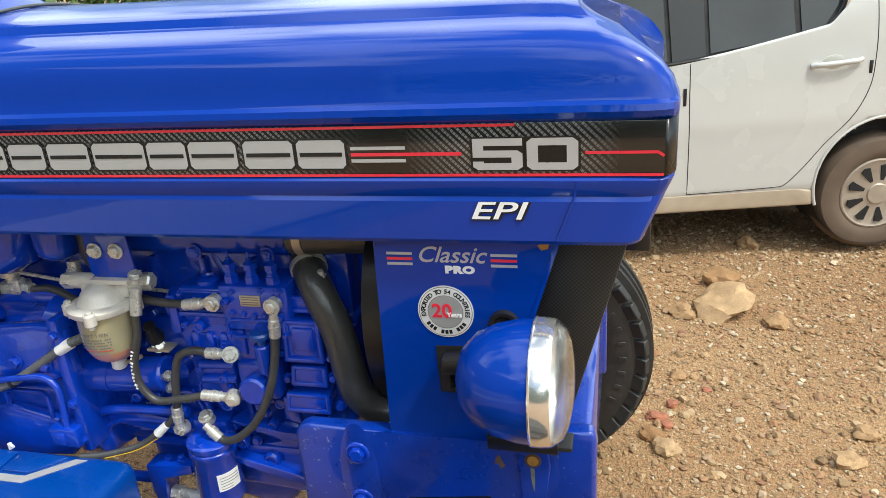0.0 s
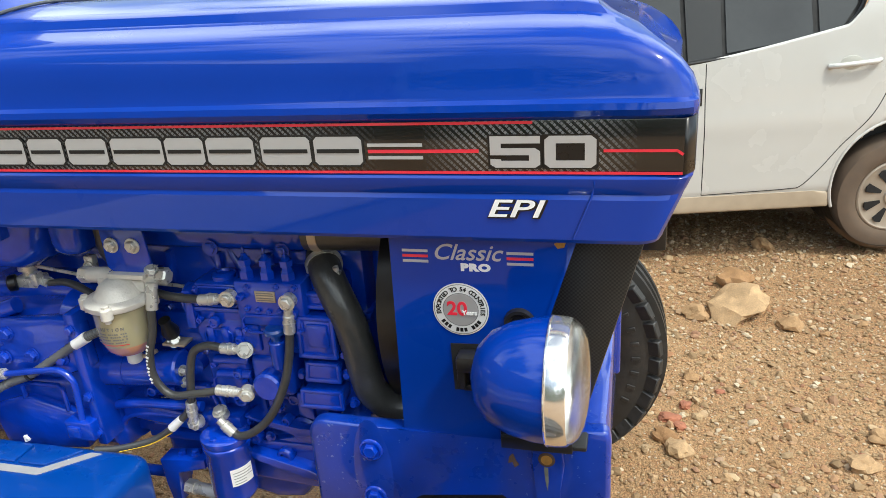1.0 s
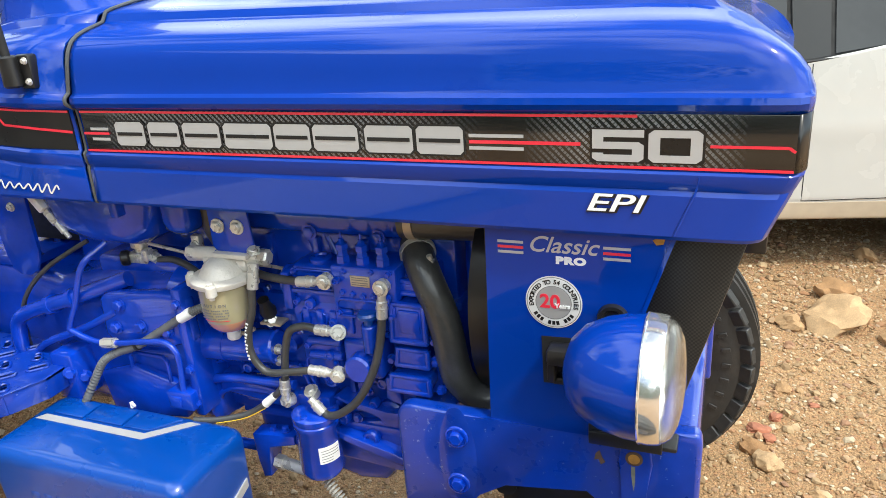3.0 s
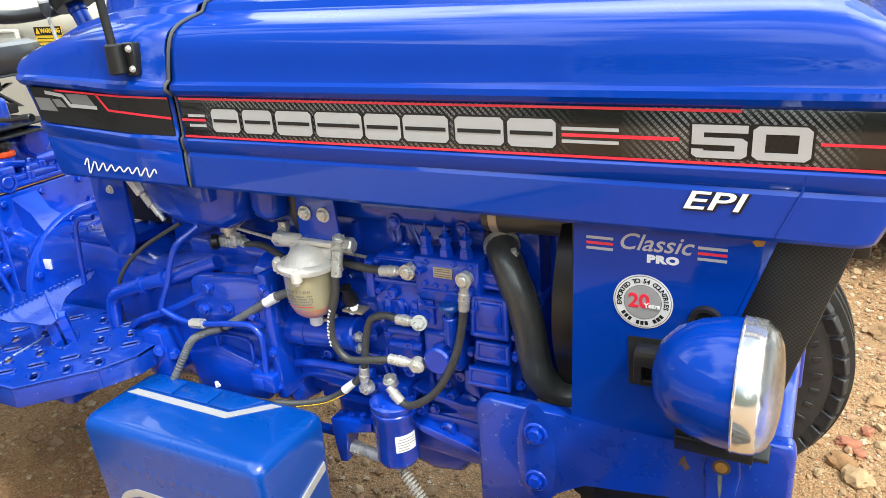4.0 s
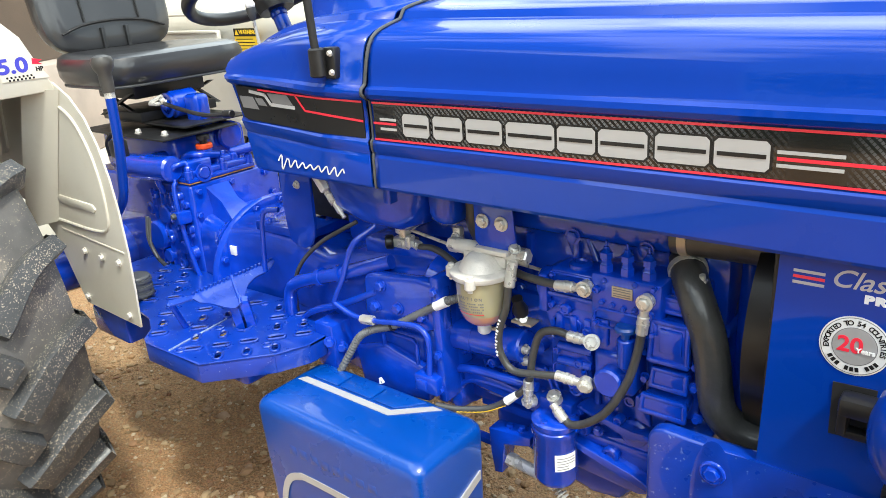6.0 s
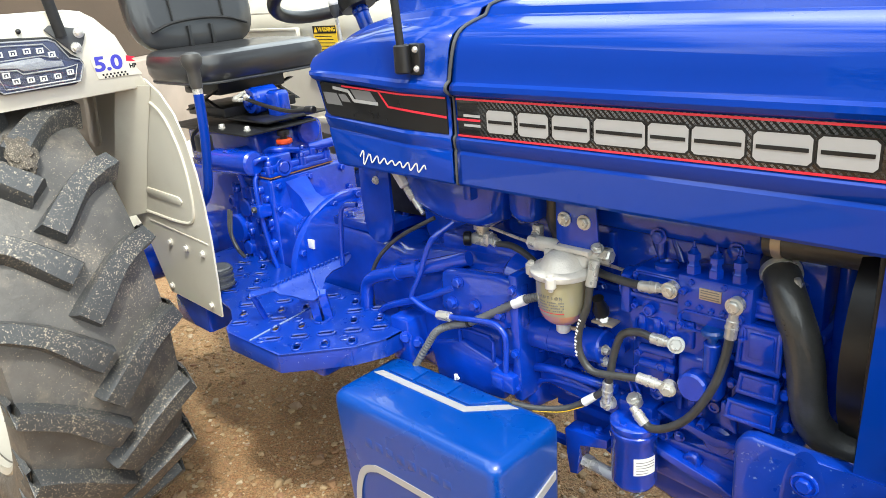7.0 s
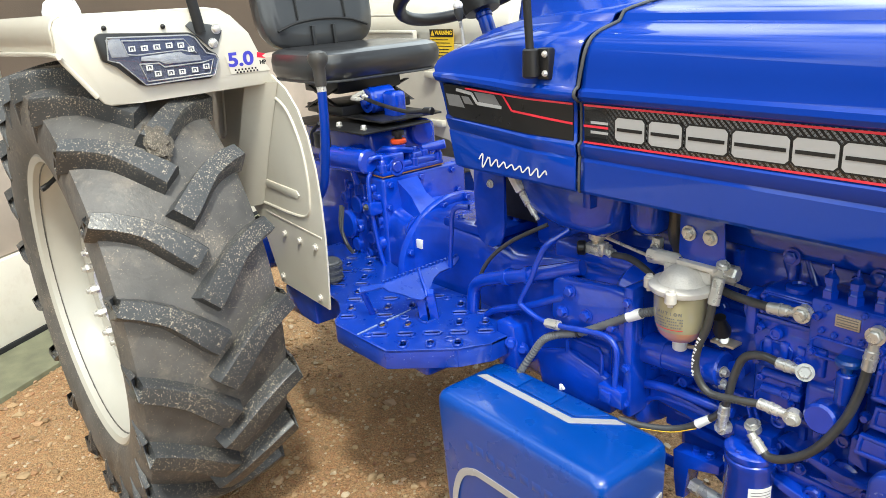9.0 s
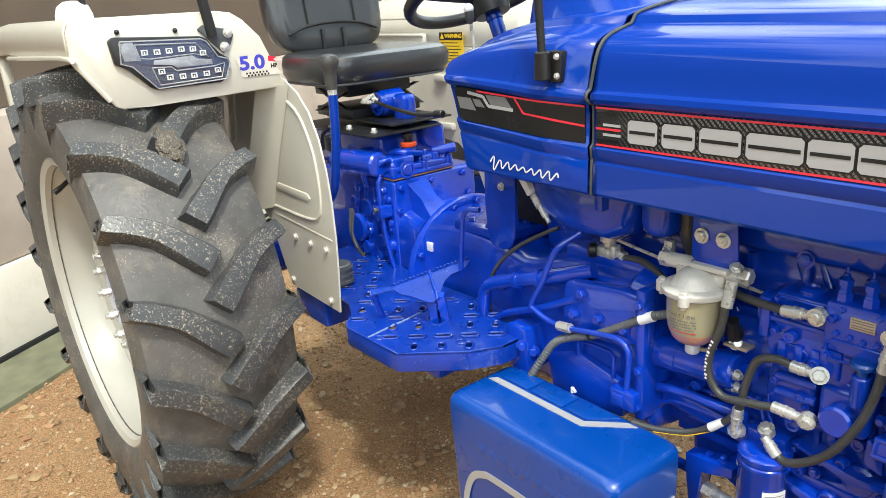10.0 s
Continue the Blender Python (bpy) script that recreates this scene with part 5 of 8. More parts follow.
    cyl(bm, (-0.62, -0.17, 0.425), (-0.535, -0.18, 0.425), 0.0125, seg=18, bevel=0.002)
    cyl(bm, (-0.625, -0.17, 0.425), (-0.605, -0.172, 0.425), 0.0155, seg=6)
    part("drain_pipe", bm, M_ZINC, tractor, "zinc plated pipe stub")
    bm = B()
    prism(bm, [(-0.66, 0.50), (-0.56, 0.51), (-0.56, 0.49), (-0.625, 0.475), (-0.63, 0.40), (-0.65, 0.395), (-0.655, 0.44)], -0.19, -0.15, bevel=0.002)
    box(bm, (-0.80, -0.16, 0.43), (-0.63, -0.14, 0.445), 0.003)
    br = part("lower_bracket", bm, M_BLUE, tractor)
    small_bolts([(-0.62, -0.17, 0.503), (-0.59, -0.17, 0.508)], (0, 0, 1), parent=br)
    bm = B()
    a, b = Vector((-0.505, -0.19, 0.43)), Vector((-0.41, -0.22, 0.345))
    m, L = frame_to(a, b)
    pts = [m @ Vector((0.0105 * math.cos(k * 0.7), 0.0105 * math.sin(k * 0.7), L * k / 150)) for k in range(151)]
    tube(bm, pts, 0.0021, 6, 1)
    part("coil_spring", bm, M_ZINC, tractor, "bare steel coil spring")


build_engine_sides()


def build_engine_relief():
    """Raised frames, bosses, screws and thin pipes cast or bolted on the pump, the block and the head."""
    def frame_rib(name, x0, x1, z0, z1, y, r, parent):
        bm = B()
        c = 0.008
        P = [(x0 + c, y, z0), (x1 - c, y, z0), (x1, y, z0 + c), (x1, y, z1 - c), (x1 - c, y, z1), (x0 + c, y, z1), (x0, y, z1 - c), (x0, y, z0 + c), (x0 + c, y, z0)]
        tube(bm, P, r, 8, 1, caps=False)
        part(name, bm, M_BLUE, parent)
    frame_rib("cast_frame", -0.507, -0.424, 0.842, 0.876, -0.1795, 0.0030, pump)
    frame_rib("cast_frame", -0.505, -0.452, 0.764, 0.794, -0.1785, 0.0028, pump)
    frame_rib("cast_frame", -0.418, -0.308, 0.800, 0.832, -0.1905, 0.0028, pump)
    frame_rib("cast_frame", -0.511, -0.442, 0.664, 0.694, -0.1735, 0.0030, pump)
    frame_rib("cast_frame", -0.690, -0.600, 0.555, 0.625, -0.1465, 0.0045, block)
    frame_rib("cast_frame", -0.560, -0.480, 0.540, 0.600, -0.1465, 0.0040, block)
    frame_rib("cast_frame", -0.925, -0.830, 0.540, 0.660, -0.2010, 0.0050, block)
    for x, z, r, y in ((-0.478, 0.812, 0.011, -0.182), (-0.435, 0.778, 0.009, -0.181), (-0.505, 0.815, 0.006, -0.182), (-0.317, 0.842, 0.008, -0.192), (-0.412, 0.868, 0.007, -0.192), (-0.455, 0.705, 0.010, -0.176), (-0.500, 0.722, 0.007, -0.176), (-0.47, 0.656, 0.008, -0.172), (-0.70, 0.665, 0.010, -0.150), (-0.66, 0.595, 0.012, -0.150), (-0.585, 0.655, 0.009, -0.150), (-0.365, 0.645, 0.012, -0.152), (-0.32, 0.56, 0.010, -0.150), (-0.42, 0.585, 0.009, -0.150), (-0.285, 0.60, 0.008, -0.178), (-0.275, 0.545, 0.009, -0.178)):
        bm = B()
        lathe(bm, [(0, 0), (r, 0), (r, 0.006), (r * 0.82, 0.009), (r * 0.55, 0.009), (r * 0.5, 0.006), (0, 0.006)], on_side(x, y, z), 16)
        part("cast_boss", bm, M_BLUE, pump if z > 0.65 and x > -0.55 else block)
    small_bolts([(-0.505, -0.180, 0.872), (-0.430, -0.180, 0.872), (-0.505, -0.180, 0.846), (-0.415, -0.191, 0.805), (-0.312, -0.191, 0.808), (-0.312, -0.191, 0.888), (-0.50, -0.175, 0.668), (-0.446, -0.175, 0.690)], r=0.0048, h=0.006, parent=pump, name="cap_screw")
    # a pair of rods in front of the block
    bm = B()
    tube(bm, [(-0.535, -0.165, 0.668), (-0.515, -0.170, 0.62), (-0.500, -0.170, 0.575)], 0.0035, 8, 4)
    tube(bm, [(-0.522, -0.165, 0.668), (-0.500, -0.170, 0.62), (-0.486, -0.170, 0.575)], 0.0035, 8, 4)
    parts("stay_rod", bm, M_BLUE, block, gap=-0.01)


build_engine_relief()


# ---- transmission ----
def rounded_ring(x, hw, z0, z1, p=0.5, n=28):
    """A rounded rectangle in the yz plane at x."""
    cz, hz = (z0 + z1) / 2, (z1 - z0) / 2
    out = []
    for k in range(n):
        a = 2 * math.pi * k / n
        c, s = math.cos(a), math.sin(a)
        out.append((x, hw * math.copysign(abs(c) ** p, c), cz + hz * math.copysign(abs(s) ** p, s)))
    return out


def build_transmission():
    bm = B()
    loft(bm, [rounded_ring(x, w, a, b, p) for x, w, a, b, p in ((-0.735, 0.17, 0.50, 0.80, 0.35), (-0.75, 0.198, 0.49, 0.835, 0.35), (-0.80, 0.20, 0.49, 0.845, 0.35), (-0.82, 0.185, 0.49, 0.835, 0.4), (-1.0, 0.195, 0.48, 0.82, 0.4),
                                                               (-1.08, 0.19, 0.48, 0.80, 0.45), (-1.14, 0.172, 0.47, 0.785, 0.3), (-1.3, 0.148, 0.46, 0.80, 0.24), (-1.42, 0.150, 0.46, 0.806, 0.26), (-1.47, 0.158, 0.455, 0.808, 0.32), (-1.52, 0.172, 0.45, 0.812, 0.5))], close=True, caps=True)
    hs = part("flywheel_housing", bm, M_BLUE, tractor, "large blue cast flywheel and clutch housing")
    bm = B()
    prism(bm, [(-0.955, 0.79), (-0.935, 0.80), (-0.80, 0.815), (-0.735, 0.81), (-0.735, 0.71), (-0.80, 0.695), (-0.94, 0.685), (-0.962, 0.705)], -0.218, -0.185, bevel=0.012, seg=3)
    prism(bm, [(-1.02, 0.60), (-0.92, 0.63), (-0.80, 0.60), (-0.80, 0.52), (-1.0, 0.50)], -0.208, -0.18, bevel=0.01, seg=3)
    box(bm, (-0.76, -0.225, 0.55), (-0.738, -0.15, 0.83), 0.005)
    parts("housing_cover", bm, M_BLUE, hs, gap=-0.01)
    small_bolts([(-0.921, -0.219, 0.728), (-0.856, -0.219, 0.737), (-0.90, -0.219, 0.78), (-0.79, -0.219, 0.735)], r=0.011, h=0.009, parent=hs)
    small_bolts([(-0.748, -0.226, z) for z in (0.58, 0.66, 0.80)], parent=hs)
    bm = B()
    m = Matrix.Translation((-1.532, 0, 0.620)) @ Matrix.Rotation(radians(90), 4, "Y")
    lathe(bm, [(0, -0.014), (0.205, -0.014), (0.216, -0.010), (0.218, 0.0), (0.214, 0.012), (0.19, 0.016), (0, 0.016)], m, 56)
    fl = part("joint_flange", bm, M_BLUE, tractor, "round bolted joint flange")
    bm = B()
    for k in range(14):
        a = radians(10 + k * 24)
        bolt(bm, (-1.516, 0.203 * math.cos(a), 0.620 + 0.203 * math.sin(a)), (1, 0, 0), 0.009, 0.008)
    parts("flange_bolt", bm, M_BLUE, fl)
    bm = B()
    box(bm, (-1.507, -0.1665, 0.720), (-1.485, -0.150, 0.745), 0.001)
    part("housing_tag", bm, M_WHITE, hs, "small white tag")
    # top lid of the clutch housing
    bm = B()
    box(bm, (-1.42, -0.135, 0.795), (-1.22, 0.12, 0.818), 0.004)
    lid = part("housing_lid", bm, M_BLUE, hs)
    small_bolts([(-1.375, -0.11, 0.818), (-1.30, -0.115, 0.818), (-1.22, -0.115, 0.818), (-1.25, -0.03, 0.818), (-1.36, -0.02, 0.818)], (0, 0, 1), 0.009, 0.008, parent=lid)
    bm = B()
    lathe(bm, [(0, 0), (0.012, 0), (0.012, 0.006), (0.008, 0.008), (0, 0.008)], on_side(-1.40, -0.152, 0.60), 20)
    lathe(bm, [(0, 0), (0.012, 0), (0.012, 0.006), (0.008, 0.008), (0, 0.008)], on_side(-1.20, -0.162, 0.70), 20)
    parts("housing_boss", bm, M_BLUE, hs)


build_transmission()


def build_gearbox():
    bm = B()
    loft(bm, [rounded_ring(x, w, a, b, 0.32) for x, w, a, b in ((-1.545, 0.172, 0.46, 0.80), (-1.56, 0.165, 0.46, 0.79), (-1.59, 0.160, 0.46, 0.785), (-1.64, 0.150, 0.47, 0.79), (-1.70, 0.150, 0.47, 0.80))], close=True, caps=True)
    loft(bm, [[(-1.70, -0.105, 0.85), (-1.664, -0.105, 0.872), (-1.664, -0.03, 0.872), (-1.70, -0.03, 0.85)], [(-1.67, -0.095, 0.80), (-1.615, -0.095, 0.832), (-1.615, -0.04, 0.832), (-1.67, -0.04, 0.80)], [(-1.62, -0.115, 0.76), (-1.546, -0.115, 0.795), (-1.546, -0.03, 0.795), (-1.62, -0.03, 0.76)]], close=True, caps=True)
    box(bm, (-2.2, -0.155, 0.47), (-1.664, 0.155, 0.8878), 0.012, seg=3)
    for y, z, r in ((-0.163, 0.76, 0.014), (-0.166, 0.69, 0.02), (-0.158, 0.83, 0.011), (-0.16, 0.62, 0.012)):
        cyl(bm, (-1.69 - 0.1 * r, y - 0.006, z), (-1.69, y + 0.04, z), r, seg=16, bevel=0.003)
        cyl(bm, (-1.78 - 2 * r, y - 0.006, z - 0.03), (-1.78 - 2 * r, y + 0.04, z - 0.03), r * 1.1, seg=16, bevel=0.003)
    cyl(bm, (-1.80, -0.170, 0.79), (-1.80, -0.12, 0.79), 0.028, seg=20, bevel=0.004)
    cyl(bm, (-1.73, -0.172, 0.70), (-1.73, -0.12, 0.70), 0.02, seg=20, bevel=0.004)
    cyl(bm, (-1.85, -0.18, 0.72), (-1.85, -0.12, 0.72), 0.045, seg=24, bevel=0.006)
    gb = part("gearbox", bm, M_BLUE, tractor, "blue cast gearbox casing with bolted lid")
    bm = B()
    box(bm, (-1.79, -0.1530, 0.9062), (-1.563, 0.07, 0.9085), 0.0008)
    part("lid_gasket", bm, M_GASKET, gb, "thin orange-brown gasket line")
    bm = B()
    box(bm, (-1.79, -0.152, 0.909), (-1.564, 0.07, 0.922), 0.004)
    box(bm, (-1.785, -0.146, 0.919), (-1.572, 0.064, 0.940), 0.008, seg=3)
    box(bm, (-1.652, -0.142, 0.932), (-1.578, -0.06, 0.966), 0.008, seg=3)
    box(bm, (-1.77, -0.150, 0.932), (-1.675, -0.08, 0.955), 0.012, seg=3)
    box(bm, (-1.66, -0.04, 0.932), (-1.585, 0.045, 0.956), 0.010, seg=3)
    cyl(bm, (-1.60, 0.02, 0.958), (-1.555, 0.075, 0.968), 0.014, seg=16, bevel=0.002)
    cyl(bm, (-1.70, -0.168, 0.933), (-1.70, -0.14, 0.933), 0.017, seg=18, bevel=0.003)
    cyl(bm, (-1.574, -0.10, 0.930), (-1.560, -0.10, 0.930), 0.017, seg=20, bevel=0.003)
    lathe(bm, [(0.026, 0), (0.026, 0.006), (0.019, 0.006), (0.019, 0)], Matrix.Translation((-1.568, -0.10, 0.930)) @ Matrix.Rotation(radians(90), 4, "Y"), 24)
    for x, y in ((-1.575, -0.143), (-1.575, -0.03), (-1.575, 0.06), (-1.65, -0.148), (-1.735, -0.148)):
        cyl(bm, (x, y, 0.918), (x, y, 0.944), 0.012, seg=16, bevel=0.003)
    parts("gearbox_lid", bm, M_BLUE, gb)
    small_bolts([(-1.575, -0.143, 0.944), (-1.575, -0.03, 0.944), (-1.575, 0.06, 0.944), (-1.65, -0.148, 0.944), (-1.735, -0.148, 0.944), (-1.72, -0.12, 0.955), (-1.61, 0.0, 0.956)], (0, 0, 1), 0.008, 0.009, parent=gb)
    small_bolts([(-1.78, -0.156, 0.85), (-1.70, -0.156, 0.83), (-1.72, -0.156, 0.66), (-1.69, -0.156, 0.60), (-1.69, -0.156, 0.74)], parent=gb)
    bm = B()
    cyl(bm, (-1.612, -0.10, 0.955), (-1.612, -0.10, 0.985), 0.021, seg=20, bevel=0.003)
    part("filler_neck", bm, M_BLUE, gb)
    bm = B()
    lathe(bm, [(0, 0.984), (0.020, 0.984), (0.0235, 0.988), (0.0235, 0.996), (0.020, 0.999), (0, 0.999)], Matrix.Translation((-1.612, -0.10, 0)), 24)
    part("orange_seal", bm, M_ORANGE, gb, "orange seal ring")
    bm = B()
    lathe(bm, [(0, 0.999), (0.011, 0.999), (0.011, 1.008), (0.018, 1.01), (0.018, 1.022), (0.012, 1.025), (0, 1.025)], Matrix.Translation((-1.612, -0.10, 0)), 12)
    part("filler_cap", bm, M_BLACK, gb, "black filler cap")
    # the lid and all that stands on it
    for ob in gb.children:
        if not ob.name.startswith("bolt") or ob.data.vertices[0].co.z > 0.9:
            ob.location = (-0.10, 0.045 if ob.name.startswith(("filler", "orange")) else 0, -0.0175)
    # hydraulic housing behind
    bm = B()
    box(bm, (-2.15, -0.13, 0.88), (-1.76, 0.13, 1.01), 0.025, seg=3)
    cyl(bm, (-1.84, 0.06, 0.985), (-1.74, 0.06, 0.98), 0.042, seg=24, bevel=0.006)
    cyl(bm, (-1.90, -0.19, 0.93), (-1.70, -0.17, 0.935), 0.036, seg=22, bevel=0.006)
    cyl(bm, (-1.80, -0.20, 0.94), (-1.80, -0.12, 0.94), 0.03, seg=20, bevel=0.004)
    part("hydraulic_housing", bm, M_BLUE, tractor)
    bm = B()
    box(bm, (-2.15, -0.185, 1.012), (-1.70, 0.06, 1.018), 0.002)
    box(bm, (-2.1, -0.10, 1.03), (-1.72, 0.12, 1.036), 0.002)
    sb = part("seat_base_plate", bm, M_BLACK, tractor, "black steel seat base plate")
    bm = B()
    for p in ((-1.76, -0.14, 1.018), (-1.88, -0.15, 1.018)):
        bolt(bm, p, (0, 0, 1), 0.008, 0.010)
    parts("base_nut", bm, M_ZINC, sb, "zinc nuts")
    # bosses, screws, elbows and webs that stand out of the casing and lid
    for x, y, z, r, h in ((-1.71, -0.157, 0.855, 0.013, 0.014), (-1.76, -0.157, 0.815, 0.010, 0.010), (-1.69, -0.157, 0.795, 0.016, 0.012), (-1.83, -0.157, 0.845, 0.012, 0.016), (-1.75, -0.157, 0.755, 0.009, 0.010), (-1.80, -0.157, 0.715, 0.014, 0.012), (-1.695, -0.157, 0.675, 0.012, 0.014), (-1.76, -0.157, 0.645, 0.018, 0.010), (-1.87, -0.157, 0.80, 0.020, 0.014)):
        bm = B()
        lathe(bm, [(0, 0), (r, 0), (r, h * 0.7), (r * 0.8, h), (r * 0.5, h), (r * 0.45, h * 0.7), (0, h * 0.7)], on_side(x, y, z), 18)
        part("casing_boss", bm, M_BLUE, gb)
    for y, z in ((-0.13, 0.865), (-0.02, 0.868), (0.10, 0.866), (-0.14, 0.80), (0.12, 0.80)):
        bm = B()
        bolt(bm, (-1.664, y, z), (1, 0, 0), 0.009, 0.008)
        part("casing_bolt", bm, M_BLUE, gb)
    for k in range(4):
        bm = B()
        prism(bm, [(-1.86 + 0.05 * k, 0.60), (-1.852 + 0.05 * k, 0.60), (-1.852 + 0.05 * k, 0.86), (-1.86 + 0.05 * k, 0.86)], -0.166, -0.150, bevel=0.003)
        part("casing_web", bm, M_BLUE, gb)
    for pts, r in (([(-1.80, -0.13, 0.925), (-1.80, -0.155, 0.945), (-1.785, -0.175, 0.935), (-1.775, -0.180, 0.90), (-1.775, -0.170, 0.86)], 0.009), ([(-1.70, -0.12, 0.925), (-1.69, -0.14, 0.945), (-1.70, -0.168, 0.940), (-1.72, -0.172, 0.915)], 0.008), ([(-1.76, -0.10, 0.935), (-1.73, -0.10, 0.955), (-1.70, -0.08, 0.955), (-1.685, -0.03, 0.945)], 0.010)):
        bm = B()
        tube(bm, pts, r, 12, 5)
        cyl(bm, pts[0], Vector(pts[0]) + (Vector(pts[1]) - Vector(pts[0])) * 0.5, r * 1.5, seg=6)
        part("casing_elbow", bm, M_BLUE, gb)
    for x, y, r, h in ((-1.70, -0.125, 0.012, 0.018), (-1.75, -0.135, 0.010, 0.014), (-1.72, -0.06, 0.016, 0.020), (-1.69, 0.02, 0.013, 0.018), (-1.80, -0.11, 0.018, 0.022), (-1.84, -0.14, 0.012, 0.020)):
        bm = B()
        cyl(bm, (x, y, 0.915), (x, y, 0.922 + h), r, seg=14, bevel=0.002)
        bolt(bm, (x, y, 0.922 + h), (0, 0, 1), r * 0.62, 0.007, False)
        part("lid_boss", bm, M_BLUE, gb)
    # dipstick pipe and linkage on the side
    bm = B()
    tube(bm, [(-1.70, -0.17, 0.90), (-1.70, -0.18, 0.88), (-1.69, -0.185, 0.80), (-1.68, -0.18, 0.70), (-1.66, -0.175, 0.62)], 0.007, 10, 6)
    tube(bm, [(-1.70, -0.17, 0.90), (-1.72, -0.175, 0.912), (-1.75, -0.165, 0.90)], 0.007, 10, 6)
    box(bm, (-1.715, -0.20, 0.785), (-1.67, -0.16, 0.82), 0.004)
    part("linkage_rod", bm, M_BLUE, gb)
    bm = B()
    bolt(bm, (-1.69, -0.20, 0.81), (0, -1, 0), 0.007, 0.008)
    tube(bm, [(-1.80, -0.22, 0.80), (-1.79, -0.235, 0.74), (-1.765, -0.235, 0.69), (-1.76, -0.22, 0.66)], 0.006, 8, 6)
    tube(bm, [(-1.78, -0.225, 0.80), (-1.775, -0.24, 0.73), (-1.755, -0.24, 0.69)], 0.004, 8, 6)
    parts("cable_end", bm, M_SEAL, gb, "grey cable ends")
    # rear axle tube
    bm = B()
    cyl(bm, (-2.11, -0.15, 0.635), (-2.11, -0.60, 0.635), 0.085, 0.07, 28)
    box(bm, (-1.88, -0.40, 0.50), (-1.70, -0.30, 0.58), 0.010)
    cyl(bm, (-2.11, 0.15, 0.635), (-2.11, 0.60, 0.635), 0.085, 0.07, 28)
    parts("rear_axle", bm, M_BLUE, tractor)
    bm = B()
    cyl(bm, (-1.66, -0.36, 0.64), (-1.66, -0.36, 0.70), 0.035, seg=20, bevel=0.004)
    for k in range(3):
        cyl(bm, (-1.66, -0.36, 0.648 + 0.018 * k), (-1.66, -0.36, 0.655 + 0.018 * k), 0.038, seg=20)
    part("rubber_boot", bm, M_SEAL, tractor, "grey ribbed rubber boot")


build_gearbox()


def build_tank_and_pipes():
    bm = B()
    loft(bm, [rounded_ring(x, w, a, 1.06, p) for x, w, a, p in ((-1.10, 0.16, 0.97, 0.5), (-1.08, 0.185, 0.925, 0.5), (-1.03, 0.20, 0.895, 0.45), (-0.95, 0.205, 0.882, 0.42), (-0.86, 0.205, 0.884, 0.42), (-0.82, 0.195, 0.905, 0.45), (-0.80, 0.17, 0.95, 0.5))], close=True, caps=True)
    box(bm, (-0.865, -0.222, 0.965), (-0.845, -0.19, 1.04), 0.004)
    box(bm, (-0.80, -0.18, 0.915), (-0.725, 0.10, 1.05), 0.03, seg=3)
    tank = part("fuel_tank", bm, M_BLUE, tractor, "blue fuel tank under the cowl")
    bm = B()
    cyl(bm, (-0.91, -0.12, 0.868), (-0.91, -0.12, 0.885), 0.02, seg=18)
    cyl(bm, (-0.91, -0.12, 0.835), (-0.91, -0.12, 0.87), 0.013, seg=14)
    box(bm, (-0.935, -0.14, 0.832), (-0.88, -0.105, 0.856), 0.005)
    cyl(bm, (-0.88, -0.125, 0.845), (-0.86, -0.13, 0.843), 0.012, seg=6)
    box(bm, (-0.885, -0.15, 0.845), (-0.87, -0.13, 0.87), 0.003)
    tap = part("fuel_tap", bm, M_ZINC, tank, "bright metal fuel tap")
    bm = B()
    cyl(bm, (-0.945, -0.145, 0.845), (-0.93, -0.135, 0.845), 0.016, seg=16, bevel=0.003)
    part("tap_knob", bm, M_BLACK, tank, "black tap knob")
    hose("fuel_pipe", [(-0.86, -0.13, 0.843), (-0.82, -0.13, 0.846), (-0.77, -0.14, 0.835), (-0.73, -0.15, 0.815), (-0.70, -0.15, 0.795)], 0.0075, "black fuel pipe")
    bm = B()
    tube(bm, [(-0.895, -0.125, 0.877), (-0.73, -0.13, 0.858), (-0.58, -0.13, 0.852), (-0.52, -0.13, 0.842)], 0.0035, 8, 4)
    part("throttle_rod", bm, M_ZINC, tractor, "thin bare throttle rod")
    bm = B()
    box(bm, (-1.16, -0.06, 0.78), (-0.72, 0.16, 0.905), 0.02, seg=3)
    box(bm, (-1.02, -0.14, 0.80), (-0.76, 0.10, 0.845), 0.012, seg=3)
    part("top_casting", bm, M_BLUE, tractor)
    bm = B()
    box(bm, (-0.765, -0.135, 0.86), (-0.745, -0.12, 0.905), 0.003)
    bolt(bm, (-0.755, -0.136, 0.885), (0, -1, 0), 0.008, 0.008)
    part("rod_clip", bm, M_ZINC, tractor, "zinc clip")
    bm = B()
    tube(bm, [(-0.72, -0.12, 1.02), (-0.72, -0.12, 0.93), (-0.71, -0.11, 0.88)], 0.017, 12, 5)
    part("breather_hose", bm, M_RUB, tractor, "black breather hose")
    bm = B()
    prism(bm, [(-1.246, 1.05), (-1.142, 1.05), (-1.146, 0.93), (-1.147, 0.862), (-1.152, 0.832), (-1.168, 0.806), (-1.192, 0.794), (-1.220, 0.795), (-1.238, 0.805), (-1.247, 0.835), (-1.250, 0.90)], -0.168, -0.16, bevel=0.002)
    strap = part("cowl_bracket", bm, M_BLUE, tractor, "blue sheet cowl bracket")
    bm = B()
    bolt(bm, (-1.188, -0.169, 0.952), (0, -1, 0), 0.0075, 0.006)
    part("bracket_bolt", bm, M_ZINC, strap, "zinc bolt")
    # Added filler: its matt black stands for the shade in the gap under the cowl.
    bm = B()
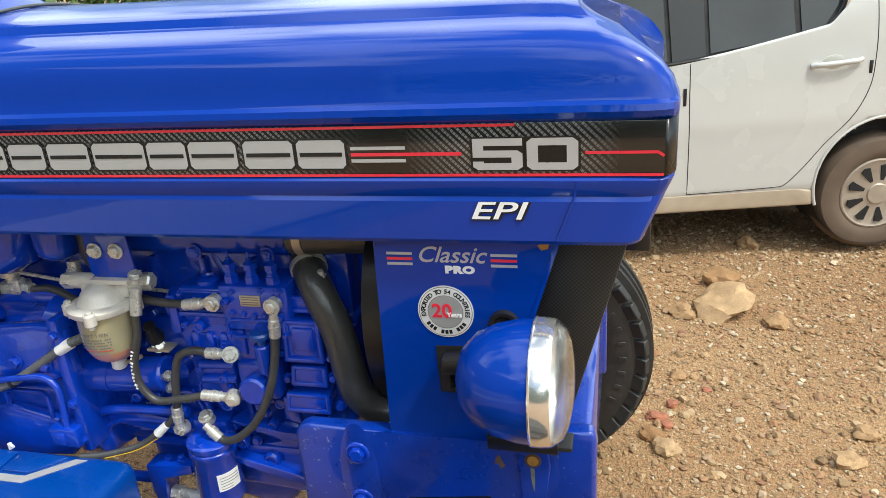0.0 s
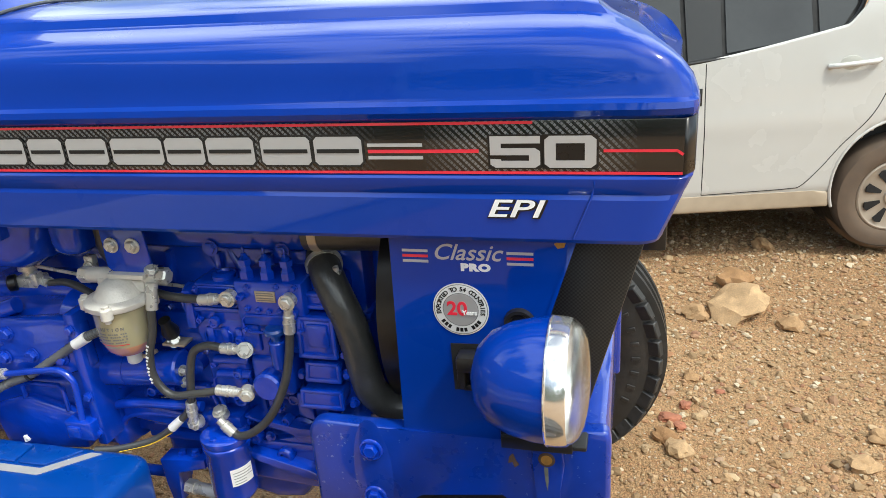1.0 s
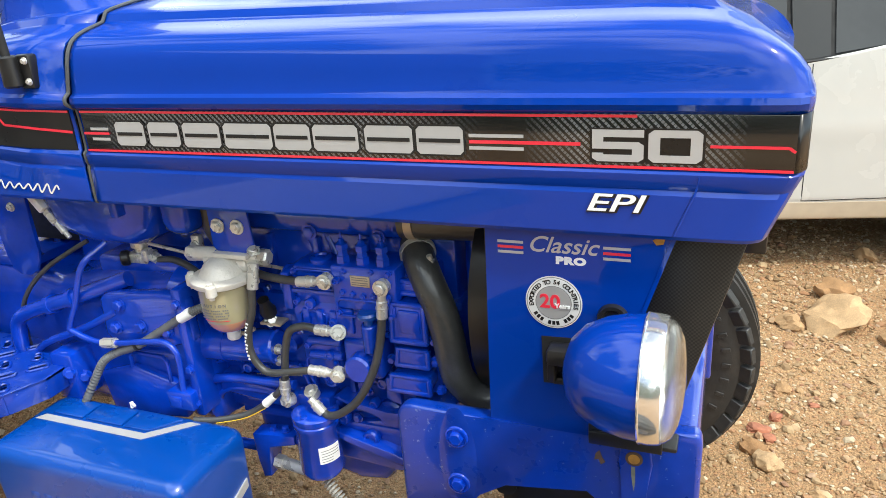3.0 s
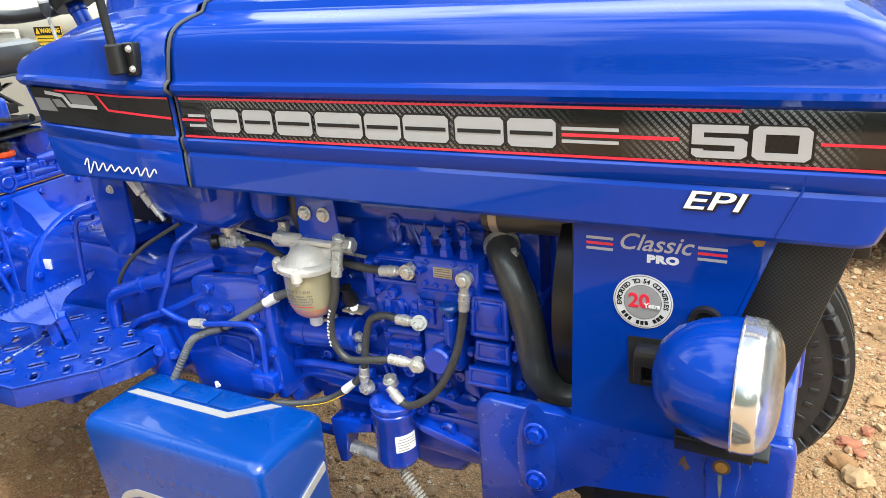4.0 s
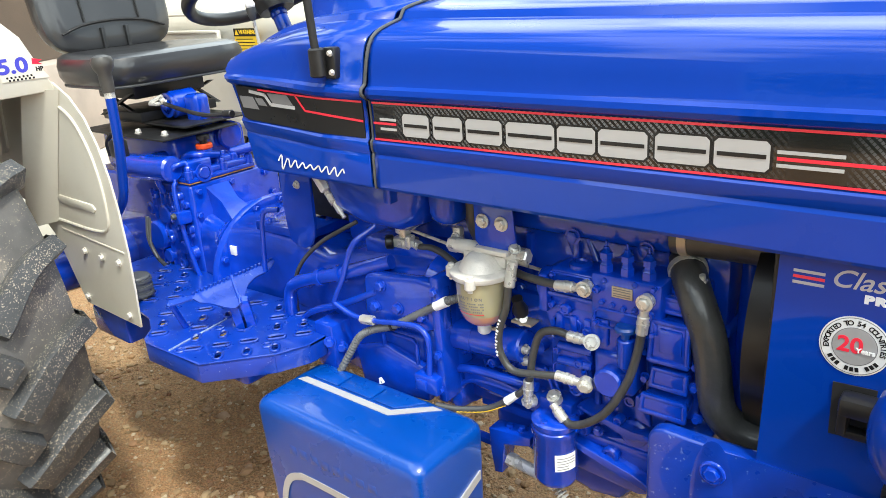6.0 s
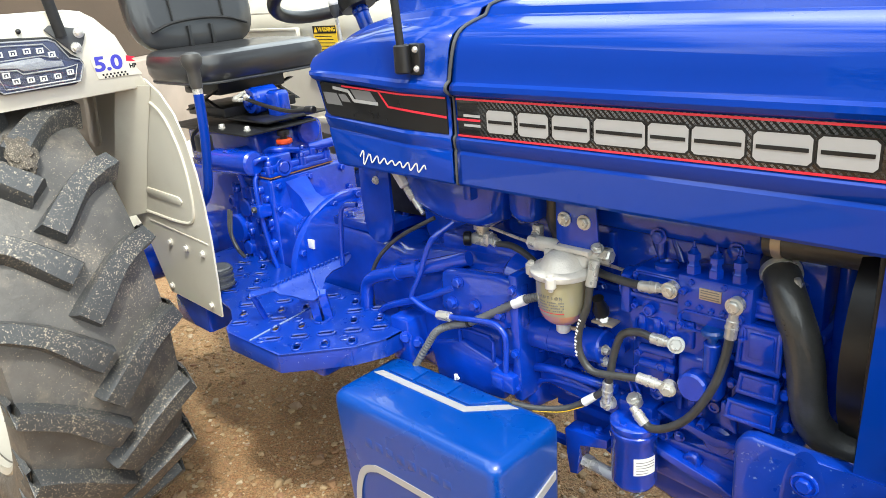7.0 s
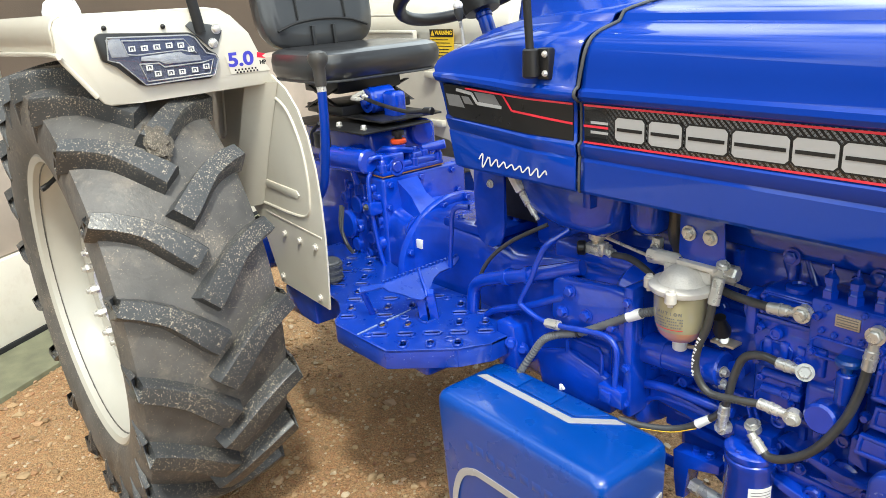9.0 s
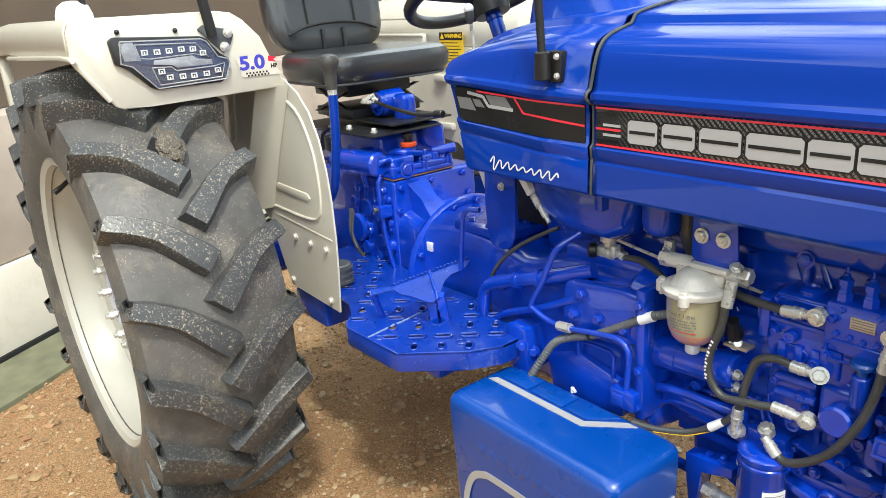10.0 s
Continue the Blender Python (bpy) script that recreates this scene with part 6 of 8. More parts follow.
    box(bm, (-1.32, -0.045, 0.825), (-1.00, 0.12, 1.02), 0.012, seg=2)
    cyl(bm, (-1.10, -0.02, 0.99), (-1.12, 0.0, 1.10), 0.045, seg=20, bevel=0.004)
    part("cowl_gap_filler", bm, M_MATT, tractor, "matt black filler added for the dark gap under the cowl")
    bm = B()
    d = Vector((0.053, -0.005, -0.058)).normalized()
    a = Vector((-1.078, -0.19, 0.980))
    cyl(bm, a + d * 0.03, a + d * 0.06, 0.011, seg=6)
    cyl(bm, a + d * 0.06, a + d * 0.085, 0.0075, seg=12)
    cyl(bm, a + d * 0.085, a + d * 0.10, 0.005, seg=10)
    switch = part("safety_switch", bm, M_ZINC, tank, "bright metal switch")
    bm = B()
    box(bm, (-0.012, -0.010, -0.020), (0.012, 0.010, 0.026), 0.004, frame_to(a, a + d * 0.05)[0], 2)
    box(bm, (-0.007, -0.007, -0.032), (0.007, 0.007, -0.018), 0.002, frame_to(a, a + d * 0.05)[0], 1)
    part("switch_plug", bm, M_WHITE, switch, "white plastic plug")
    bm = B()
    tube(bm, [(-1.235, -0.205, 0.60), (-1.225, -0.21, 0.66), (-1.205, -0.212, 0.71), (-1.14, -0.214, 0.742), (-1.04, -0.214, 0.775), (-0.90, -0.18, 0.82)], 0.0165, 14, 6)
    cyl(bm, (-1.10, -0.214, 0.755), (-1.085, -0.214, 0.760), 0.021, seg=16)
    cyl(bm, (-1.03, -0.214, 0.778), (-1.018, -0.213, 0.782), 0.021, seg=16)
    part("steering_pipe", bm, M_BLUE, tractor)
    bm = B()
    tube(bm, [(-1.20, -0.20, 0.62), (-1.14, -0.21, 0.66), (-1.02, -0.215, 0.71), (-0.92, -0.212, 0.76)], 0.009, 12, 6)
    part("lower_pipe", bm, M_BLUE, tractor)
    bm = B()
    tube(bm, [(-0.938, -0.18, 0.895), (-0.962, -0.222, 0.866), (-0.984, -0.23, 0.822), (-1.005, -0.231, 0.775), (-1.036, -0.232, 0.722), (-1.028, -0.232, 0.710), (-0.973, -0.232, 0.695), (-0.907, -0.232, 0.70), (-0.86, -0.232, 0.708), (-0.80, -0.232, 0.716), (-0.775, -0.232, 0.705), (-0.767, -0.232, 0.68), (-0.773, -0.232, 0.60)], 0.0065, 10, 5)
    tp = part("brake_pipe", bm, M_BLUE, tractor)
    bm = B()
    cyl(bm, (-0.955, -0.233, 0.694), (-0.918, -0.233, 0.699), 0.0105, seg=6)
    part("pipe_nut", bm, M_ZINC, tp, "bright pipe nut")
    bm = B()
    box(bm, (-0.805, -0.245, 0.572), (-0.745, -0.19, 0.612), 0.004)
    box(bm, (-0.797, -0.25, 0.58), (-0.77, -0.24, 0.603), 0.002)
    part("pipe_clamp", bm, M_BLUE, tp)
    bm = B()
    tube(bm, [(-1.27, -0.17, 0.88), (-1.31, -0.185, 0.87), (-1.315, -0.195, 0.80), (-1.32, -0.20, 0.72)], 0.0065, 10, 6)
    part("vent_pipe", bm, M_BLUE, tractor)
    hose("battery_cable", [(-1.06, -0.115, 0.865), (-1.10, -0.140, 0.842), (-1.145, -0.165, 0.812), (-1.19, -0.185, 0.765), (-1.215, -0.195, 0.71), (-1.222, -0.195, 0.63)], 0.0050, "black battery cable")


build_tank_and_pipes()


# ---- battery box, footboard, pedals ----
def build_battery_box():
    bm = B()
    ring = []
    x0, x1, y0, y1 = -1.10, -0.632, -0.442, -0.238
    def rr(x0, x1, y0, y1, r, z, n=5):
        out = []
        for cx, cy, a0 in ((x1 - r, y1 - r, 0), (x0 + r, y1 - r, 90), (x0 + r, y0 + r, 180), (x1 - r, y0 + r, 270)):
            for k in range(n + 1):
                a = radians(a0 + 90 * k / n)
                out.append((cx + r * math.cos(a), cy + r * math.sin(a), z))
        return out
    rings = [rr(x0 + 0.012, x1 - 0.012, y0 + 0.01, y1, 0.02, 0.12), rr(x0 + 0.004, x1 - 0.004, y0 + 0.003, y1, 0.022, 0.40), rr(x0, x1, y0, y1, 0.024, 0.53)]
    for k in range(1, 6):
        a = radians(90 * k / 5)
        d = 0.024 * (1 - math.cos(a))
        rings.append(rr(x0 + d, x1 - d, y0 + d, y1 - d, 0.024, 0.536 + 0.024 * math.sin(a)))
    loft(bm, rings, close=True, caps=True)
    bx = part("battery_box", bm, M_BOX, tractor, "blue moulded plastic battery box with silver stripe")
    bm = B()
    def strip(pts, w, z):
        for (xa, ya), (xb, yb) in zip(pts, pts[1:]):
            d = Vector((xb - xa, yb - ya)).normalized()
            n = Vector((-d.y, d.x)) * w / 2
            e = d * w * 0.19
            prism(bm, [(xa - n.x - e.x, ya - n.y - e.y), (xb - n.x + e.x, yb - n.y + e.y), (xb + n.x + e.x, yb + n.y + e.y), (xa + n.x - e.x, ya + n.y - e.y)], z, z + 0.0008, "z")
    prism(bm, [(-1.074, -0.336), (-0.802, -0.336), (-0.719, -0.262), (-0.744, -0.262), (-0.809, -0.318), (-1.062, -0.318)], 0.5603, 0.5613, "z")
    part("top_stripe", bm, M_SILVER, bx, "silver stripe")
    bm = B()
    prism(bm, [(-1.05, -0.312), (-0.972, -0.312), (-0.972, -0.262), (-1.06, -0.262)], 0.5595, 0.565, "z", bevel=0.002)
    prism(bm, [(-0.964, -0.312), (-0.872, -0.312), (-0.872, -0.262), (-0.964, -0.262)], 0.5595, 0.565, "z", bevel=0.002)
    prism(bm, [(-0.864, -0.312), (-0.808, -0.312), (-0.760, -0.262), (-0.864, -0.262)], 0.5595, 0.565, "z", bevel=0.002)
    parts("lid_panel", bm, M_BOX, bx)
    bm = B()
    cyl(bm, (-0.90, -0.250, 0.56), (-0.90, -0.250, 0.572), 0.004, seg=10)
    cyl(bm, (-0.898, -0.250, 0.570), (-0.888, -0.254, 0.568), 0.003, seg=8)
    part("lid_clip", bm, M_WHITE, bx, "white plastic clip")
    # front stripe: a rounded arch, and a slanted one on the end
    bm = B()
    yf = -0.4395
    arch = [(-1.055, 0.15), (-1.052, 0.28), (-1.040, 0.34), (-1.018, 0.382), (-0.985, 0.402), (-0.95, 0.408), (-0.80, 0.408), (-0.68, 0.408)]
    line(bm, [(p.x, p.z) for p in smooth_path([(x, 0, z) for x, z in arch], 5)], 0.017, yf - 0.0005, 0.0012)
    part("front_stripe", bm, M_SILVER, bx, "silver stripe")
    bm = B()
    prism(bm, [(-0.418, 0.375), (-0.262, 0.432), (-0.262, 0.451), (-0.418, 0.394)], x1 - 0.003, x1 + 0.0006, "x")
    part("end_stripe", bm, M_SILVER, bx, "silver stripe")
    bm = B()
    for k in range(8):
        x = -1.0 + 0.033 * k
        box(bm, (x, yf - 0.0016, 0.455 + 0.0005 * k), (x + 0.022, yf, 0.478), 0.0006)
    parts("raised_mark", bm, M_BOX, bx)
    bm = B()
    box(bm, (-1.104, -0.40, 0.475), (-1.1, -0.385, 0.525), 0.001)
    part("side_sticker", bm, M_YELLOW, bx)


build_battery_box()


def build_footboard():
    outline = [(-1.465, -0.448), (-1.432, -0.486), (-1.405, -0.497), (-1.205, -0.491), (-1.095, -0.372), (-1.062, -0.30), (-1.062, -0.25), (-1.13, -0.175), (-1.28, -0.16), (-1.50, -0.17), (-1.62, -0.16), (-1.78, -0.13), (-1.95, -0.15), (-1.95, -0.39), (-1.62, -0.40), (-1.53, -0.415)]
    z = 0.632
    bm = B()
    edges = []
    def loop(pts):
        vs = [bm.verts.new((x, y, z)) for x, y in pts]
        for i in range(len(vs)):
            edges.append(bm.edges.new((vs[i], vs[(i + 1) % len(vs)])))
    loop(outline)
    slots = []
    def inside(x, y, gap):
        odd, near = False, 9.0
        for (xa, ya), (xb, yb) in zip(outline, outline[1:] + outline[:1]):
            if (ya > y) != (yb > y) and x < xa + (y - ya) / (yb - ya) * (xb - xa):
                odd = not odd
            a, d, p = Vector((xa, ya)), Vector((xb - xa, yb - ya)), Vector((x, y))
            t = max(0.0, min(1.0, (p - a).dot(d) / d.dot(d)))
            near = min(near, (p - a - d * t).length)
        return odd and near > gap
    # two fields of pressed holes and slots, set askew in rows that take turns
    along, across = Vector((0.671, 0.742)), Vector((-0.742, 0.671))
    keep = []
    for first, pitch, columns, start, rows in (((-1.240, -0.408), 0.062, range(-1, 4), -1, 6), ((-1.345, -0.524), 0.064, (0, -1), 1, 12)):
        for i in columns:
            for j in range(start, start + rows):
                p = Vector(first) + along * (pitch * i) + across * (0.0535 * j)
                if not inside(p.x, p.y, 0.024):
                    continue
                if (p - Vector((-1.295, -0.302))).length < 0.062 or (p - Vector((-1.405, -0.385))).length < 0.036:
                    continue
                if all((p - Vector(q[:2])).length > 0.042 for q in keep):
                    keep.append((p.x, p.y, 0 if j % 2 == 0 else 90))
    arm_hole = [(-1.290 + 0.050 * c * 0.742 + 0.028 * d * 0.671, -0.302 - 0.050 * c * 0.671 + 0.028 * d * 0.742) for c, d in ((math.cos(radians(a)), math.sin(radians(a))) for a in range(0, 360, 24))]
    loop(arm_hole)
    lips = []
    for x, y, a in keep:
        L, W = (0.0175, 0.0095) if a else (0.0215, 0.0098)
        c, s = math.cos(radians(a + 47.9)), math.sin(radians(a + 47.9))
        pts = []
        for sgn in (1, -1):
            for k in range(5):
                b = radians(-90 + 45 * k)
                px, py = sgn * (L - W + W * math.cos(b)), sgn * W * math.sin(b)
                pts.append((x + px * c - py * s, y + px * s + py * c))
        loop(pts)
        lips.append(pts)
    bmesh.ops.triangle_fill(bm, use_beauty=True, edges=edges)
    fb = part("footboard", bm, M_FOOT, tractor, "perforated blue steel footboard", smooth=0)
    s = fb.modifiers.new("thickness", "SOLIDIFY")
    s.thickness, s.offset = 0.005, -1
    for pts in lips:
        bm = B()
        P = [(x, y, z + 0.002) for x, y in pts]
        tube(bm, P + [P[0]], 0.0030, 6, 1, caps=False)
        part("slot_lip", bm, M_FOOT, fb)
    for x, y in ((-1.318, -0.355), (-1.153, -0.239), (-1.144, -0.352), (-1.333, -0.208), (-1.300, -0.474), (-1.405, -0.385), (-1.385, -0.245)):
        bm = B()
        P = [(x + 0.011 * math.cos(radians(a)), y + 0.011 * math.sin(radians(a)), z + 0.001) for a in range(0, 361, 30)]
        tube(bm, P, 0.0026, 6, 1, caps=False)
        part("dimple", bm, M_FOOT, fb)
    bm = B()
    P = [(x, y, z + 0.001) for x, y in arm_hole]
    tube(bm, P + [P[0]], 0.004, 6, 1, caps=False)
    part("hole_lip", bm, M_FOOT, fb)
    bm = B()
    tube(bm, [(-1.322, -0.490, z + 0.0005), (-1.330, -0.43, z + 0.001), (-1.338, -0.36, z + 0.001), (-1.346, -0.315, z)], 0.0022, 6, 4)
    part("weld_seam", bm, M_SCUFF, fb, "scraped pale weld seam")
    bm = B()
    rim = [Vector((x, y, 0)) for x, y in outline[:7]]
    for a, b in zip(rim, rim[1:]):
        d = (b - a).normalized()
        n = Vector((d.y, -d.x, 0))
        prism(bm, [(a.x, a.y), (b.x, b.y), (b.x - n.x * 0.006, b.y - n.y * 0.006), (a.x - n.x * 0.006, a.y - n.y * 0.006)], z - 0.046, z + 0.001, "z", bevel=0.0015)
    parts("footboard_flange", bm, M_FOOT, fb, gap=-0.01)
    bm = B()
    box(bm, (-1.36, -0.40, 0.53), (-1.18, -0.22, 0.59), 0.02, seg=3)
    box(bm, (-1.10, -0.25, 0.55), (-1.04, -0.17, 0.66), 0.006)
    box(bm, (-1.74, -0.25, 0.56), (-1.42, -0.16, 0.60), 0.01)
    part("footboard_bracket", bm, M_BLUE, fb)
    small_bolts([(-1.04, -0.225, 0.60), (-1.05, -0.25, 0.62)], (0.6, -0.8, 0), 0.011, 0.01, parent=fb)
    # pedal with a toothed edge
    pd = new("brake_pedal")
    pd.parent = tractor
    tagged(pd, "wide blue brake pedal with toothed edge")
    bm = B()
    a, b = Vector((-1.342, -0.398, 0.725)), Vector((-1.347, -0.152, 0.727))
    n = 20
    d = (b - a) / n
    reach = [(0, 0.012), (0.05, 0.034), (0.17, 0.058), (0.27, 0.088), (0.36, 0.102), (0.46, 0.086), (0.58, 0.046), (0.70, 0.032), (0.88, 0.030), (1.0, 0.008)]
    def reach_at(f):
        for (f0, r0), (f1, r1) in zip(reach, reach[1:]):
            if f <= f1 + 1e-9:
                return r0 + (r1 - r0) * (f - f0) / (f1 - f0)
    rows = []
    for k in range(n + 1):
        p = a + d * k
        w = reach_at(k / n)
        q = p + Vector((0.94 * w, -0.35 * w, -0.31 * w))
        rows.append([p, p + Vector((0.002, 0, 0.004)), q + Vector((0.002, 0, 0.004)), q])
    loft(bm, rows, close=True, caps=True)
    loft(bm, [[(-1.380, -0.436, 0.718), (-1.378, -0.436, 0.722), (-1.356, -0.446, 0.718), (-1.358, -0.446, 0.714)], [(-1.342, -0.398, 0.725), (-1.340, -0.398, 0.729), (-1.328, -0.402, 0.725), (-1.330, -0.402, 0.721)]], close=True, caps=True)
    for k in range(n):
        p = a + d * (k + 0.5)
        box(bm, (-0.003, -0.0036, -0.004), (0.004, 0.0036, 0.010), 0.001, Matrix.Translation(p))
    part("pedal_plate", bm, M_FOOT, pd)
    bm = B()
    for side in (-0.013, 0.013):
        o = Vector((0.67 * side, 0.742 * side, 0))
        ends = [Vector((-1.268, -0.326, 0.706)), Vector((-1.262, -0.326, 0.690)), Vector((-1.268, -0.316, 0.645)), Vector((-1.276, -0.305, 0.575))]
        u = Vector((0.0065, 0.0072, 0))
        w = Vector((-0.006, 0.0054, 0.003))
        loft(bm, [[e + o - u - w, e + o + u - w, e + o + u + w, e + o - u + w] for e in ends], close=True, caps=True)
    tube(bm, [(-1.344, -0.281, 0.733), (-1.305, -0.302, 0.721), (-1.268, -0.320, 0.710), (-1.252, -0.330, 0.700)], 0.0038, 8, 3)
    part("pedal_arm", bm, M_BLUE, pd)
    bm = B()
    cyl(bm, (-1.366, -0.438, 0.718), (-1.404, -0.385, 0.61), 0.0075, seg=12)
    part("pedal_stop", bm, M_BLUE, pd)


build_footboard()


def build_far_footboard():
    bm = B()
    prism(bm, [(-1.40, 0.49), (-1.20, 0.49), (-1.05, 0.30), (-1.05, 0.17), (-1.88, 0.15), (-1.80, 0.25)], 0.626, 0.632, "z")
    fb = part("far_footboard", bm, M_FOOT, tractor, "blue steel footboard on the other side")
    bm = B()
    box(bm, (-1.40, 0.484, 0.588), (-1.20, 0.490, 0.626), 0.001)
    part("footboard_flange", bm, M_FOOT, fb)


build_far_footboard()


# ---- seat, levers, steering ----
def build_seat():
    seat = new("driver_seat")
    seat.parent = tractor
    tagged(seat, "black vinyl driver seat with quilted backrest")
    bm = B()
    def pad(z, sx0, sx1, hw, p=0.42):
        out = []
        for k in range(36):
            a = 2 * math.pi * k / 36
            c, s = math.cos(a), math.sin(a)
            out.append(((sx0 + sx1) / 2 + (sx1 - sx0) / 2 * math.copysign(abs(c) ** p, c), 0.02 + hw * math.copysign(abs(s) ** p, s), z))
        return out
    loft(bm, [pad(1.145, -2.19, -1.865, 0.21), pad(1.150, -2.20, -1.85, 0.225), pad(1.175, -2.21, -1.83, 0.238), pad(1.205, -2.21, -1.825, 0.24), pad(1.228, -2.21, -1.833, 0.232), pad(1.238, -2.20, -1.855, 0.215), pad(1.236, -2.18, -1.89, 0.17), pad(1.232, -2.15, -1.93, 0.12)], close=True, caps=True)
    part("cushion", bm, M_VINYL, seat)
    bm = B()
    ring = pad(1.151, -2.202, -1.848, 0.2265)
    tube(bm, ring + [ring[0]], 0.0042, 6, 1, caps=False)
    part("piping", bm, M_SEAL, seat)
    bm = B()
    def back(x, w, z0, z1, p=0.45):
        out = []
        for k in range(36):
            a = 2 * math.pi * k / 36
            c, s = math.cos(a), math.sin(a)
            zz = (z0 + z1) / 2 + (z1 - z0) / 2 * math.copysign(abs(s) ** p, s)
            out.append((x - (zz - 1.25) * 0.16, 0.02 + w * math.copysign(abs(c) ** p, c), zz))
        return out
    loft(bm, [back(-2.29, 0.195, 1.245, 1.60), back(-2.275, 0.21, 1.23, 1.62), back(-2.24, 0.217, 1.22, 1.63), back(-2.215, 0.213, 1.225, 1.625), back(-2.20, 0.195, 1.243, 1.61), back(-2.197, 0.155, 1.275, 1.58)], close=True, caps=True)
    part("backrest", bm, M_VINYL, seat)
    bm = B()
    tube(bm, [(-2.196, -0.15, 1.29), (-2.196, -0.08, 1.312), (-2.198, 0.02, 1.32), (-2.196, 0.12, 1.312), (-2.196, 0.19, 1.29)], 0.004, 8, 6)
    for y in (-0.07, 0.11):
        tube(bm, [(-2.203, y, 1.32), (-2.215, y, 1.40), (-2.235, y, 1.52)], 0.003, 8, 5)
    parts("seam_welt", bm, M_MATT, seat)
    bm = B()
    box(bm, (-2.16, -0.10, 1.10), (-1.95, 0.14, 1.146), 0.006)
    box(bm, (-2.14, -0.11, 1.036), (-1.92, 0.15, 1.065), 0.004)
    for y in (-0.12, 0.15):
        prism(bm, [(-2.14, 1.05), (-2.12, 1.05), (-1.93, 1.12), (-1.95, 1.12)], y, y + 0.012)
        prism(bm, [(-1.95, 1.05), (-1.93, 1.05), (-2.12, 1.12), (-2.14, 1.12)], y + 0.014, y + 0.026)
    for y in (-0.03, 0.05):
        box(bm, (-2.22, y, 1.15), (-2.19, y + 0.012, 1.30), 0.002)
    part("seat_frame", bm, M_BLACK, seat, "black folding seat frame")


build_seat()


def build_red_cloth():
    bm = B()
    loft(bm, [[(-2.33, -0.40, 1.36), (-2.31, -0.395, 1.30), (-2.30, -0.37, 1.23)], [(-2.34, -0.34, 1.33), (-2.30, -0.33, 1.29), (-2.29, -0.31, 1.23)], [(-2.33, -0.27, 1.26), (-2.31, -0.265, 1.24), (-2.30, -0.26, 1.22)]])
    ob = part("red_cover", bm, M_RED, tractor, "red plastic cover behind the seat")
    s = ob.modifiers.new("thickness", "SOLIDIFY")
    s.thickness = 0.006


build_red_cloth()


def build_levers():
    bm = B()
    tube(bm, [(-1.90, -0.26, 0.80), (-1.82, -0.315, 0.818), (-1.745, -0.332, 0.848), (-1.685, -0.334, 0.900), (-1.660, -0.334, 0.97), (-1.642, -0.333, 1.06), (-1.634, -0.333, 1.16)], 0.0125, 14, 6)
    lev = part("gear_lever", bm, M_HOOD, tractor, "blue gear lever with black knob")
    bm = B()
    cyl(bm, (-1.634, -0.333, 1.158), (-1.635, -0.333, 1.175), 0.0125, seg=14)
    part("lever_collar", bm, M_ZINC, lev, "bright collar")
    bm = B()
    m, L = frame_to((-1.635, -0.333, 1.172), (-1.637, -0.333, 1.26))
    lathe(bm, [(0, 0), (0.0145, 0), (0.016, 0.02), (0.0165, 0.045), (0.024, 0.058), (0.027, 0.072), (0.022, 0.083), (0.01, 0.088), (0, 0.088)], m, 20)
    part("lever_knob", bm, M_WORN, lev, "worn black plastic knob")
    bm = B()
    tube(bm, [(-1.80, -0.10, 1.098), (-1.70, -0.13, 1.097), (-1.58, -0.155, 1.094), (-1.50, -0.16, 1.092), (-1.43, -0.16, 1.099)], 0.0058, 8, 5)
    l2 = part("control_lever", bm, M_BLACK, tractor, "thin black control lever")
    bm = B()
    cyl(bm, (-1.435, -0.16, 1.099), (-1.402, -0.16, 1.102), 0.0098, seg=12, bevel=0.002)
    part("lever_tip", bm, M_BLACK, l2)
    bm = B()
    box(bm, (-1.835, -0.02, 1.00), (-1.770, 0.03, 1.108), 0.014, seg=3)
    cyl(bm, (-1.868, -0.045, 1.080), (-1.868, 0.04, 1.080), 0.040, seg=28, bevel=0.008)
    lathe(bm, [(0.036, 0), (0.036, 0.008), (0.026, 0.008), (0.026, 0)], on_side(-1.868, -0.045, 1.080), 28)
    cyl(bm, (-1.868, -0.062, 1.080), (-1.868, -0.04, 1.080), 0.015, seg=20, bevel=0.003)
    part("control_valve", bm, M_BLUE, tractor, "blue control valve quadrant")
    bm = B()
    box(bm, (-1.86, -0.115, 1.090), (-1.82, -0.098, 1.100), 0.003)
    cyl(bm, (-1.85, -0.11, 1.10), (-1.82, -0.09, 1.115), 0.006, seg=10)
    bolt(bm, (-1.80, -0.10, 1.10), (0, -0.5, 1), 0.008, 0.010)
    part("lever_pivot", bm, M_ZINC, l2, "bright pivot hardware")
    bm = B()
    tube(bm, [(-1.85, -0.26, 0.98), (-1.84, -0.265, 1.02), (-1.80, -0.26, 1.05)], 0.006, 8, 5)
    box(bm, (-1.80, -0.285, 0.985), (-1.76, -0.25, 1.03), 0.004, None)
    part("black_lever", bm, M_BLACK, tractor)


build_levers()


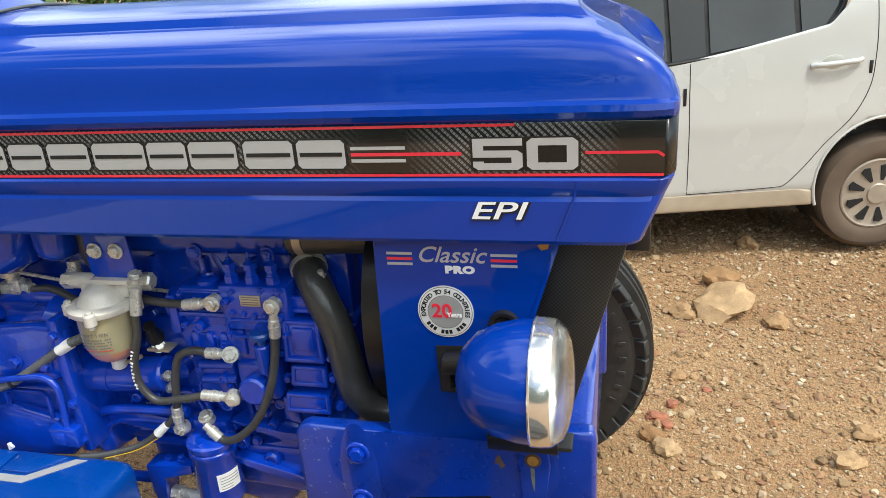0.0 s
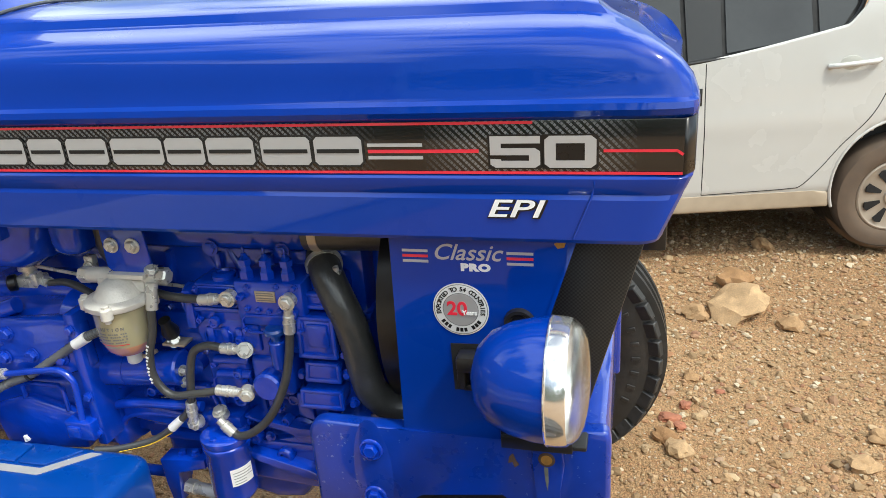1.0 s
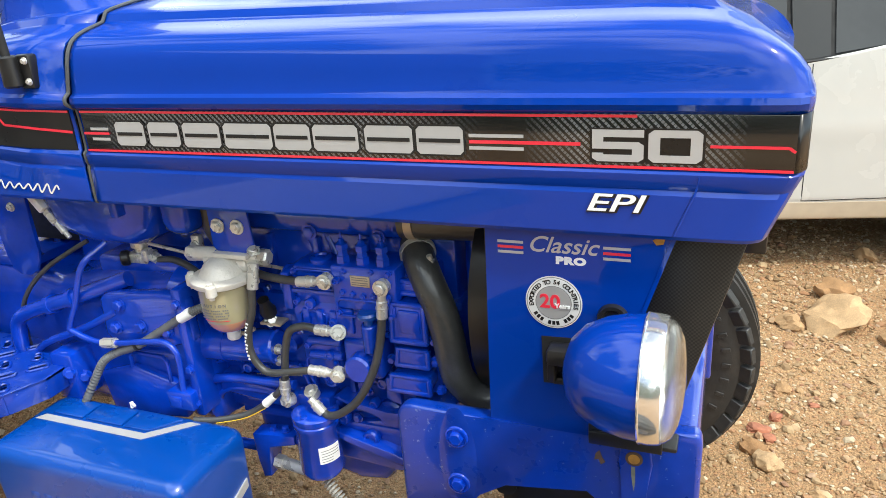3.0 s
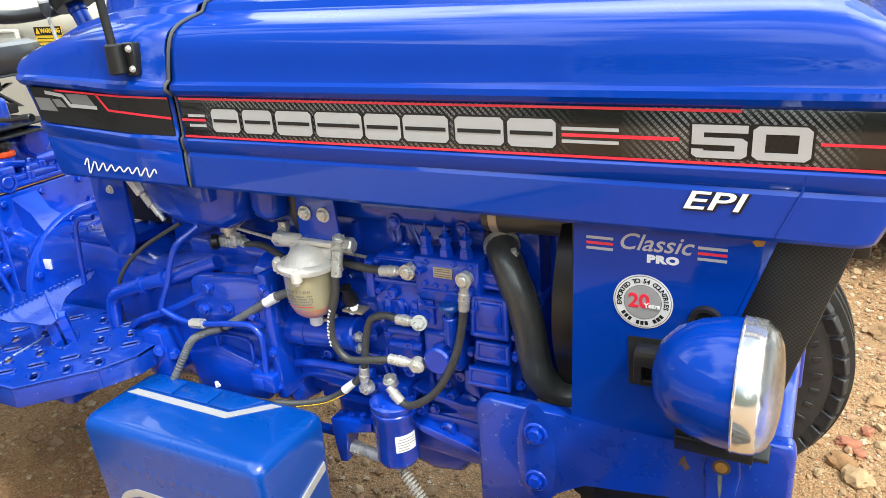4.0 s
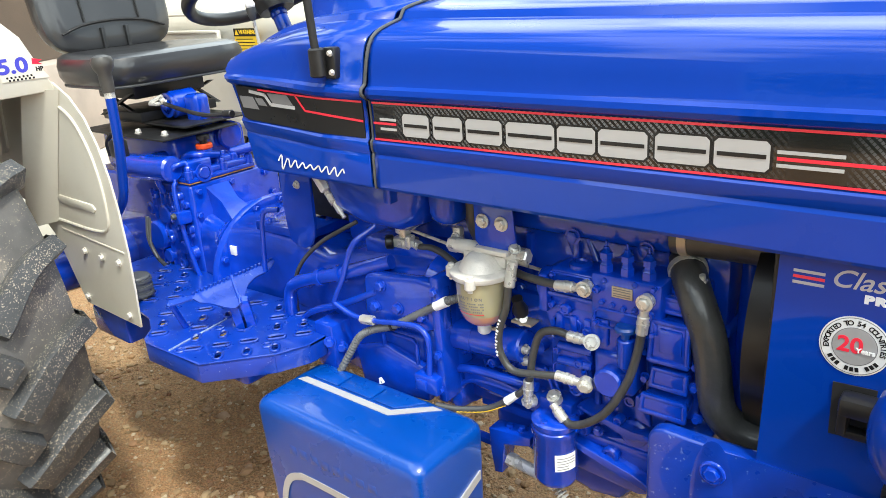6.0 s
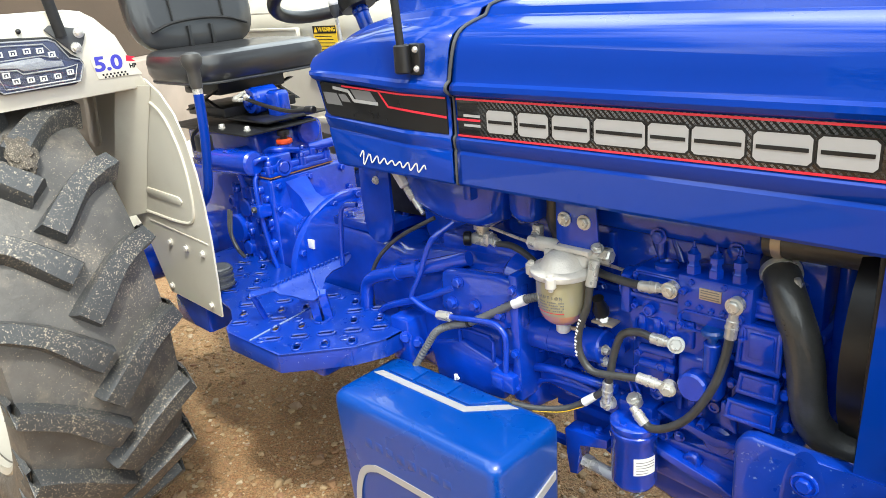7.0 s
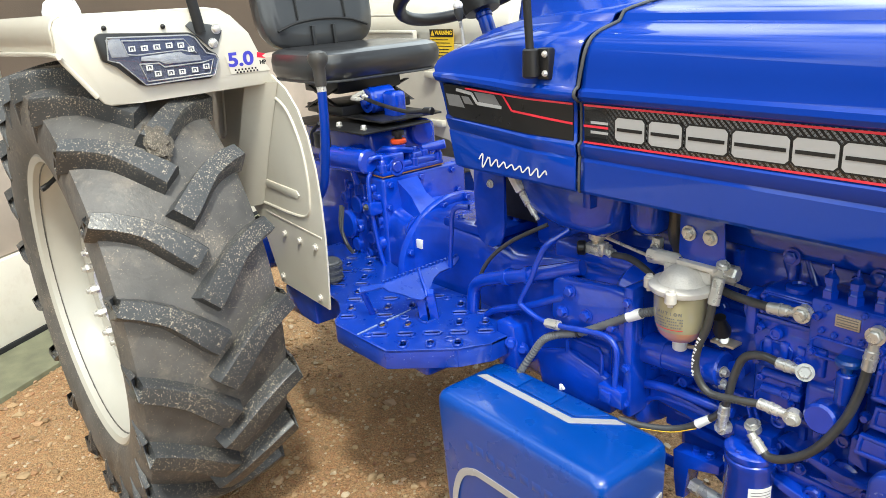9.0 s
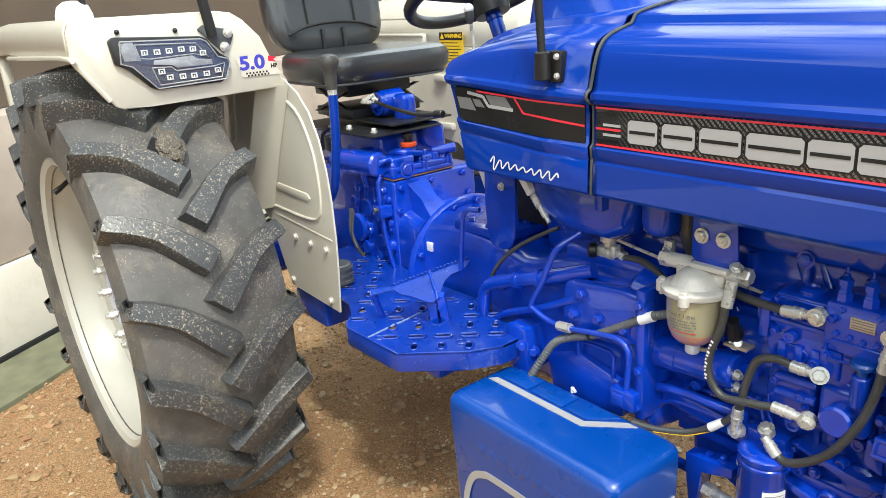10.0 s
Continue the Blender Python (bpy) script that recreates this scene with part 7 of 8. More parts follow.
def build_steering():
    st = new("steering_wheel")
    st.parent = tractor
    tagged(st, "black steering wheel on a blue column")
    m = Matrix.Translation((-1.44, 0.03, 1.39)) @ Matrix.Rotation(radians(-24), 4, "Y")
    bm = B()
    pts = [m @ Vector((0.2 * math.cos(2 * math.pi * k / 48), 0.2 * math.sin(2 * math.pi * k / 48), 0)) for k in range(49)]
    tube(bm, pts, 0.0165, 12, 1, caps=False)
    part("wheel_rim", bm, M_BLACK, st)
    bm = B()
    for k in range(3):
        a = radians(25 + 120 * k)
        tube(bm, [m @ Vector((0.03 * math.cos(a), 0.03 * math.sin(a), -0.03)), m @ Vector((0.12 * math.cos(a), 0.12 * math.sin(a), -0.015)), m @ Vector((0.2 * math.cos(a), 0.2 * math.sin(a), 0))], 0.009, 8, 5)
    lathe(bm, [(0, -0.07), (0.045, -0.07), (0.055, -0.03), (0.05, 0.0), (0.03, 0.012), (0, 0.014)], m, 24)
    part("wheel_hub", bm, M_BLACK, st)
    bm = B()
    a, b = m @ Vector((0, 0, -0.05)), m @ Vector((0, 0, -0.21))
    cyl(bm, a, b, 0.0190, seg=24)
    cyl(bm, m @ Vector((0, 0, -0.072)), m @ Vector((0, 0, -0.088)), 0.0215, seg=24, bevel=0.003)
    part("column", bm, M_HOOD, st, "blue column tube")
    bm = B()
    tube(bm, [(-1.386, -0.058, 1.225), (-1.388, -0.06, 1.262), (-1.394, -0.06, 1.30), (-1.397, -0.06, 1.318)], 0.0042, 8, 5)
    lv = part("throttle_lever", bm, M_ZINC, st, "bare steel hand throttle lever")
    bm = B()
    sleeve = frame_to((-1.396, -0.06, 1.308), (-1.401, -0.06, 1.346))[0]
    lathe(bm, [(0.0045, 0), (0.0085, 0.008), (0.0115, 0.018), (0.0118, 0.030), (0, 0.034)], sleeve, 16)
    part("throttle_sleeve", bm, M_SEAL, lv, "grey sleeve")
    bm = B()
    bmesh.ops.create_uvsphere(bm, u_segments=16, v_segments=10, radius=0.0125, matrix=Matrix.Translation((-1.401, -0.06, 1.345)))
    part("throttle_knob", bm, M_WHITE, lv, "white round throttle knob")
    bm = B()
    box(bm, (-1.412, -0.062, 1.215), (-1.374, -0.056, 1.250), 0.002)
    part("throttle_quadrant", bm, M_ZINC, st, "bare steel throttle quadrant")


build_steering()


def build_mirror_stalk():
    bm = B()
    box(bm, (-0.912, -0.292, 1.218), (-0.882, -0.272, 1.274), 0.004)
    mb = part("stalk_bracket", bm, M_BLACK, tractor, "black bracket with a thin upright stalk")
    bm = B()
    cyl(bm, (-0.917, -0.300, 1.222), (-0.917, -0.300, 1.274), 0.0165, 0.015, 18, 0.003)
    part("stalk_socket", bm, M_BLACK, mb)
    bm = B()
    tube(bm, [(-0.917, -0.302, 1.27), (-0.922, -0.302, 1.36), (-0.932, -0.303, 1.55)], 0.0075, 10, 4)
    part("stalk", bm, M_MATT, mb)
    bm = B()
    for z in (1.230, 1.264):
        bolt(bm, (-0.889, -0.2925, z), (0, -1, 0), 0.0045, 0.004)
    parts("bracket_screw", bm, M_ZINC, mb, "bright screws")


build_mirror_stalk()


# ---- fenders ----
def build_fender(side):
    """side: -1 for the near one. A box-shaped sheet fender with a lamp face, skirt and inner plate."""
    f = new("fender")
    f.parent = tractor
    tagged(f, "cream sheet steel rear fender")
    def fy(y):
        return y if side < 0 else -y
    upper = [(-0.908, 1.300), (-0.907, 1.360), (-0.900, 1.376), (-0.885, 1.384), (-0.56, 1.380), (-0.525, 1.374), (-0.50, 1.358), (-0.46, 1.315), (-0.415, 1.205)]
    bm = B()
    rings = []
    for x, dz, ins in ((-1.748, -0.002, 0.004), (-1.758, 0, 0), (-2.0, 0, 0), (-2.3, 0, 0), (-2.5, 0, 0), (-2.70, -0.008, 0), (-2.80, -0.03, 0)):
        rings.append([(x, fy(y), z + dz) for y, z in upper])
    loft(bm, rings)
    top = part("fender_top", bm, M_CREAM, f)
    s = top.modifiers.new("thickness", "SOLIDIFY")
    s.thickness, s.offset = 0.004, 0
    face = [(-0.907, 1.300), (-0.905, 1.358), (-0.897, 1.374), (-0.884, 1.381), (-0.56, 1.377), (-0.527, 1.371), (-0.502, 1.356), (-0.462, 1.315), (-0.405, 1.189), (-0.41, 1.184), (-0.75, 1.181), (-0.815, 1.182), (-0.832, 1.190), (-0.893, 1.278)]
    bm = B()
    prism(bm, [(fy(y), z) for y, z in face], -1.752, -1.742, "x", bevel=0.004, seg=2)
    part("fender_face", bm, M_CREAM, f)
    bm = B()
    tube(bm, [(-1.743, fy(-0.842), 1.205), (-1.743, fy(-0.895), 1.285), (-1.75, fy(-0.909), 1.303), (-2.0, fy(-0.91), 1.301), (-2.5, fy(-0.91), 1.29)], 0.006, 8, 4)
    part("skirt_bead", bm, M_CREAM, f)
    plate = [(-1.748, 1.205), (-1.68, 1.172), (-1.63, 1.125), (-1.595, 1.06), (-1.575, 0.98), (-1.567, 0.90), (-1.567, 0.80), (-1.575, 0.70), (-1.590, 0.588), (-1.862, 0.598), (-1.895, 0.66), (-1.95, 0.78), (-2.05, 0.86), (-2.4, 0.90), (-2.5, 1.2)]
    bm = B()
    prism(bm, plate, fy(-0.412), fy(-0.407))
    part("fender_plate", bm, M_CREAM, f, "ribbed cream inner plate")
    if side > 0:
        bm = B()
        for xa, za, xb, zb in ((-2.385, 0.902, -2.258, 0.926), (-2.155, 0.908, -2.062, 0.932), (-2.155, 1.082, -2.088, 1.106)):
            box(bm, (xa, 0.388, za), (xb, 0.410, zb), 0.005)
        box(bm, (-2.60, 0.392, 1.206), (-2.204, 0.410, 1.250), 0.004)
        box(bm, (-2.60, 0.386, 1.240), (-2.204, 0.394, 1.250), 0.003)
        box(bm, (-2.60, 0.398, 1.300), (-1.90, 0.409, 1.308), 0.003)
        parts("fender_rib", bm, M_CREAM, f)
    bm = B()
    for (xa, za), (xb, zb) in (((-1.865, 0.898), (-1.69, 0.893)),):
        prism(bm, [(xa, za - 0.012), (xb, zb - 0.012), (xb + 0.015, zb), (xb, zb + 0.012), (xa, za + 0.012), (xa - 0.015, za)], fy(-0.4155), fy(-0.4085), bevel=0.003)
    prism(bm, [(-1.90, 0.806), (-1.585, 0.790), (-1.585, 0.796), (-1.90, 0.812)], fy(-0.4135), fy(-0.4105), bevel=0.001)
    rim = smooth_path([(x, fy(-0.4118), z) for x, z in ((-1.905, 0.835), (-1.72, 0.832), (-1.645, 0.845), (-1.622, 0.89), (-1.620, 0.97), (-1.640, 1.05), (-1.695, 1.125), (-1.80, 1.165))], 5)
    tube(bm, rim, 0.0048, 8, 1)
    parts("fender_rib", bm, M_CREAM, f)
    bm = B()
    for x, z in ((-1.795, 0.762), (-1.708, 0.760), (-1.622, 0.761), (-1.63, 0.612), (-1.845, 0.62)):
        bolt(bm, (x, fy(-0.4125), z), (0, side, 0), 0.008, 0.006)
    parts("fender_bolt", bm, M_ALU, f, "bright bolts")
    # stay between skirt and plate, and the folded strip behind it
    bm = B()
    loft(bm, [[(-1.712, fy(-0.414), 1.19), (-1.79, fy(-0.468), 1.19), (-1.795, fy(-0.468), 1.19), (-1.717, fy(-0.412), 1.19)], [(-1.82, fy(-0.414), 1.0), (-1.90, fy(-0.468), 0.99), (-1.905, fy(-0.468), 0.99), (-1.825, fy(-0.412), 1.0)], [(-1.905, fy(-0.414), 0.83), (-1.985, fy(-0.465), 0.81), (-1.99, fy(-0.465), 0.81), (-1.91, fy(-0.412), 0.83)]], close=True, caps=True)
    prism(bm, [(-2.10, 1.20), (-2.03, 1.20), (-2.07, 1.02), (-2.09, 1.005), (-2.12, 1.0), (-2.145, 1.015)], fy(-0.432), fy(-0.424), bevel=0.002)
    box(bm, (-2.02, fy(-0.62), 1.08), (-1.99, fy(-0.58), 1.37), 0.006)
    box(bm, (-2.76, fy(-0.905), 0.95), (-2.72, fy(-0.875), 1.31), 0.006)
    parts("fender_stay", bm, M_CREAM, f)
    return f


fender = build_fender(-1)
far_fender = build_fender(1)


def build_fender_fittings(f):
    X = -1.741
    body = [(-0.826, 1.334), (-0.815, 1.342), (-0.615, 1.328), (-0.60, 1.32), (-0.577, 1.281), (-0.556, 1.275), (-0.550, 1.262), (-0.566, 1.225), (-0.58, 1.217), (-0.735, 1.217), (-0.75, 1.224), (-0.792, 1.272), (-0.82, 1.282)]
    bm = B()
    prism(bm, body, X - 0.002, X + 0.012, "x", bevel=0.004)
    lamp = part("fender_lamp", bm, M_BLACK, f, "angular LED front lamp in a black frame")
    cen = Vector((-0.68, 1.277))
    bm = B()
    inner = [(-0.802, 1.331), (-0.619, 1.322), (-0.605, 1.315), (-0.582, 1.278), (-0.560, 1.271), (-0.555, 1.260), (-0.570, 1.224), (-0.736, 1.2205), (-0.785, 1.275), (-0.808, 1.283)]
    prism(bm, inner, X + 0.012, X + 0.0135, "x")
    M_NAVY = paint("grey_blue_reflector", (0.060, 0.070, 0.115), 0.2, coat=0.8)
    part("lamp_reflector", bm, M_NAVY, lamp, "dark grey-blue lamp reflector")
    M_FROST = paint("frosted_lamp_plastic", (0.27, 0.28, 0.31), 0.25, coat=0.6)
    bm = B()
    prism(bm, [(-0.806, 1.327), (-0.775, 1.329), (-0.762, 1.286), (-0.800, 1.288)], X + 0.012, X + 0.0150, "x", bevel=0.001)
    prism(bm, [(-0.735, 1.284), (-0.645, 1.287), (-0.632, 1.277), (-0.600, 1.274), (-0.597, 1.262), (-0.685, 1.262), (-0.695, 1.271), (-0.738, 1.274)], X + 0.0135, X + 0.0160, "x", bevel=0.001)
    parts("lamp_bezel", bm, M_FROST, lamp, "frosted grey light guide")
    bm = B()
    for pts in ([(-0.772, 1.322), (-0.632, 1.314), (-0.606, 1.280), (-0.640, 1.290), (-0.745, 1.288), (-0.765, 1.292), (-0.772, 1.322)], [(-0.742, 1.268), (-0.698, 1.266), (-0.687, 1.256), (-0.595, 1.257), (-0.568, 1.262), (-0.580, 1.230), (-0.730, 1.228), (-0.742, 1.268)]):
        tube(bm, [(X + 0.0150, y, z) for y, z in pts], 0.0016, 6, 1)
    rim = [Vector((X + 0.0150, y, z)) for y, z in inner]
    tube(bm, [*rim, rim[0]], 0.0018, 6, 1, caps=False)
    parts("lamp_trim", bm, M_SIL3, lamp, "thin bright trim lines", gap=-0.01)
    for y, z in [(-0.753, 1.303), (-0.725, 1.302), (-0.697, 1.302), (-0.668, 1.303), (-0.641, 1.301), (-0.618, 1.290), (-0.722, 1.258), (-0.705, 1.243), (-0.675, 1.242), (-0.648, 1.241), (-0.617, 1.242), (-0.588, 1.247)]:
        bm = B()
        for y0, y1, z0, z1 in ((-0.0075, -0.0045, -0.006, 0.006), (0.0045, 0.0075, -0.006, 0.006), (-0.0045, 0.0045, 0.0035, 0.006), (-0.0045, 0.0045, -0.006, -0.0035), (-0.0015, 0.0015, -0.0035, 0.001)):
            box(bm, (X + 0.0140, y + y0, z + z0), (X + 0.0175, y + y1, z + z1), 0.0006)
        part("led", bm, M_PALE, lamp, "pale square LED cup")
    bm = B()
    prism(bm, inner, X + 0.019, X + 0.021, "x")
    g = part("lamp_cover", bm, M_GLASS, lamp, "clear lamp cover")
    g.visible_shadow = False
    bm = B()
    for y in (-0.80, -0.67):
        bmesh.ops.create_uvsphere(bm, u_segments=10, v_segments=6, radius=0.006, matrix=Matrix.Translation((X + 0.002, y, 1.352 - (y + 0.8) * 0.05)))
    parts("lamp_screw", bm, M_BLACK, lamp)
    # black pole on a three-cornered plate
    bm = B()
    prism(bm, [(-0.618, 1.343), (-0.605, 1.352), (-0.538, 1.337), (-0.530, 1.325), (-0.548, 1.288), (-0.562, 1.284)], X - 0.001, X + 0.005, "x", bevel=0.0015)
    pl = part("pole_plate", bm, M_SEAL, f, "dark grey three-cornered pole plate")
    bm = B()
    tube(bm, [(X + 0.008, -0.585, 1.325), (X + 0.008, -0.592, 1.38), (X + 0.0, -0.62, 1.60)], 0.0125, 12, 3)
    part("pole", bm, M_MATT, pl)
    bm = B()
    bolt(bm, (X + 0.005, -0.545, 1.33), (1, 0, 0), 0.009, 0.006)
    bolt(bm, (X + 0.005, -0.558, 1.298), (1, 0, 0), 0.009, 0.006)
    parts("pole_bolt", bm, M_ZINC, pl, "bright bolts")
    # power sticker
    bm = B()
    prism(bm, [(-0.532, 1.268), (-0.443, 1.266), (-0.415, 1.218), (-0.522, 1.220)], X + 0.001, X + 0.0016, "x")
    stick = part("sticker", bm, M_CREAM, f, "clear power sticker with blue numerals")
    m = Matrix.Translation((X + 0.002, -0.492, 1.250)) @ Matrix(((0, 0, 1, 0), (1, 0, 0, 0), (0, 1, 0, 0), (0, 0, 0, 1)))
    bm = B()
    text_mesh(bm, "5.0", 0.046, m @ Matrix.Translation((0.0, 0.002, 0)), bold=0.0016, width=1.22)
    part("sticker_number", bm, paint("violet_blue_print", (0.05, 0.05, 0.42), 0.4), stick, "blue numerals 50")
    bm = B()
    text_mesh(bm, "HP", 0.014, m @ Matrix.Translation((0.058, -0.010, 0)), bold=0.0006)
    for k in range(14):
        a, b = divmod(k, 2)
        box(bm, (-0.02 + 0.009 * a, -0.024 - 0.006 * b, 0), (-0.0155 + 0.009 * a, -0.0195 - 0.006 * b, 0.0004), 0, m @ Matrix.Translation((0.004 * b, 0, 0)))
    parts("sticker_check", bm, M_DECAL, stick)
    bm = B()
    prism(bm, [(-0.446, 1.266), (-0.424, 1.260), (-0.434, 1.256), (-0.424, 1.249), (-0.448, 1.253)], X + 0.0016, X + 0.0022, "x")
    part("sticker_flash", bm, M_RED, stick)
    # small white dome on the top
    bm = B()
    lathe(bm, [(0.0, 0.045), (0.02, 0.043), (0.036, 0.032), (0.043, 0.012), (0.044, 0.0), (0, 0)], pose(-2.0, -0.82, 1.384), 24)
    part("white_dome", bm, M_WHITE, f, "small white plastic dome")
    bm = B()
    tube(bm, [(-1.98, -0.80, 1.39), (-1.985, -0.80, 1.48), (-1.99, -0.80, 1.60)], 0.008, 10, 3)
    part("rear_pole", bm, M_MATT, f)


build_fender_fittings(fender)


def build_far_fender_fittings(f):
    y = 0.404
    bm = B()
    prism(bm, [(-2.118, 1.254), (-1.988, 1.254), (-1.988, 1.134), (-2.118, 1.134)], y - 0.002, y)
    st = part("warning_sticker", bm, M_YELLOW, f, "yellow and black WARNING sticker")
    bm = B()
    prism(bm, [(-2.118, 1.254), (-1.988, 1.254), (-1.988, 1.228), (-2.118, 1.228)], y - 0.003, y - 0.002)
    for k in range(7):
        box(bm, (-2.11, y - 0.0025, 1.217 - 0.011 * k), (-2.016 + 0.008 * (k % 3), y - 0.0021, 1.2195 - 0.011 * k))
    part("sticker_header", bm, M_DECAL, st)
    bm = B()
    text_mesh(bm, "WARNING", 0.0195, on_side(-2.040, y - 0.0032, 1.241), bold=0.0006)
    prism(bm, [(-2.112, 1.232), (-2.091, 1.232), (-2.1015, 1.251)], y - 0.0036, y - 0.003)
    part("sticker_word", bm, M_YELLOW, st)


build_far_fender_fittings(far_fender)

# ---- far wheels ----
build_rear_wheel((-2.10, 0.762, 0.622), 1)


def build_wheel_nuts(w, out):
    bm = B()
    for k in range(12):
        a = 2 * math.pi * (k + 0.3) / 12
        p = Vector((0.14 * math.cos(a), out * 0.075, 0.14 * math.sin(a)))
        bolt(bm, p, (0, out, 0), 0.0145, 0.020)
        cyl(bm, p, p + Vector((0, out * 0.032, 0)), 0.008, seg=10)
    parts("wheel_nut", bm, M_ZINC, w, "grey wheel nuts")
    bm = B()
    a = radians(118)
    p = Vector((0.37 * math.cos(a), out * 0.105, 0.37 * math.sin(a)))
    cyl(bm, p, p + Vector((-0.02 * math.cos(a), out * 0.03, -0.02 * math.sin(a))), 0.007, seg=10)
    cyl(bm, p + Vector((-0.02 * math.cos(a), out * 0.03, -0.02 * math.sin(a))), p + Vector((-0.03 * math.cos(a), out * 0.05, -0.03 * math.sin(a))), 0.0085, seg=10)
    part("valve", bm, M_BLACK, w, "black valve")


build_wheel_nuts(rear, -1)


def build_mud_clod(w, at, size, seed):
    """A crust of dried mud with straw on the nose of a lug."""
    rng = random.Random(seed)
    bm = B()
    m = Matrix.Translation(Vector(at) - w.location) @ Matrix.Rotation(radians(45), 4, "Y") @ Matrix.Diagonal((*size, 1))
    bmesh.ops.create_icosphere(bm, subdivisions=4, radius=1.0)
    for v in bm.verts:
        v.co *= 0.86 + 0.22 * noise.noise(v.co * 2.1 + Vector((seed, 0, 0))) + 0.10 * noise.noise(v.co * 6.5) + rng.uniform(-0.02, 0.02)
    bm.transform(m)
    part("mud_clod", bm, M_MUD, w, "crust of dried brown mud with straw")


build_mud_clod(rear, (-1.675, -0.752, 1.098), (0.062, 0.036, 0.024), 4)


M_FRONT = paint("front_tyre_rubber", (0.024, 0.024, 0.024), 0.5, var=0.3, scale=16, bump=0.3, bump_scale=90, dust=(0.12, 0.10, 0.085), dust_amount=0.25)


def build_front_wheel(at, out):
    w = new("front_wheel")
    w.parent = tractor
    w.location = at
    bm = B()
    R, W, rr = 0.372, 0.17, 0.215
    h = W / 2
    prof = [(rr, -h * 0.7), (rr + 0.02, -h * 0.85), (rr + 0.06, -h), (R - 0.055, -h * 0.98), (R - 0.028, -h * 0.86), (R - 0.012, -h * 0.55), (R - 0.008, 0)]
    prof += [(r, -y) for r, y in reversed(prof[:-1])]
    lathe(bm, prof, Matrix.Rotation(radians(-90), 4, "X"), 72)
    for ring_y in (-0.045, 0.0, 0.045):
        lathe(bm, [(R - 0.02, ring_y - 0.012), (R, ring_y - 0.009), (R, ring_y + 0.009), (R - 0.02, ring_y + 0.012)], Matrix.Rotation(radians(-90), 4, "X"), 72)
    part("tyre", bm, M_FRONT, w, "worn black front tyre with side blocks", pieces="tread_rib")
    for side in (-1, 1):
        first = None
        for k in range(40):
            if first is None:
                bm = B()
                box(bm, (-0.036, -0.011, -0.0225), (0.026, 0.010, 0.0225), 0.003, Matrix.Translation((R - 0.038, side * h * 0.87, 0)) @ Matrix.Rotation(side * radians(30), 4, "Z"), 1)
                first = ob = part("tread_block", bm, M_FRONT, w)
            else:
                ob = new("tread_block", first.data)
                ob.parent = w
            ob.rotation_euler = (0, -2 * math.pi * (k + 0.25 * side) / 40, 0)
    for k in range(8):
        bm = B()
        box(bm, (-0.011, -0.002, -0.0045 - 0.002 * (k % 2)), (0.011, 0.002, 0.0045), 0.001, Matrix.Rotation(radians(24 - 8.5 * k), 4, "Y") @ Matrix.Translation((0.292, -out * (h + 0.001), 0)), 1)
        part("sidewall_mark", bm, M_FRONT, w)
    bm = B()
    m = Matrix.Rotation(radians(-90 * out), 4, "X")
    lathe(bm, [(rr + 0.012, 0.062), (rr + 0.014, 0.072), (rr, 0.075), (rr - 0.012, 0.05), (rr - 0.03, 0.02), (0.12, 0.0), (0.07, 0.02), (0, 0.03)], m, 40)
    lathe(bm, [(rr + 0.012, -0.062), (rr + 0.014, -0.072), (rr, -0.075), (rr - 0.012, -0.05), (rr - 0.03, 0.018)], m, 40)
    part("rim", bm, M_RIM, w, "cream front rim")
    return w


build_front_wheel((-0.055, 0.63, 0.36), 1)
build_front_wheel((-0.055, -0.66, 0.36), -1)
bm = B()
box(bm, (-0.11, -0.52, 0.36), (0.0, 0.50, 0.47), 0.015)
for s in (-1, 1):
    cyl(bm, (-0.055, s * 0.50, 0.30), (-0.055, s * 0.50, 0.52), 0.04, seg=20, bevel=0.005)
    cyl(bm, (-0.055, s * 0.50, 0.36), (-0.055, s * 0.60, 0.36), 0.03, seg=16)
part("front_axle", bm, M_BLUE, tractor, "blue front axle beam")
bm = B()
cyl(bm, (-0.12, -0.20, 0.50), (-0.12, -0.16, 0.50), 0.02, seg=14)
box(bm, (-0.13, -0.19, 0.44), (0.06, -0.12, 0.57), 0.01)
part("axle_pivot", bm, M_MATT, tractor, "dark axle pivot")
bm = B()
bolt(bm, (-0.08, -0.19, 0.535), (0, -1, 0), 0.018, 0.014)
part("pivot_bolt", bm, M_ZINC, tractor, "zinc pivot bolt")
bm = B()
box(bm, (0.235, 0.18, 0.82), (0.285, 0.22, 0.90), 0.006)
tube(bm, [(0.262, 0.2, 0.98), (0.275, 0.205, 0.93), (0.27, 0.205, 0.87)], 0.003, 6, 5)
part("bonnet_catch", bm, M_BLACK, tractor, "black bonnet catch with cable")


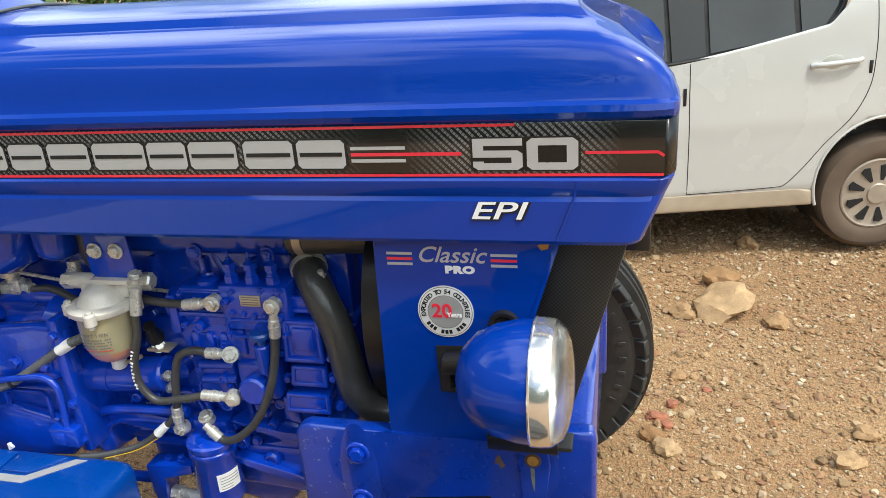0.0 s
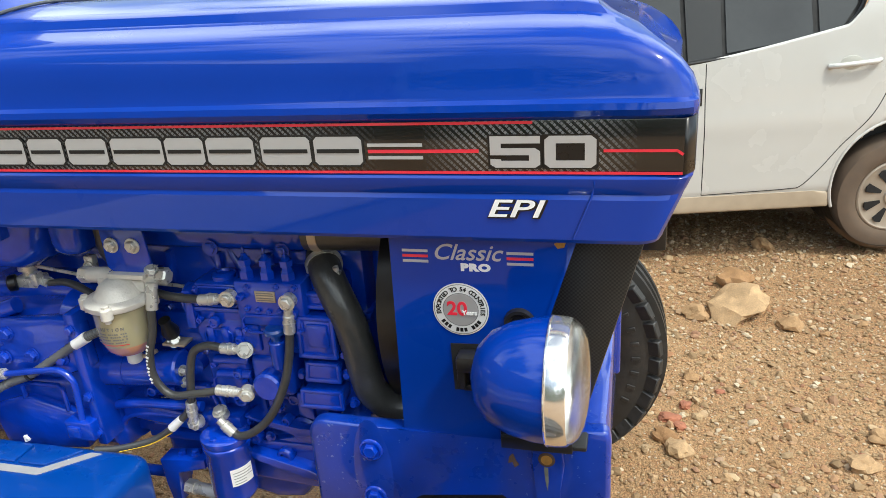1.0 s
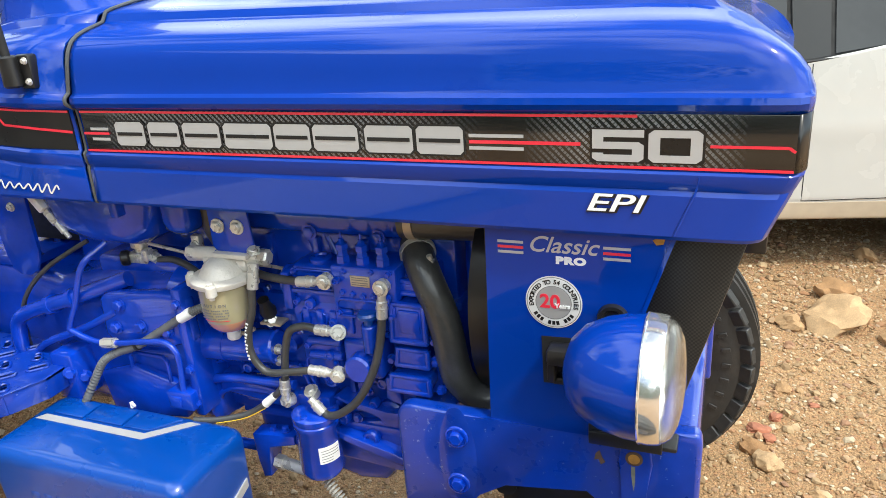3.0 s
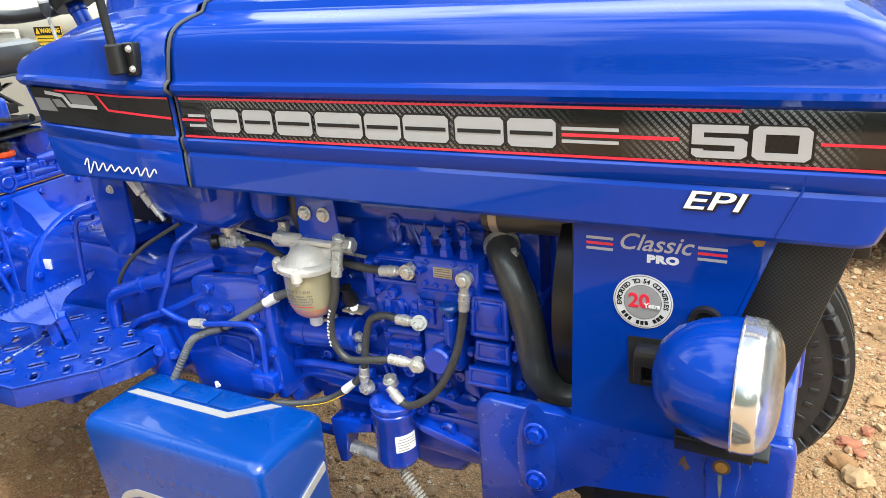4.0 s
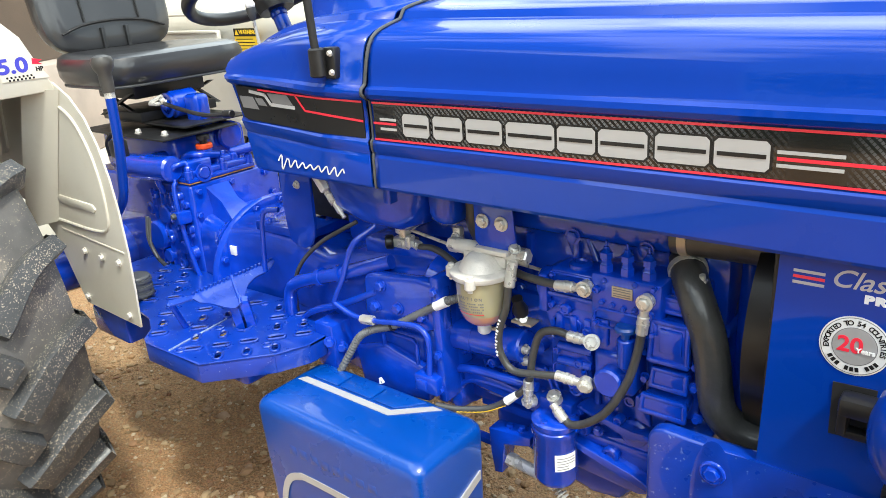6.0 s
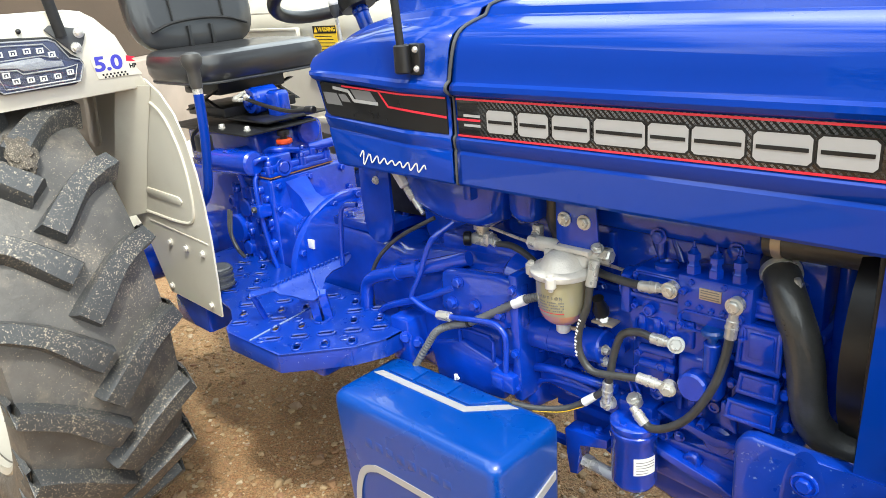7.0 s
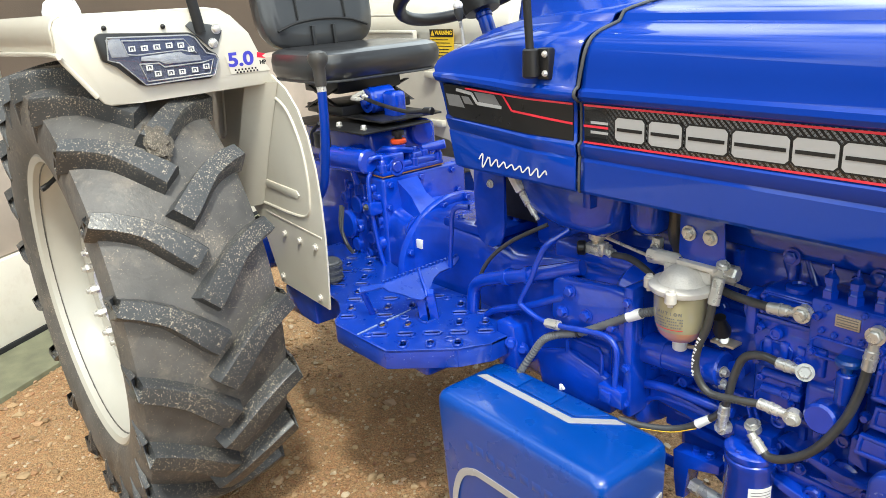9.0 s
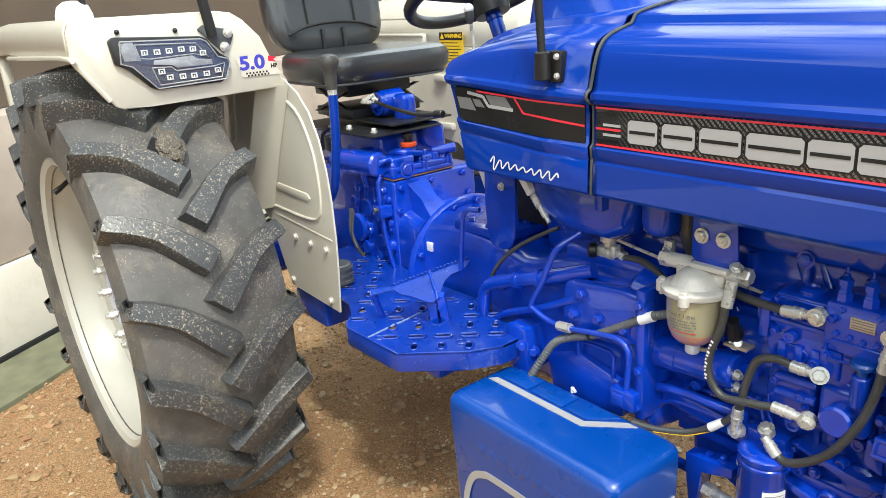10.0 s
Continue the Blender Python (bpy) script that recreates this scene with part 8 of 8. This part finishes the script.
# ---- the car ----
def build_car():
    car = thing("car", "dusty white hatchback car parked on gravel", "car", (1.2575, 2.219, 0.055))
    car.rotation_euler = (0, 0, radians(12.9))
    car.scale = (0.96, 0.96, 0.96)
    WX, WZ, WR, AZ = 0.055, 0.228, 0.272, 0.288
    def depth(s, z):
        d = 0.05 * max(0, (0.30 - z) / 0.12) ** 1.5 + 0.022 * max(0, (z - 0.45) / 0.45) ** 2 - 0.012 * math.exp(-((z - 0.60) / 0.06) ** 2) * 0.3
        return d + 0.02 * max(0, s - 0.1) ** 2 + 0.05 * max(0, -1.2 - s) ** 2
    bm = B()
    ss = [-3.0 + 0.015 * i for i in range(256)]
    def top_z(s):
        return 0.872 + 0.12 * max(0.0, (s + 0.894) / 0.66) ** 1.2 if s < -0.24 else 0.985 + 1.1 * min(0.07, s + 0.24) + 3.0 * max(0.0, min(0.035, s + 0.17)) + 9.0 * max(0.0, s + 0.135)
    cols = []
    for s in ss:
        zt = min(top_z(s), 1.40)
        zs = [0.195 + (zt - 0.195) * k / 60 for k in range(61)]
        cols.append([bm.verts.new((s, depth(s, z), z)) for z in zs])
    for a, b in zip(cols, cols[1:]):
        for k in range(60):
            c = (a[k].co + b[k + 1].co) / 2
            if (c.x - WX) ** 2 + (c.z - AZ) ** 2 > 0.300 ** 2:
                bm.faces.new((a[k], b[k], b[k + 1], a[k + 1]))
    body = part("body", bm, M_CARPAINT, car)
    sd = body.modifiers.new("thickness", "SOLIDIFY")
    sd.thickness, sd.offset = 0.006, -1
    bm = B()
    box(bm, (-2.9, 0.12, 0.22), (0.8, 1.55, 0.86), 0.03)
    part("inner_body", bm, M_MATT, car)
    bm = B()
    box(bm, (-2.9, 1.5, 0.22), (0.8, 1.6, 0.9), 0.05)
    box(bm, (-2.0, 0.22, 1.40), (0.6, 1.45, 1.46), 0.03)
    part("roof_and_far_side", bm, M_CARPAINT, car)
    # wheel arch lip and dark well
    bm = B()
    pts = [(WX + 0.301 * math.cos(a), depth(0, 0.5) + 0.002, AZ + 0.301 * math.sin(a)) for a in (radians(-18 + 216 * k / 40) for k in range(41))]
    tube(bm, pts, 0.0075, 8, 1)
    part("arch_lip", bm, M_CARPAINT, car)
    bm = B()
    lathe(bm, [(0.305, 0.012), (0.31, 0.30), (0, 0.30)], Matrix.Translation((WX, 0, AZ)) @ Matrix.Rotation(radians(-90), 4, "X"), 40)
    part("wheel_well", bm, M_MATT, car)
    # sill, splashed with mud
    bm = B()
    prism(bm, [(-2.3, 0.197), (-0.240, 0.195), (-0.246, 0.27), (-0.32, 0.275), (-2.3, 0.285)], 0.028, 0.0, bevel=0.012, seg=3)
    part("sill", bm, M_CARDIRT, car, "mud-splashed sill")
    # door seams
    def seam(pts):
        bm = B()
        P = smooth_path([(s, 0, z) for s, z in pts], 6)
        tube(bm, [(p.x, depth(p.x, p.z) + 0.0008, p.z) for p in P], 0.0024, 6, 1)
        part("door_seam", bm, M_MATT, car)
    seam([(-0.823, 0.865), (-0.822, 0.7), (-0.818, 0.5), (-0.816, 0.285)])
    seam([(-0.816, 0.283), (-0.6, 0.287), (-0.43, 0.292), (-0.375, 0.304), (-0.30, 0.38), (-0.22, 0.48), (-0.11, 0.60), (-0.05, 0.72), (-0.037, 0.85), (-0.04, 1.0), (-0.06, 1.2)])
    # windows: frame, pillar, glass
    def wz(z):
        return 0.03 + (z - 0.87) * 0.33
    def pane(name, poly, out, mat, t=0.006, label=""):
        bm = B()
        a = [bm.verts.new((s, wz(z) - out, z)) for s, z in poly]
        b = [bm.verts.new((s, wz(z) - out + t, z)) for s, z in poly]
        bm.faces.new(a)
        bm.faces.new(b)
        for i in range(len(a)):
            j = (i + 1) % len(a)
            bm.faces.new((a[i], a[j], b[j], b[i]))
        part(name, bm, mat, car, label, smooth=0)
    pane("window_frame", [(-1.9, 0.80), (-0.894, 0.868), (-0.354, 0.935), (-0.235, 0.972), (-0.165, 1.05), (-0.13, 1.16), (-0.12, 1.36), (-1.9, 1.36)], 0.0, M_MATT, 0.05, "black window surround")
    pane("rear_door_glass", [(-0.735, 0.902), (-0.372, 0.948), (-0.385, 1.32), (-0.735, 1.32)], 0.006, M_CARGLASS, 0.004, "dark reflecting window glass")
    pane("quarter_glass", [(-0.345, 0.952), (-0.245, 0.985), (-0.19, 1.06), (-0.16, 1.17), (-0.16, 1.32), (-0.355, 1.32)], 0.006, M_CARGLASS, 0.004, "dark quarter glass")
    pane("front_door_glass", [(-1.7, 0.83), (-0.92, 0.882), (-0.93, 1.32), (-1.6, 1.32)], 0.006, M_CARGLASS, 0.004, "dark front window glass")
    pane("pillar_cover", [(-0.90, 0.875), (-0.755, 0.894), (-0.755, 1.34), (-0.91, 1.34)], 0.008, M_BLACK, 0.006, "glossy black door pillar")
    bm = B()
    P = [(-1.7, 0.822), (-0.894, 0.870), (-0.354, 0.937), (-0.24, 0.975), (-0.17, 1.05), (-0.135, 1.16)]
    tube(bm, [(p.x, wz(p.z) - 0.006, p.z) for p in smooth_path([(s, 0, z) for s, z in P], 6)], 0.009, 8, 1)
    part("window_seal", bm, M_BLACK, car)
    # handle
    bm = B()
    tube(bm, [(-0.31, depth(0, 0.83) - 0.006, 0.822), (-0.28, depth(0, 0.83) - 0.026, 0.827), (-0.20, depth(0, 0.83) - 0.030, 0.832), (-0.13, depth(0, 0.83) - 0.026, 0.836), (-0.10, depth(0, 0.83) - 0.006, 0.838)], 0.0115, 10, 5, flat=1.0)
    hd = part("door_handle", bm, M_CARPAINT, car, "white door handle")
    # No hollow is cut: the recess's shade is put into this disc's grey.
    bm = B()
    lathe(bm, [(0.0, 0.004), (0.03, 0.003), (0.045, 0.0), (0.047, -0.004)], Matrix.Translation((-0.215, depth(0, 0.83), 0.828)) @ Matrix.Rotation(radians(90), 4, "X") @ Matrix.Diagonal((1.1, 0.75, 1, 1)), 24)
    part("handle_recess_shade", bm, M_RIM, hd)
    bm = B()
    box(bm, (-0.062, depth(0, 0.8) - 0.004, 0.775), (-0.048, depth(0, 0.8) + 0.004, 0.83), 0.002)
    part("door_edge_guard", bm, M_BLACK, car)
    bm = B()
    box(bm, (-0.850, depth(-0.84, 0.72) - 0.004, 0.688), (-0.836, depth(-0.84, 0.72) + 0.004, 0.764), 0.002)
    part("door_edge_guard", bm, M_BLACK, car)
    # wheel
    wheel = new("wheel")
    wheel.parent = car
    wheel.location = (WX, 0.10, WZ - 0.004)
    bm = B()
    lathe(bm, [(0.160, -0.072), (0.178, -0.085), (0.215, -0.09), (0.25, -0.082), (0.266, -0.06), (0.272, -0.03), (0.272, 0.03), (0.266, 0.06), (0.24, 0.085), (0.19, 0.08)], Matrix.Rotation(radians(-90), 4, "X"), 64)
    part("tyre", bm, M_CARTYRE, wheel, "dusty grey car tyre")
    bm = B()
    m = Matrix.Rotation(radians(90), 4, "X")
    lathe(bm, [(0.168, 0.070), (0.165, 0.080), (0.158, 0.083), (0.148, 0.078), (0.05, 0.086), (0.045, 0.092), (0, 0.093)], m, 48)
    cap = part("hubcap", bm, M_HUBCAP, wheel, "dusty silver plastic hubcap")
    for k in range(9):
        bm = B()
        a = 2 * math.pi * k / 9
        mm = m @ Matrix.Rotation(a, 4, "Z")
        prism(bm, [(0.066, -0.007), (0.130, -0.021), (0.139, 0.0), (0.130, 0.021), (0.066, 0.007)], 0.0795, 0.0865, "z", m=mm)
        part("hubcap_slot", bm, M_MATT, wheel)
    # the other wheels stand out of sight
    for x, y in ((-2.4, 0.12), (-2.4, 1.45), (0.05, 1.45)):
        bm = B()
        lathe(bm, [(0, -0.08), (0.2, -0.08), (0.25, -0.08), (WR, -0.03), (WR, 0.03), (0.25, 0.08), (0, 0.08)], Matrix.Translation((x, y, WZ - 0.004)) @ Matrix.Rotation(radians(-90), 4, "X"), 40)
        part("far_wheel", bm, M_CARTYRE, car)
    return car


build_car()


# ---- loose stones ----
def stone_mesh(seed, size, flat=0.6):
    rnd = random.Random(seed)
    bm = B()
    bmesh.ops.create_icosphere(bm, subdivisions=3, radius=1)
    off = Vector((rnd.uniform(0, 50), rnd.uniform(0, 50), rnd.uniform(0, 50)))
    sx, sy = rnd.uniform(0.75, 1.25), rnd.uniform(0.6, 1.0)
    for v in bm.verts:
        n = 1 + 0.55 * noise.noise(v.co * 1.1 + off) + 0.22 * noise.noise(v.co * 2.6 + off) + 0.08 * noise.noise(v.co * 7 + off)
        v.co = Vector((v.co.x * sx, v.co.y * sy, v.co.z * flat)) * n * size
    return bm


def stone_material():
    mat = paint("field_stone", (0.42, 0.32, 0.22), 0.85, var=0.3, scale=22, bump=0.5, bump_scale=60)
    nt, bsdf = nodes_of(mat)
    info = nt.nodes.new("ShaderNodeObjectInfo")
    ramp = nt.nodes.new("ShaderNodeValToRGB")
    e = ramp.color_ramp.elements
    e[0].position, e[0].color = 0.0, (0.44, 0.385, 0.305, 1)
    e[1].position, e[1].color = 1.0, (0.36, 0.285, 0.20, 1)
    for pos, c in ((0.35, (0.44, 0.37, 0.28, 1)), (0.6, (0.36, 0.285, 0.20, 1)), (0.8, (0.31, 0.22, 0.14, 1))):
        k = e.new(pos)
        k.color = c
    nt.links.new(info.outputs["Random"], ramp.inputs[0])
    old = bsdf.inputs["Base Color"].links[0].from_socket
    mix = nt.nodes.new("ShaderNodeMix")
    mix.data_type, mix.blend_type = "RGBA", "MULTIPLY"
    mix.inputs[0].default_value = 1
    sc = nt.nodes.new("ShaderNodeVectorMath")
    sc.operation = "SCALE"
    sc.inputs["Scale"].default_value = 2.4
    nt.links.new(old, sc.inputs[0])
    nt.links.new(ramp.outputs[0], mix.inputs[6])
    nt.links.new(sc.outputs[0], mix.inputs[7])
    nt.links.new(mix.outputs[2], bsdf.inputs["Base Color"])
    return mat


M_STONE = stone_material()


def build_stones():
    shapes = []
    for k in range(6):
        bm = stone_mesh(k, 1.0, 0.5 + 0.04 * k)
        ob = link("stone", bm, M_STONE, 30)
        shapes.append(ob.data)
        bpy.data.objects.remove(ob)
    big = [(0.62, 1.62, 0.125, 0), (0.80, 1.50, 0.05, 2), (0.64, 1.86, 0.085, 1), (0.46, 1.55, 0.05, 3), (0.80, 2.28, 0.06, 4), (0.33, 0.72, 0.035, 5), (0.36, 0.66, 0.045, 1), (0.85, 0.68, 0.04, 3), (0.93, 0.82, 0.04, 0), (0.42, 1.08, 0.03, 2)]
    rnd = random.Random(11)
    for k in range(70):
        x, y = rnd.uniform(0.1, 2.2), rnd.uniform(0.2, 2.6)
        if (x - 0.6) ** 2 + (y - 1.65) ** 2 < 0.05:
            continue
        big.append((x, y, rnd.uniform(0.008, 0.022), rnd.randrange(6)))
    for k in range(60):
        big.append((rnd.uniform(-3.2, -0.5), rnd.uniform(-1.2, 0.6), rnd.uniform(0.008, 0.018), rnd.randrange(6)))
    for x, y, s, k in big:
        ob = new("stone", shapes[k])
        ob.matrix_world = Matrix.LocRotScale((x, y, ground_height(x, y) + s * 0.22), Euler((rnd.uniform(-0.2, 0.2), rnd.uniform(-0.2, 0.2), rnd.uniform(0, 6.28))), (s * 1.25, s, s * 0.85) if s > 0.1 else (s, s, s))
        label = "large pale flat field stone lying on gravel" if s > 0.08 else "small brown angular stone lying on gravel" if s < 0.03 else "fist-sized buff stone lying on gravel"
        tagged(ob, label, "stone", "loose stones")


build_stones()


def build_red_stones():
    red = paint("red_stone", (0.33, 0.13, 0.075), 0.85, var=0.3, scale=30, bump=0.4, bump_scale=80)
    for k, (x, y, s) in enumerate(((0.394, 0.902, 0.022), (0.340, 0.827, 0.026), (0.372, 0.790, 0.022), (0.505, 1.001, 0.014), (0.858, 0.724, 0.018))):
        ob = link("stone", stone_mesh(40 + k, s, 0.6), red, 30)
        ob.location = (x, y, ground_height(x, y) + s * 0.25)
        tagged(ob, "small brick-red stone lying on gravel", "stone", "loose stones")


build_red_stones()


def build_gravel():
    """Pebbles and grit, uncountable."""
    rng = np.random.default_rng(4)
    t = (1 + 5 ** 0.5) / 2
    ico = np.array([(-1, t, 0), (1, t, 0), (-1, -t, 0), (1, -t, 0), (0, -1, t), (0, 1, t), (0, -1, -t), (0, 1, -t), (t, 0, -1), (t, 0, 1), (-t, 0, -1), (-t, 0, 1)]) / 1.9
    tri = np.array([(0, 11, 5), (0, 5, 1), (0, 1, 7), (0, 7, 10), (0, 10, 11), (1, 5, 9), (5, 11, 4), (11, 10, 2), (10, 7, 6), (7, 1, 8), (3, 9, 4), (3, 4, 2), (3, 2, 6), (3, 6, 8), (3, 8, 9), (4, 9, 5), (2, 4, 11), (6, 2, 10), (8, 6, 7), (9, 8, 1)])
    zones = [((0.0, 2.4), (0.1, 2.8), 46000, 0.0042), ((-3.4, 0.0), (-1.3, 1.0), 30000, 0.0042)]
    verts, faces = [], []
    n = 0
    for (x0, x1), (y0, y1), count, size in zones:
        for k in range(count):
            x, y = rng.uniform(x0, x1), rng.uniform(y0, y1)
            s = size * rng.lognormal(-0.12, 0.58)
            s = min(s, 0.020)
            R = np.array(Euler(rng.uniform(0, 6.28, 3)).to_matrix())
            v = (ico * (1 + rng.uniform(-0.35, 0.35, (12, 1))) * rng.uniform(0.6, 1.2, 3) * s) @ R.T
            v[:, 2] *= 0.62
            v += (x, y, ground_height(x, y) + s * 0.25)
            verts.append(v)
            faces.append(tri + n)
            n += 12
    me = bpy.data.meshes.new("gravel")
    me.from_pydata(np.concatenate(verts).tolist(), [], np.concatenate(faces).tolist())
    mat = bpy.data.materials.new("pebbles")
    mat.use_nodes = True
    nt, bsdf = nodes_of(mat)
    geo = nt.nodes.new("ShaderNodeNewGeometry")
    ramp = nt.nodes.new("ShaderNodeValToRGB")
    e = ramp.color_ramp.elements
    e[0].position, e[0].color = 0.0, (0.22, 0.14, 0.07, 1)
    e[1].position, e[1].color = 1.0, (0.52, 0.43, 0.31, 1)
    for pos, c in ((0.2, (0.29, 0.19, 0.10, 1)), (0.4, (0.385, 0.272, 0.15, 1)), (0.55, (0.31, 0.155, 0.075, 1)), (0.68, (0.45, 0.328, 0.19, 1)), (0.8, (0.25, 0.12, 0.065, 1)), (0.9, (0.46, 0.36, 0.24, 1))):
        k = e.new(pos)
        k.color = c
    nt.links.new(geo.outputs["Random Per Island"], ramp.inputs[0])
    nt.links.new(ramp.outputs[0], bsdf.inputs["Base Color"])
    bsdf.inputs["Roughness"].default_value = 0.85
    me.materials.append(mat)
    tagged(new("gravel", me), "loose buff and reddish pebbles and grit", "gravel", kind="stuff")


build_gravel()


# ---- walls and greenery round the yard ----
def build_surroundings():
    d = Vector((0.546, -0.838, 0))
    nrm = Vector((0.838, 0.546, 0))
    m = Matrix(((d.x, nrm.x, 0, -3.5), (d.y, nrm.y, 0, -0.98), (0, 0, 1, 0), (0, 0, 0, 1)))
    white = paint("white_plaster", (0.74, 0.69, 0.60), 0.8, var=0.06, scale=6, bump=0.1, dust=(0.5, 0.42, 0.33), dust_amount=0.3)
    brown = paint("brown_plaster", (0.14, 0.105, 0.078), 0.9, var=0.2, scale=4, bump=0.2)
    grey = paint("mossy_concrete", (0.16, 0.16, 0.10), 0.95, var=0.35, scale=14, bump=0.3)
    bm = B()
    box(bm, (-5, -0.3, -0.05), (4, 0.0, 0.40), 0.01, m)
    w = tagged(link("wall_1", bm, white), "white plastered plinth with a dark joint", "wall", kind="structure")
    # The upper course has a darker, pinker base colour than the plinth.
    bm = B()
    box(bm, (-5, -0.3, 0.405), (4, -0.02, 1.02), 0.008, m)
    part("upper_course", bm, paint("stained_pink_plaster", (0.46, 0.39, 0.33), 0.85, var=0.25, scale=5, bump=0.15), w, "stained pinkish plaster course, darker than the plinth")
    bm = B()
    box(bm, (-5, -0.35, 1.02), (4, -0.25, 3.2), 0.01, m)
    tagged(link("wall_2", bm, brown), "dark brown plastered house wall", "wall", kind="structure")
    bm = B()
    box(bm, (-5, -0.02, -0.05), (4, 0.34, 0.012), 0.004, m)
    tagged(link("pavement", bm, grey), "mossy grey concrete strip along the wall", "pavement", kind="structure")
    bm = B()
    box(bm, (-3, -0.012, -0.02), (3.9, 0.012, 0.035), 0.002, m)
    tagged(link("baseboard", bm, M_MATT), "black skirting strip", "baseboard", kind="structure")
    leaf = paint("hedge_leaves", (0.07, 0.12, 0.03), 0.6, var=0.45, scale=3)
    rng = np.random.default_rng(9)
    # The second row is unseen, added behind the camera to darken the paint's reflections.
    for name, cx, cy, half, hz, count, size, lab in (("hedge", -6.5, 8.5, 6.0, 2.6, 9000, 1.0, "green leafy hedge at the yard's edge"), ("reflection_trees", 1.0, -13.0, 18.0, 5.6, 24000, 3.2, "tall dark green trees out of view, added for dark reflections")):
        verts, faces = [], []
        nc = int(60 * size)
        clumps = []
        for k in range(nc):
            a = rng.uniform(-half, half)
            top = hz * (0.72 + 0.28 * math.sin(a * 0.9 + 1.3) * math.sin(a * 0.37))
            clumps.append((a, rng.uniform(-1, 1) * size ** 0.5, rng.uniform(0.2, top), rng.uniform(0.4, 0.9) * size ** 0.6))
        for k in range(count):
            a = clumps[k % nc]
            v = rng.normal(0, 1, 3)
            v = v / np.linalg.norm(v) * a[3] * rng.uniform(0.5, 1) ** 0.5
            c = np.array((cx + a[0], cy + a[1], max(0.03, a[2]))) + v
            c[2] = max(c[2], 0.03)
            u = rng.normal(0, 1, 3)
            w2 = rng.normal(0, 1, 3)
            u, w2 = u / np.linalg.norm(u) * 0.10 * size ** 0.7, w2 / np.linalg.norm(w2) * 0.06 * size ** 0.7
            n = len(verts)
            verts += [tuple(c - u), tuple(c + w2), tuple(c + u), tuple(c - w2)]
            faces.append((n, n + 1, n + 2, n + 3))
        me = bpy.data.meshes.new(name)
        me.from_pydata(verts, [], faces)
        me.materials.append(leaf)
        tagged(new(name, me), lab, "hedge" if name == "hedge" else "trees", kind="stuff")


build_surroundings()
